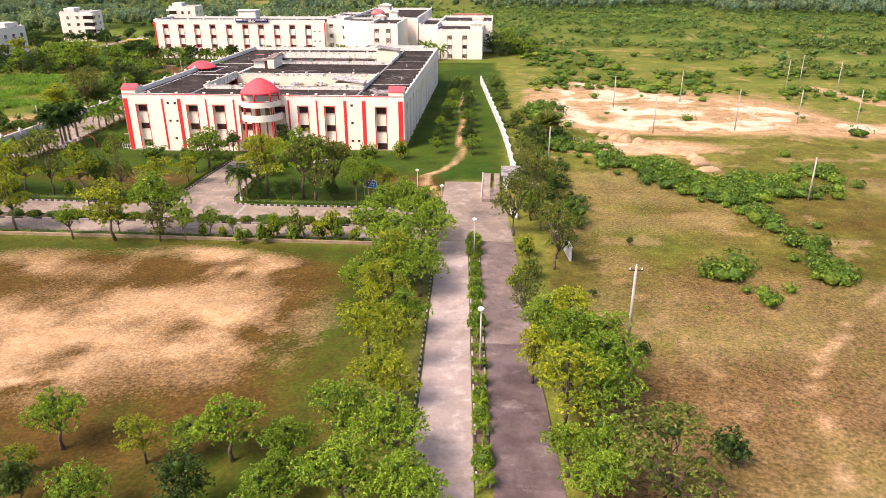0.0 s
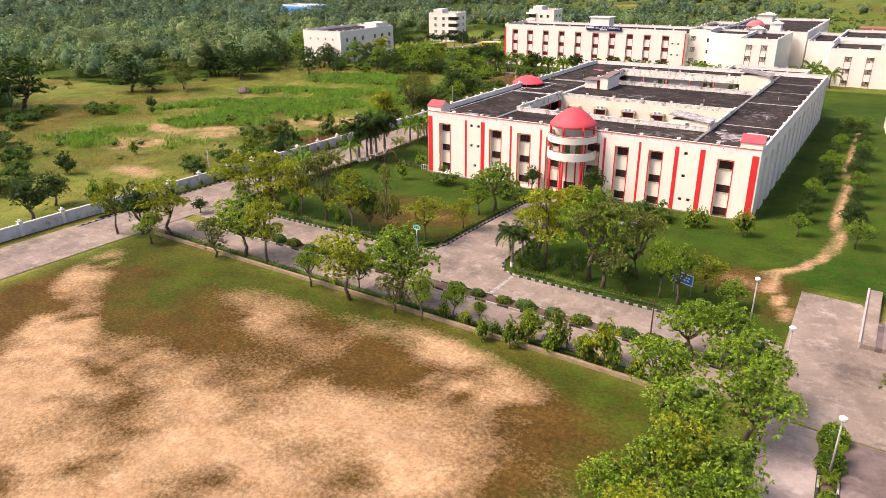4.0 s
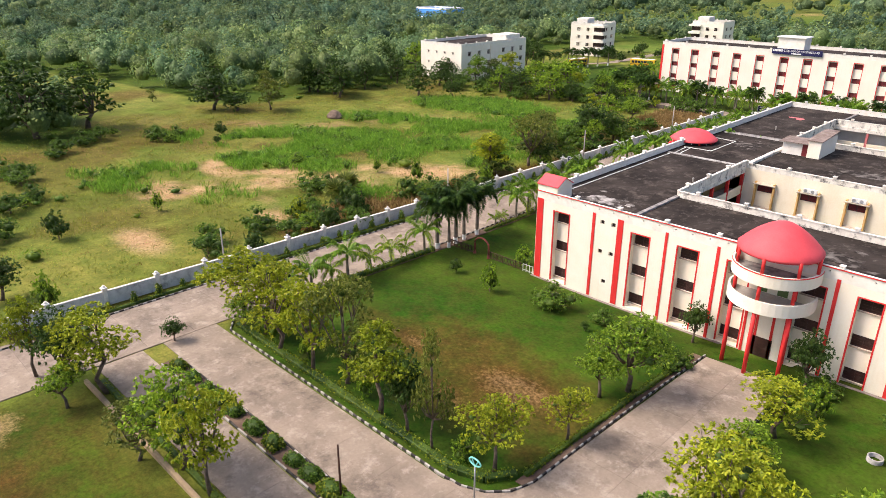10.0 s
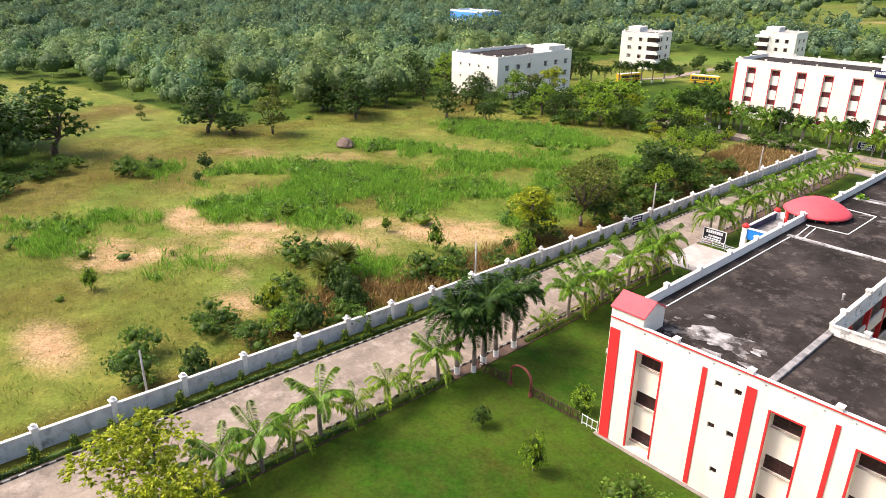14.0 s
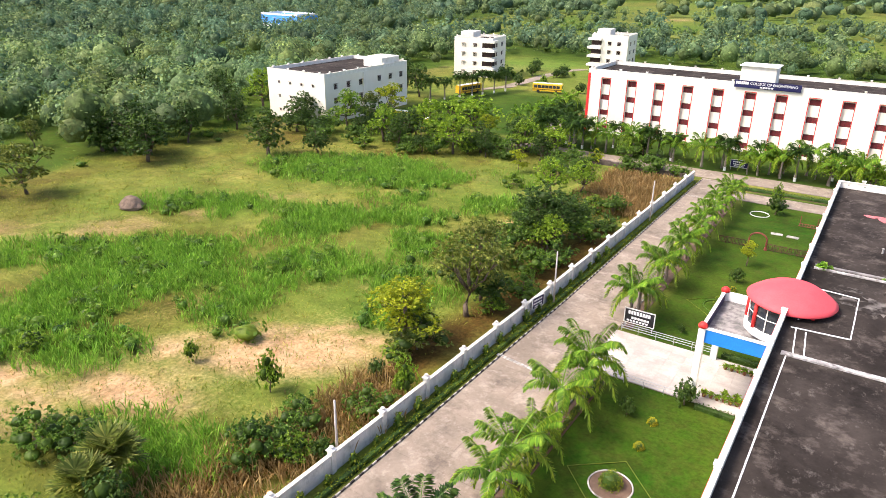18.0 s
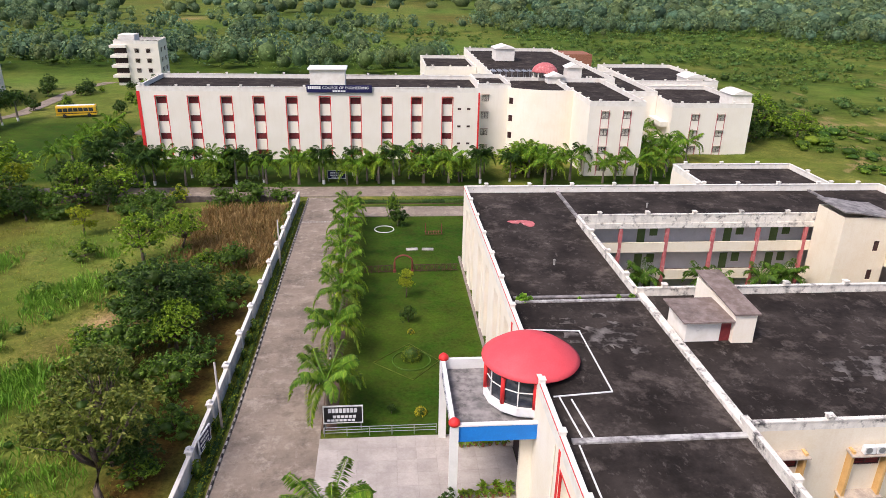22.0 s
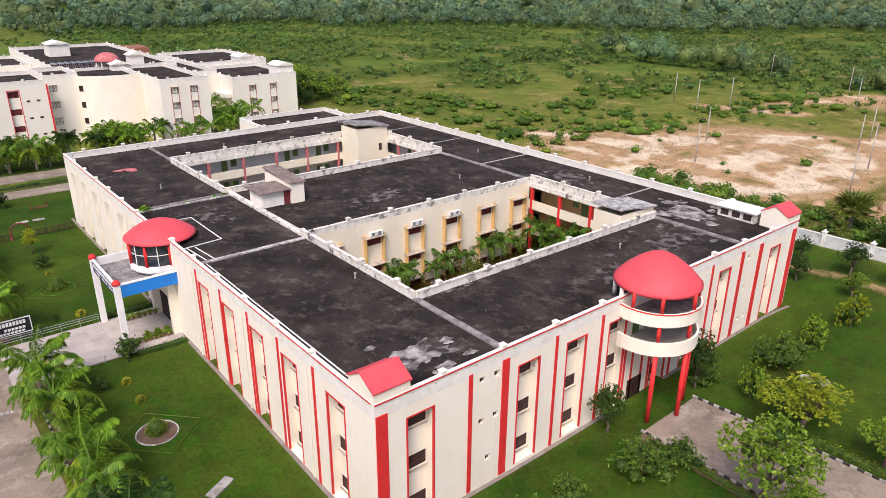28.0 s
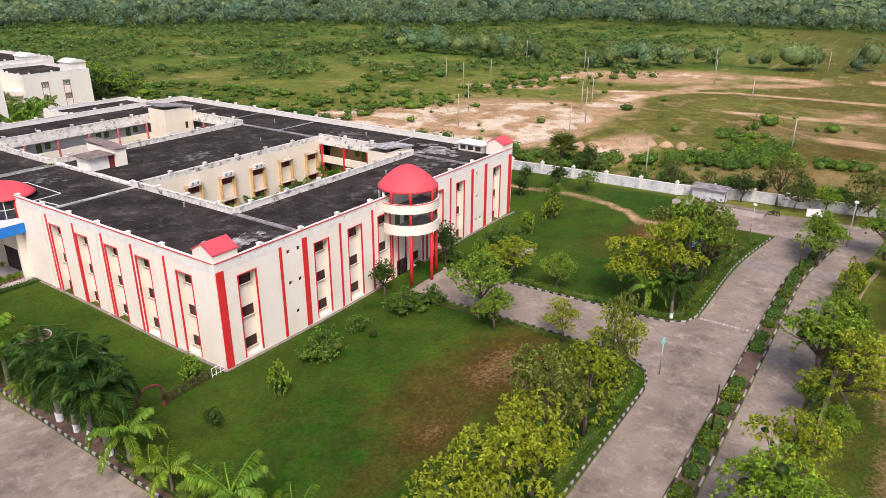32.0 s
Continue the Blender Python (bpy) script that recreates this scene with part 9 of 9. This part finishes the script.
def circle(x, y, r, up=0.03, n=28):
    return [tuple(spot(x + r * math.cos(2 * math.pi * i / n), y + r * math.sin(2 * math.pi * i / n), up)) for i in range(n + 1)]


def ring_bed(x, y, r, mat, soil=True):
    t = thing("round_bed", spot(x, y), "round garden bed edged with a pale stone ring", "flower bed", "lawn beds")
    part("edging", loop_tube(circle(x, y, r), 0.07), mat, t)
    if soil:
        g = Geo()
        g.stack([[tuple(spot(x + k * math.cos(i * 0.2618), y + k * math.sin(i * 0.2618), z)) for i in range(24)] for k, z in ((r - 0.1, -0.1), (r - 0.1, 0.03), (r * 0.5, 0.07))])
        part("soil", g, SOIL, t)
    return t


ring_bed(-86.1, 162.6, 1.75, LIME)
ring_bed(-86.1, 199.9, 2.0, SCRUB, False)
for pts in ([(-89.9, 162.8), (-86.0, 166.0), (-82.4, 162.4), (-86.0, 159.0), (-89.9, 162.8)], [(-90.1, 199.6), (-86.2, 203.4), (-83.2, 199.6), (-86.1, 196.1), (-90.1, 199.6)]):
    t = thing("bed_border", spot(*pts[0]), "thin pale diamond border laid in the lawn", "border", "lawn borders")
    for a, b in zip(pts, pts[1:]):
        part("border_line", loop_tube([tuple(spot(*a, 0.05)), tuple(spot(*b, 0.05))], 0.035), OLIVE, t)
dome_shrub = shrub("clipped_shrub", 21, 0.95, 0.95, 1.35, 900, 0.11, HEDGE, "clipped green dome shrub in a round lawn bed", 0.0, group="lawn topiary")
place(dome_shrub, -86.1, 162.6, 1.0, 0, 0.05, True)
place(dome_shrub, -86.1, 200.2, 1.05, 60, 0.05)
gold = shrub("flowering_shrub", 22, 0.55, 0.55, 0.75, 420, 0.10, FLOWERY, "small round yellow flowering shrub on the lawn", 0.0, group="yellow shrubs")
first = True
for x, y, k in ((-85.7, 168.3, 0.85), (-85.8, 172.3, 1.0), (-85.6, 190.5, 1.15), (-85.9, 205.8, 0.85)):
    place(gold, x, y, k, x * 70, 0.0, first)
    first = False
rounds = shrub("round_shrub", 13, 1.1, 1.1, 1.9, 420, 0.2, DARKL, "dark round clipped bush beside the side road", 0.0, group="side road bushes")
first = True
for x, y in ((-149.2, 276.0), (-149.2, 281.6), (-149.2, 287.0), (-149.1, 293.0), (-149.0, 299.0), (-148.9, 305.0), (-143.0, 287.0), (-143.0, 295.0)):
    place(rounds, x, y, 1.0 + 0.2 * rng.random(), x * 30 + y, 0.0, first)
    first = False
for k in range(34):
    plant("d" if k % 3 else "m", -205 + 60 * rng.random() + (4 if k % 2 else 0), 333 + 46 * rng.random(), 1.6 + 1.6 * rng.random(), 1.3)
plant("d", -88.3, 190.7, 1.3)
plant("d", -86.1, 208.5, 2.5)
plant("l", -86.1, 215.1, 4.0)
plant("m", -87.2, 245.5, 2.8)
plant("d", -86.5, 240.8, 2.2)
plant("d", -88.2, 172.3, 1.2)
ring_bed(-88.7, 239.4, 1.5, WHITE, False)
for x, y, a in ((-84.7, 230.9, 5), (-82.4, 230.8, -4)):
    g = Geo(mapper(Matrix.Translation(spot(x, y)) @ Matrix.Rotation(radians(a), 4, "Z")))
    g.block(-0.85, 0.85, -0.4, 0.4, -0.02, 0.1, 0.03)
    solo("stone_slab", g, KERBW, "pale stone slab lying on the lawn", "slab", "lawn slabs")
g = Geo(mapper(Matrix.Translation(spot(-84.5, 152.8)) @ Matrix.Rotation(0.5, 4, "Z")))
g.block(-1.2, 1.2, -0.45, 0.45, -0.02, 0.12, 0.03)
solo("stone_slab", g, KERBW, "pale stone slab lying on the lawn", "slab", "lawn slabs")
t = thing("garden_bench", spot(-81.0, 237.0), "broken reddish iron garden seat on the lawn", "bench")
for k in range(7):
    part("slat", loop_tube([tuple(spot(-82.3 + k * 0.4, 236.3, 0.35)), tuple(spot(-82.3 + k * 0.4, 237.6, 0.35))], 0.05), RUST, t)
for y in (236.3, 237.6):
    part("rail", loop_tube([tuple(spot(-82.5, y, 0.3)), tuple(spot(-79.6, y, 0.3))], 0.05), RUST, t)
for x in (-82.3, -79.8):
    part("leg", loop_tube([tuple(spot(x, 237.6, -0.05)), tuple(spot(x, 237.6, 1.6))], 0.06), RUST, t)

for x, y, h in ((-70.4, 134.2, 3.4), (-33.2, 133.4, 2.9), (-56.9, 132.8, 3.2), (-30.4, 134.6, 3.0), (-53.2, 131.6, 2.4), (-41.0, 137.2, 2.2), (-63.8, 135.0, 1.8)):
    plant("D", x, y, h * 1.05)

# potted plants under the portico
pot = thing("potted_plant", (0, 0, 0), "leafy plant in a small terracotta pot", "plant", "portico pots")
g = Geo()
g.lathe(0, 0, [(0.13, 0.0), (0.2, 0.32), (0.22, 0.33), (0.22, 0.38), (0.17, 0.38), (0.15, 0.3)], 10)
part("pot", g, CLAY, pot, "terracotta pot")
prng = np.random.default_rng(41)
vv, ff = leaf_quads(prng, np.tile([[0, 0, 0.42]], (14, 1)) + 0.12 * prng.normal(size=(14, 3)) * np.array([1, 1, 0.6]), np.tile([[0, 0, 0.7]], (14, 1)), 0.3, 0.06, 1.0, 0.1, 5)
part("foliage", cloud("foliage", vv, ff, MANGO), MANGO, pot)
first = True
for x, y in [(-82.4 + 0.62 * i, 185.4 + 0.06 * (i % 3)) for i in range(7)] + [(-83.0 + 0.6 * i, 179.2 + 0.12 * (i % 2)) for i in range(7)] + [(-81.3, 180.0), (-80.2, 180.1), (-79.2, 180.0)]:
    place(pot, x, y, 0.9 + 0.3 * prng.random(), x * 90, 0.08, first)
    first = False
plant("d", -84.2, 177.0, 1.7)

# speed strips on the roads
for (ax, ay), (bx, by), w, label in (((-103.2, 174.9), (-95.1, 173.7), 0.5, "worn white strip across the road"), ((-39.8, 97.2), (-39.8, 103.1), 0.5, "white painted hump across the road"), ((-101.9, 243.0), (-95.7, 243.0), 0.4, "worn white strip across the road")):
    t = thing("speed_strip", spot(ax, ay), label, "road hump", "road humps")
    d = Vector((bx - ax, by - ay)).normalized()
    n = Vector((-d.y, d.x)) * w * 0.5
    count = max(4, int((Vector((bx, by)) - Vector((ax, ay))).length / 0.42))
    for k in range(count):
        a = Vector((ax, ay)).lerp(Vector((bx, by)), k / count)
        b = Vector((ax, ay)).lerp(Vector((bx, by)), (k + 0.72) / count)
        g = Geo()
        q = [a - n, b - n, b + n, a + n]
        q2 = [a - n * 0.6, b - n * 0.6, b + n * 0.6, a + n * 0.6]
        g.stack([[tuple(spot(*p_, 0.062)) for p_ in q], [tuple(spot(*p_, 0.10)) for p_ in q2]])
        part("strip_block", g, KERBW, t)

# concrete well rings on the lawn
for x, y in ((-34.6, 129.6), (-33.2, 130.6), (-32.6, 129.2)):
    g = Geo()
    g.stack([g.ring(x, y, float(spot(x, y).z) + z, r, 20) for r, z in ((0.62, 0.0), (0.62, 0.42), (0.52, 0.42), (0.52, 0.02))], False)
    solo("concrete_ring", g, LIME, "short grey concrete well ring on the lawn", "concrete ring", "well rings")

# a motorbike beside the platform
bike = thing("motorbike", spot(1.0, 106.4), "dark parked motorbike beside the concrete platform", "motorbike")
o = spot(1.0, 106.4)
for dy in (-0.62, 0.62):
    w = part("wheel", loop_tube([(o.x, o.y + dy + 0.27 * math.cos(k * 0.449), o.z + 0.34 + 0.27 * math.sin(k * 0.449)) for k in range(15)], 0.06, 6), RUBBER, bike)
part("frame", loop_tube([(o.x, o.y - 0.62, o.z + 0.34), (o.x, o.y - 0.3, o.z + 0.62), (o.x, o.y + 0.4, o.z + 0.7), (o.x, o.y + 0.62, o.z + 0.34)], 0.05), IRON, bike)
g = Geo()
g.block(o.x - 0.12, o.x + 0.12, o.y - 0.15, o.y + 0.35, o.z + 0.62, o.z + 0.88, 0.06)
part("tank", g, NAVY, bike)
g = Geo()
g.block(o.x - 0.13, o.x + 0.13, o.y - 0.8, o.y - 0.15, o.z + 0.7, o.z + 0.82, 0.04)
part("seat", g, BLACKB, bike)
part("handlebar", loop_tube([(o.x - 0.34, o.y + 0.38, o.z + 1.0), (o.x, o.y + 0.48, o.z + 0.95), (o.x + 0.34, o.y + 0.38, o.z + 1.0)], 0.025), STEEL, bike)
g = Geo()
g.block(o.x - 0.14, o.x + 0.14, o.y - 0.15, o.y + 0.25, o.z + 0.25, o.z + 0.58, 0.04)
part("engine", g, IRON, bike)


# buses before the far hostel
def bus(x, y, turn, label):
    t = thing("bus", spot(x, y), label, "bus", "college buses")
    f = mapper(Matrix.Translation(spot(x, y)) @ Matrix.Rotation(radians(turn), 4, "Z"))
    g = Geo(f)
    g.stack([[(-4.8, s * 1.2, z) for s, z in ((-1, 0.55), (-1, 2.7), (-0.86, 3.0), (0.86, 3.0), (1, 2.7), (1, 0.55))], [(4.8, s * 1.2, z) for s, z in ((-1, 0.55), (-1, 2.7), (-0.86, 3.0), (0.86, 3.0), (1, 2.7), (1, 0.55))]])
    part("body", g, YELLOW, t, "yellow painted body")
    for s in (-1, 1):
        for k in range(7):
            g = Geo(f)
            g.box(-4.3 + k * 1.22, -3.25 + k * 1.22, min(s * 1.19, s * 1.225), max(s * 1.19, s * 1.225), 1.55, 2.45)
            part("window", g, GLASS, t, "dark side window")
        g = Geo(f)
        g.box(-4.8, 4.8, min(s * 1.19, s * 1.22), max(s * 1.19, s * 1.22), 1.0, 1.18)
        part("side_stripe", g, BLACKB, t, "black side stripe")
        for u in (-2.9, 3.0):
            g = Geo(f)
            g.stack([[(u + 0.48 * math.cos(k * 0.449), s * 1.05 + e, 0.48 + 0.48 * math.sin(k * 0.449)) for k in range(14)] for e in (-0.16, 0.18)])
            part("wheel", g, RUBBER, t)
    g = Geo(f)
    g.box(4.79, 4.83, -1.05, 1.05, 1.45, 2.55)
    part("windscreen", g, GLASS, t)
    g = Geo(f)
    g.block(-4.5, 4.5, -0.8, 0.8, 2.99, 3.06, 0.02)
    part("roof_panel", g, WHITE, t, "pale roof panel")
    return t


bus(-168.5, 259.0, 8, "yellow college bus parked among trees")
bus(-178.0, 263.5, 14, "yellow college bus parked behind trees")
bus(-169.5, 328.2, 14, "yellow and white college bus parked beyond the far lawn")
bus(-189.2, 311.0, 78, "yellow college bus beside the far lawn")

# a thatched shelter in the western field
hut = thing("thatched_hut", spot(-176.4, 181.7), "low thatched shelter of dark straw in the field", "hut")
o = spot(-176.4, 181.7)
g = Geo()
hr = random.Random(8)
g.stack([[(o.x + k * 2.4 * (0.9 + 0.2 * hr.random()) * math.cos(i * 0.3927), o.y + k * 1.8 * (0.9 + 0.2 * hr.random()) * math.sin(i * 0.3927), o.z + z) for i in range(16)] for k, z in ((1.0, 0.1), (1.02, 0.5), (0.8, 1.2), (0.45, 1.8), (0.1, 2.1))])
part("thatch", g, THATCH, hut)
for k in range(4):
    a = 0.8 + k * 1.57
    part("post", loop_tube([(o.x + 2.0 * math.cos(a), o.y + 1.5 * math.sin(a), o.z - 0.1), (o.x + 1.7 * math.cos(a), o.y + 1.3 * math.sin(a), o.z + 1.0)], 0.07), BARK, hut)

# the courtyard path round a small tree, with low clipped edging
hedge([(a, b) for a, b in [(-54.9, 162.6), (-53.2, 165.0), (-51.0, 166.6), (-48.6, 167.0), (-46.2, 166.2), (-44.6, 164.7)]], 0.4, 0.35, HEDGE, "low clipped edging of the courtyard path", per=30)
hedge([(-52.4, 162.0), (-51.2, 163.6), (-49.6, 164.7), (-47.8, 164.7)], 0.35, 0.35, SCRUB, "low clipped edging of the courtyard path", per=30)
hedge([(-44.2, 164.3), (-37, 164.2), (-31.5, 164.2)], 0.45, 0.45, OLIVE, "low reddish hedge beside the courtyard path", per=30)
hedge([(-64.2, 170.4), (-36, 170.2)], 0.6, 0.5, SCRUB, "low green planting under the courtyard palms", per=34)
ring_bed(-48.3, 162.7, 0.7, WHITE, False)
plant("o", -48.3, 162.9, 4.3)

# stains and weeds on the roofs
g = Geo()
prn = random.Random(3)
for cx, cy, sx, sy in ((-72.4, 214.2, 1.9, 0.55), (-71.6, 213.4, 0.9, 1.1), (-73.2, 213.9, 0.7, 0.6)):
    ring = [(cx + sx * (0.55 + 0.45 * prn.random()) * math.cos(k * 0.449), cy + sy * (0.55 + 0.45 * prn.random()) * math.sin(k * 0.449)) for k in range(14)]
    g.stack([[(*p_, ROOF_Z) for p_ in ring], [(*p_, ROOF_Z + 0.005 + 0.002 * sx) for p_ in ring]])
part("paint_spill", g, FADED, main, "faded red paint spilled on the roof")
weed = shrub("weed", 31, 0.45, 0.3, 0.7, 70, 0.5, GRASSG, "green weeds growing in a roof joint", 0.0, "weed", "roof weeds")
first = True
for x, y, k in ((-76.3, 192.9, 1.6), (-75.6, 193.0, 1.1), (-70.9, 193.0, 0.7), (-67.2, 193.1, 0.9), (-65.9, 193.2, 1.0), (-64.9, 173.7, 0.6), (-33.5, 173.9, 0.8)):
    z = ROOF_Z + 0.02
    m = Matrix.Translation((x, y, z)) @ Matrix.Rotation(x, 4, "Z") @ Matrix.Scale(k * 0.5, 4)
    if first:
        weed.matrix_world = m
        first = False
    else:
        copy_thing(weed, m)

# fallen rubble and vent stubs on the roofs
vent = thing("roof_vent", (0, 0, 0), "short grey vent pipe on the flat roof", "vent pipe", "roof vents")
g = Geo()
g.lathe(0, 0, [(0.09, 0.0), (0.09, 0.5)], 8)
part("pipe", g, KERBW, vent)
g = Geo()
g.lathe(0, 0, [(0.13, 0.48), (0.15, 0.56), (0.05, 0.64)], 8)
part("cowl", g, KERBW, vent)
first = True
for x, y in ((-71.4, 201.0), (-66.8, 160.0), (-40.5, 149.0), (-24.0, 190.0), (-22.5, 168.0), (-55.0, 219.0), (-36.5, 180.0)):
    m = Matrix.Translation((x, y, ROOF_Z))
    if first:
        vent.matrix_world = m
        first = False
    else:
        copy_thing(vent, m)
# rain pipes on the outer walls
for y in (149.4, 161.0, 172.9, 194.6, 206.6, 218.6):
    g = Geo()
    g.tube([(x0 - 0.09, y, -0.6), (x0 - 0.09, y, 9.7), (x0 + 0.1, y, 9.95)], [0.055, 0.055, 0.055], 6)
    part("rain_pipe", g, WALL, main, "cream painted rain pipe")

# a narrow cement apron along the foot of the outer walls
for pts, off in (([(x0, y0 - 0.3), (x0, 176.6)], (-0.35, 0)), ([(x0, 188.4), (x0, 228.0)], (-0.35, 0)), ([(x0, y0), (PX - 4.4, y0)], (0, -0.35)), ([(PX + 4.4, y0), (x1, y0)], (0, -0.35))):
    rows = []
    (ax, ay), (bx, by) = pts
    for k in range(13):
        u, v = ax + (bx - ax) * k / 12, ay + (by - ay) * k / 12
        rows.append([tuple(spot(u, v, -0.4)), tuple(spot(u, v, 0.05)), tuple(spot(u + off[0], v + off[1], 0.02)), tuple(spot(u + off[0], v + off[1], -0.4))])
    g = Geo()
    g.stack(rows)
    part("apron", g, JOINT, main, "narrow stained cement apron")


# sandy spoil heaps on the bank
def mound(x, y, rx, ry, h, seed):
    rr = random.Random(seed)
    o = spot(x, y, -0.15)
    wob = [0.8 + 0.4 * rr.random() for _ in range(14)]
    g = Geo()
    rings = []
    for k, z in ((1.0, 0.0), (0.86, 0.35), (0.66, 0.7), (0.42, 0.92), (0.12, 1.0)):
        rings.append([(o.x + rx * k * (1 + (w - 1) * k) * math.cos(i * 0.4488), o.y + ry * k * (1 + (w - 1) * k) * math.sin(i * 0.4488), o.z + h * z * (0.8 + 0.35 * rr.random())) for i, w in enumerate(wob)])
    g.stack(rings)
    solo("soil_mound", g, SANDBANK, "rounded heap of pale sandy soil on the bank", "soil heap", "spoil heaps", smooth=True)


for k, (x, y) in enumerate(HEAPS):
    mound(x, y, 1.5 + 0.9 * ((k * 7) % 5) / 4, 1.2 + 0.7 * ((k * 3) % 4) / 3, 0.8 + 0.8 * ((k * 5) % 4) / 3, k)

# dark stone retaining wall between the field and the north road
for k in range(12):
    xa = -150 + k * 3.7
    g = Geo()
    g.block(xa + 0.01, xa + 3.69, 254.0, 254.5, -0.4, 0.75 + 0.12 * ((k * 5) % 3), 0.04)
    solo("retaining_wall", g, DARKSTONE, "low dark stained stone retaining wall", "wall", "retaining wall")


# ---- kerb stones and slabs of the roads ----
for t, p, q, w, h, mat in KERBS:
    a, b = spot(*p), spot(*q)
    d = (b - a).to_2d().normalized()
    s = Vector((-d.y, d.x)) * w / 2
    a2, b2 = a.to_2d() + d * 0.01, b.to_2d() - d * 0.01
    g = Geo()
    low = [(a2 - s, a.z), (b2 - s, b.z), (b2 + s, b.z), (a2 + s, a.z)]
    top = [(a2 - s * 0.75, a.z), (b2 - s * 0.75, b.z), (b2 + s * 0.75, b.z), (a2 + s * 0.75, a.z)]
    g.stack([[(k.x, k.y, z - 0.15) for k, z in low], [(k.x, k.y, z + h - 0.03) for k, z in low], [(k.x, k.y, z + h) for k, z in top]])
    part("kerb_stone", g, mat, t)
for ob, geo, mat in SLABS:
    s = new("concrete_slab", geo.mesh("concrete_slab", mat))
    s.parent = ob
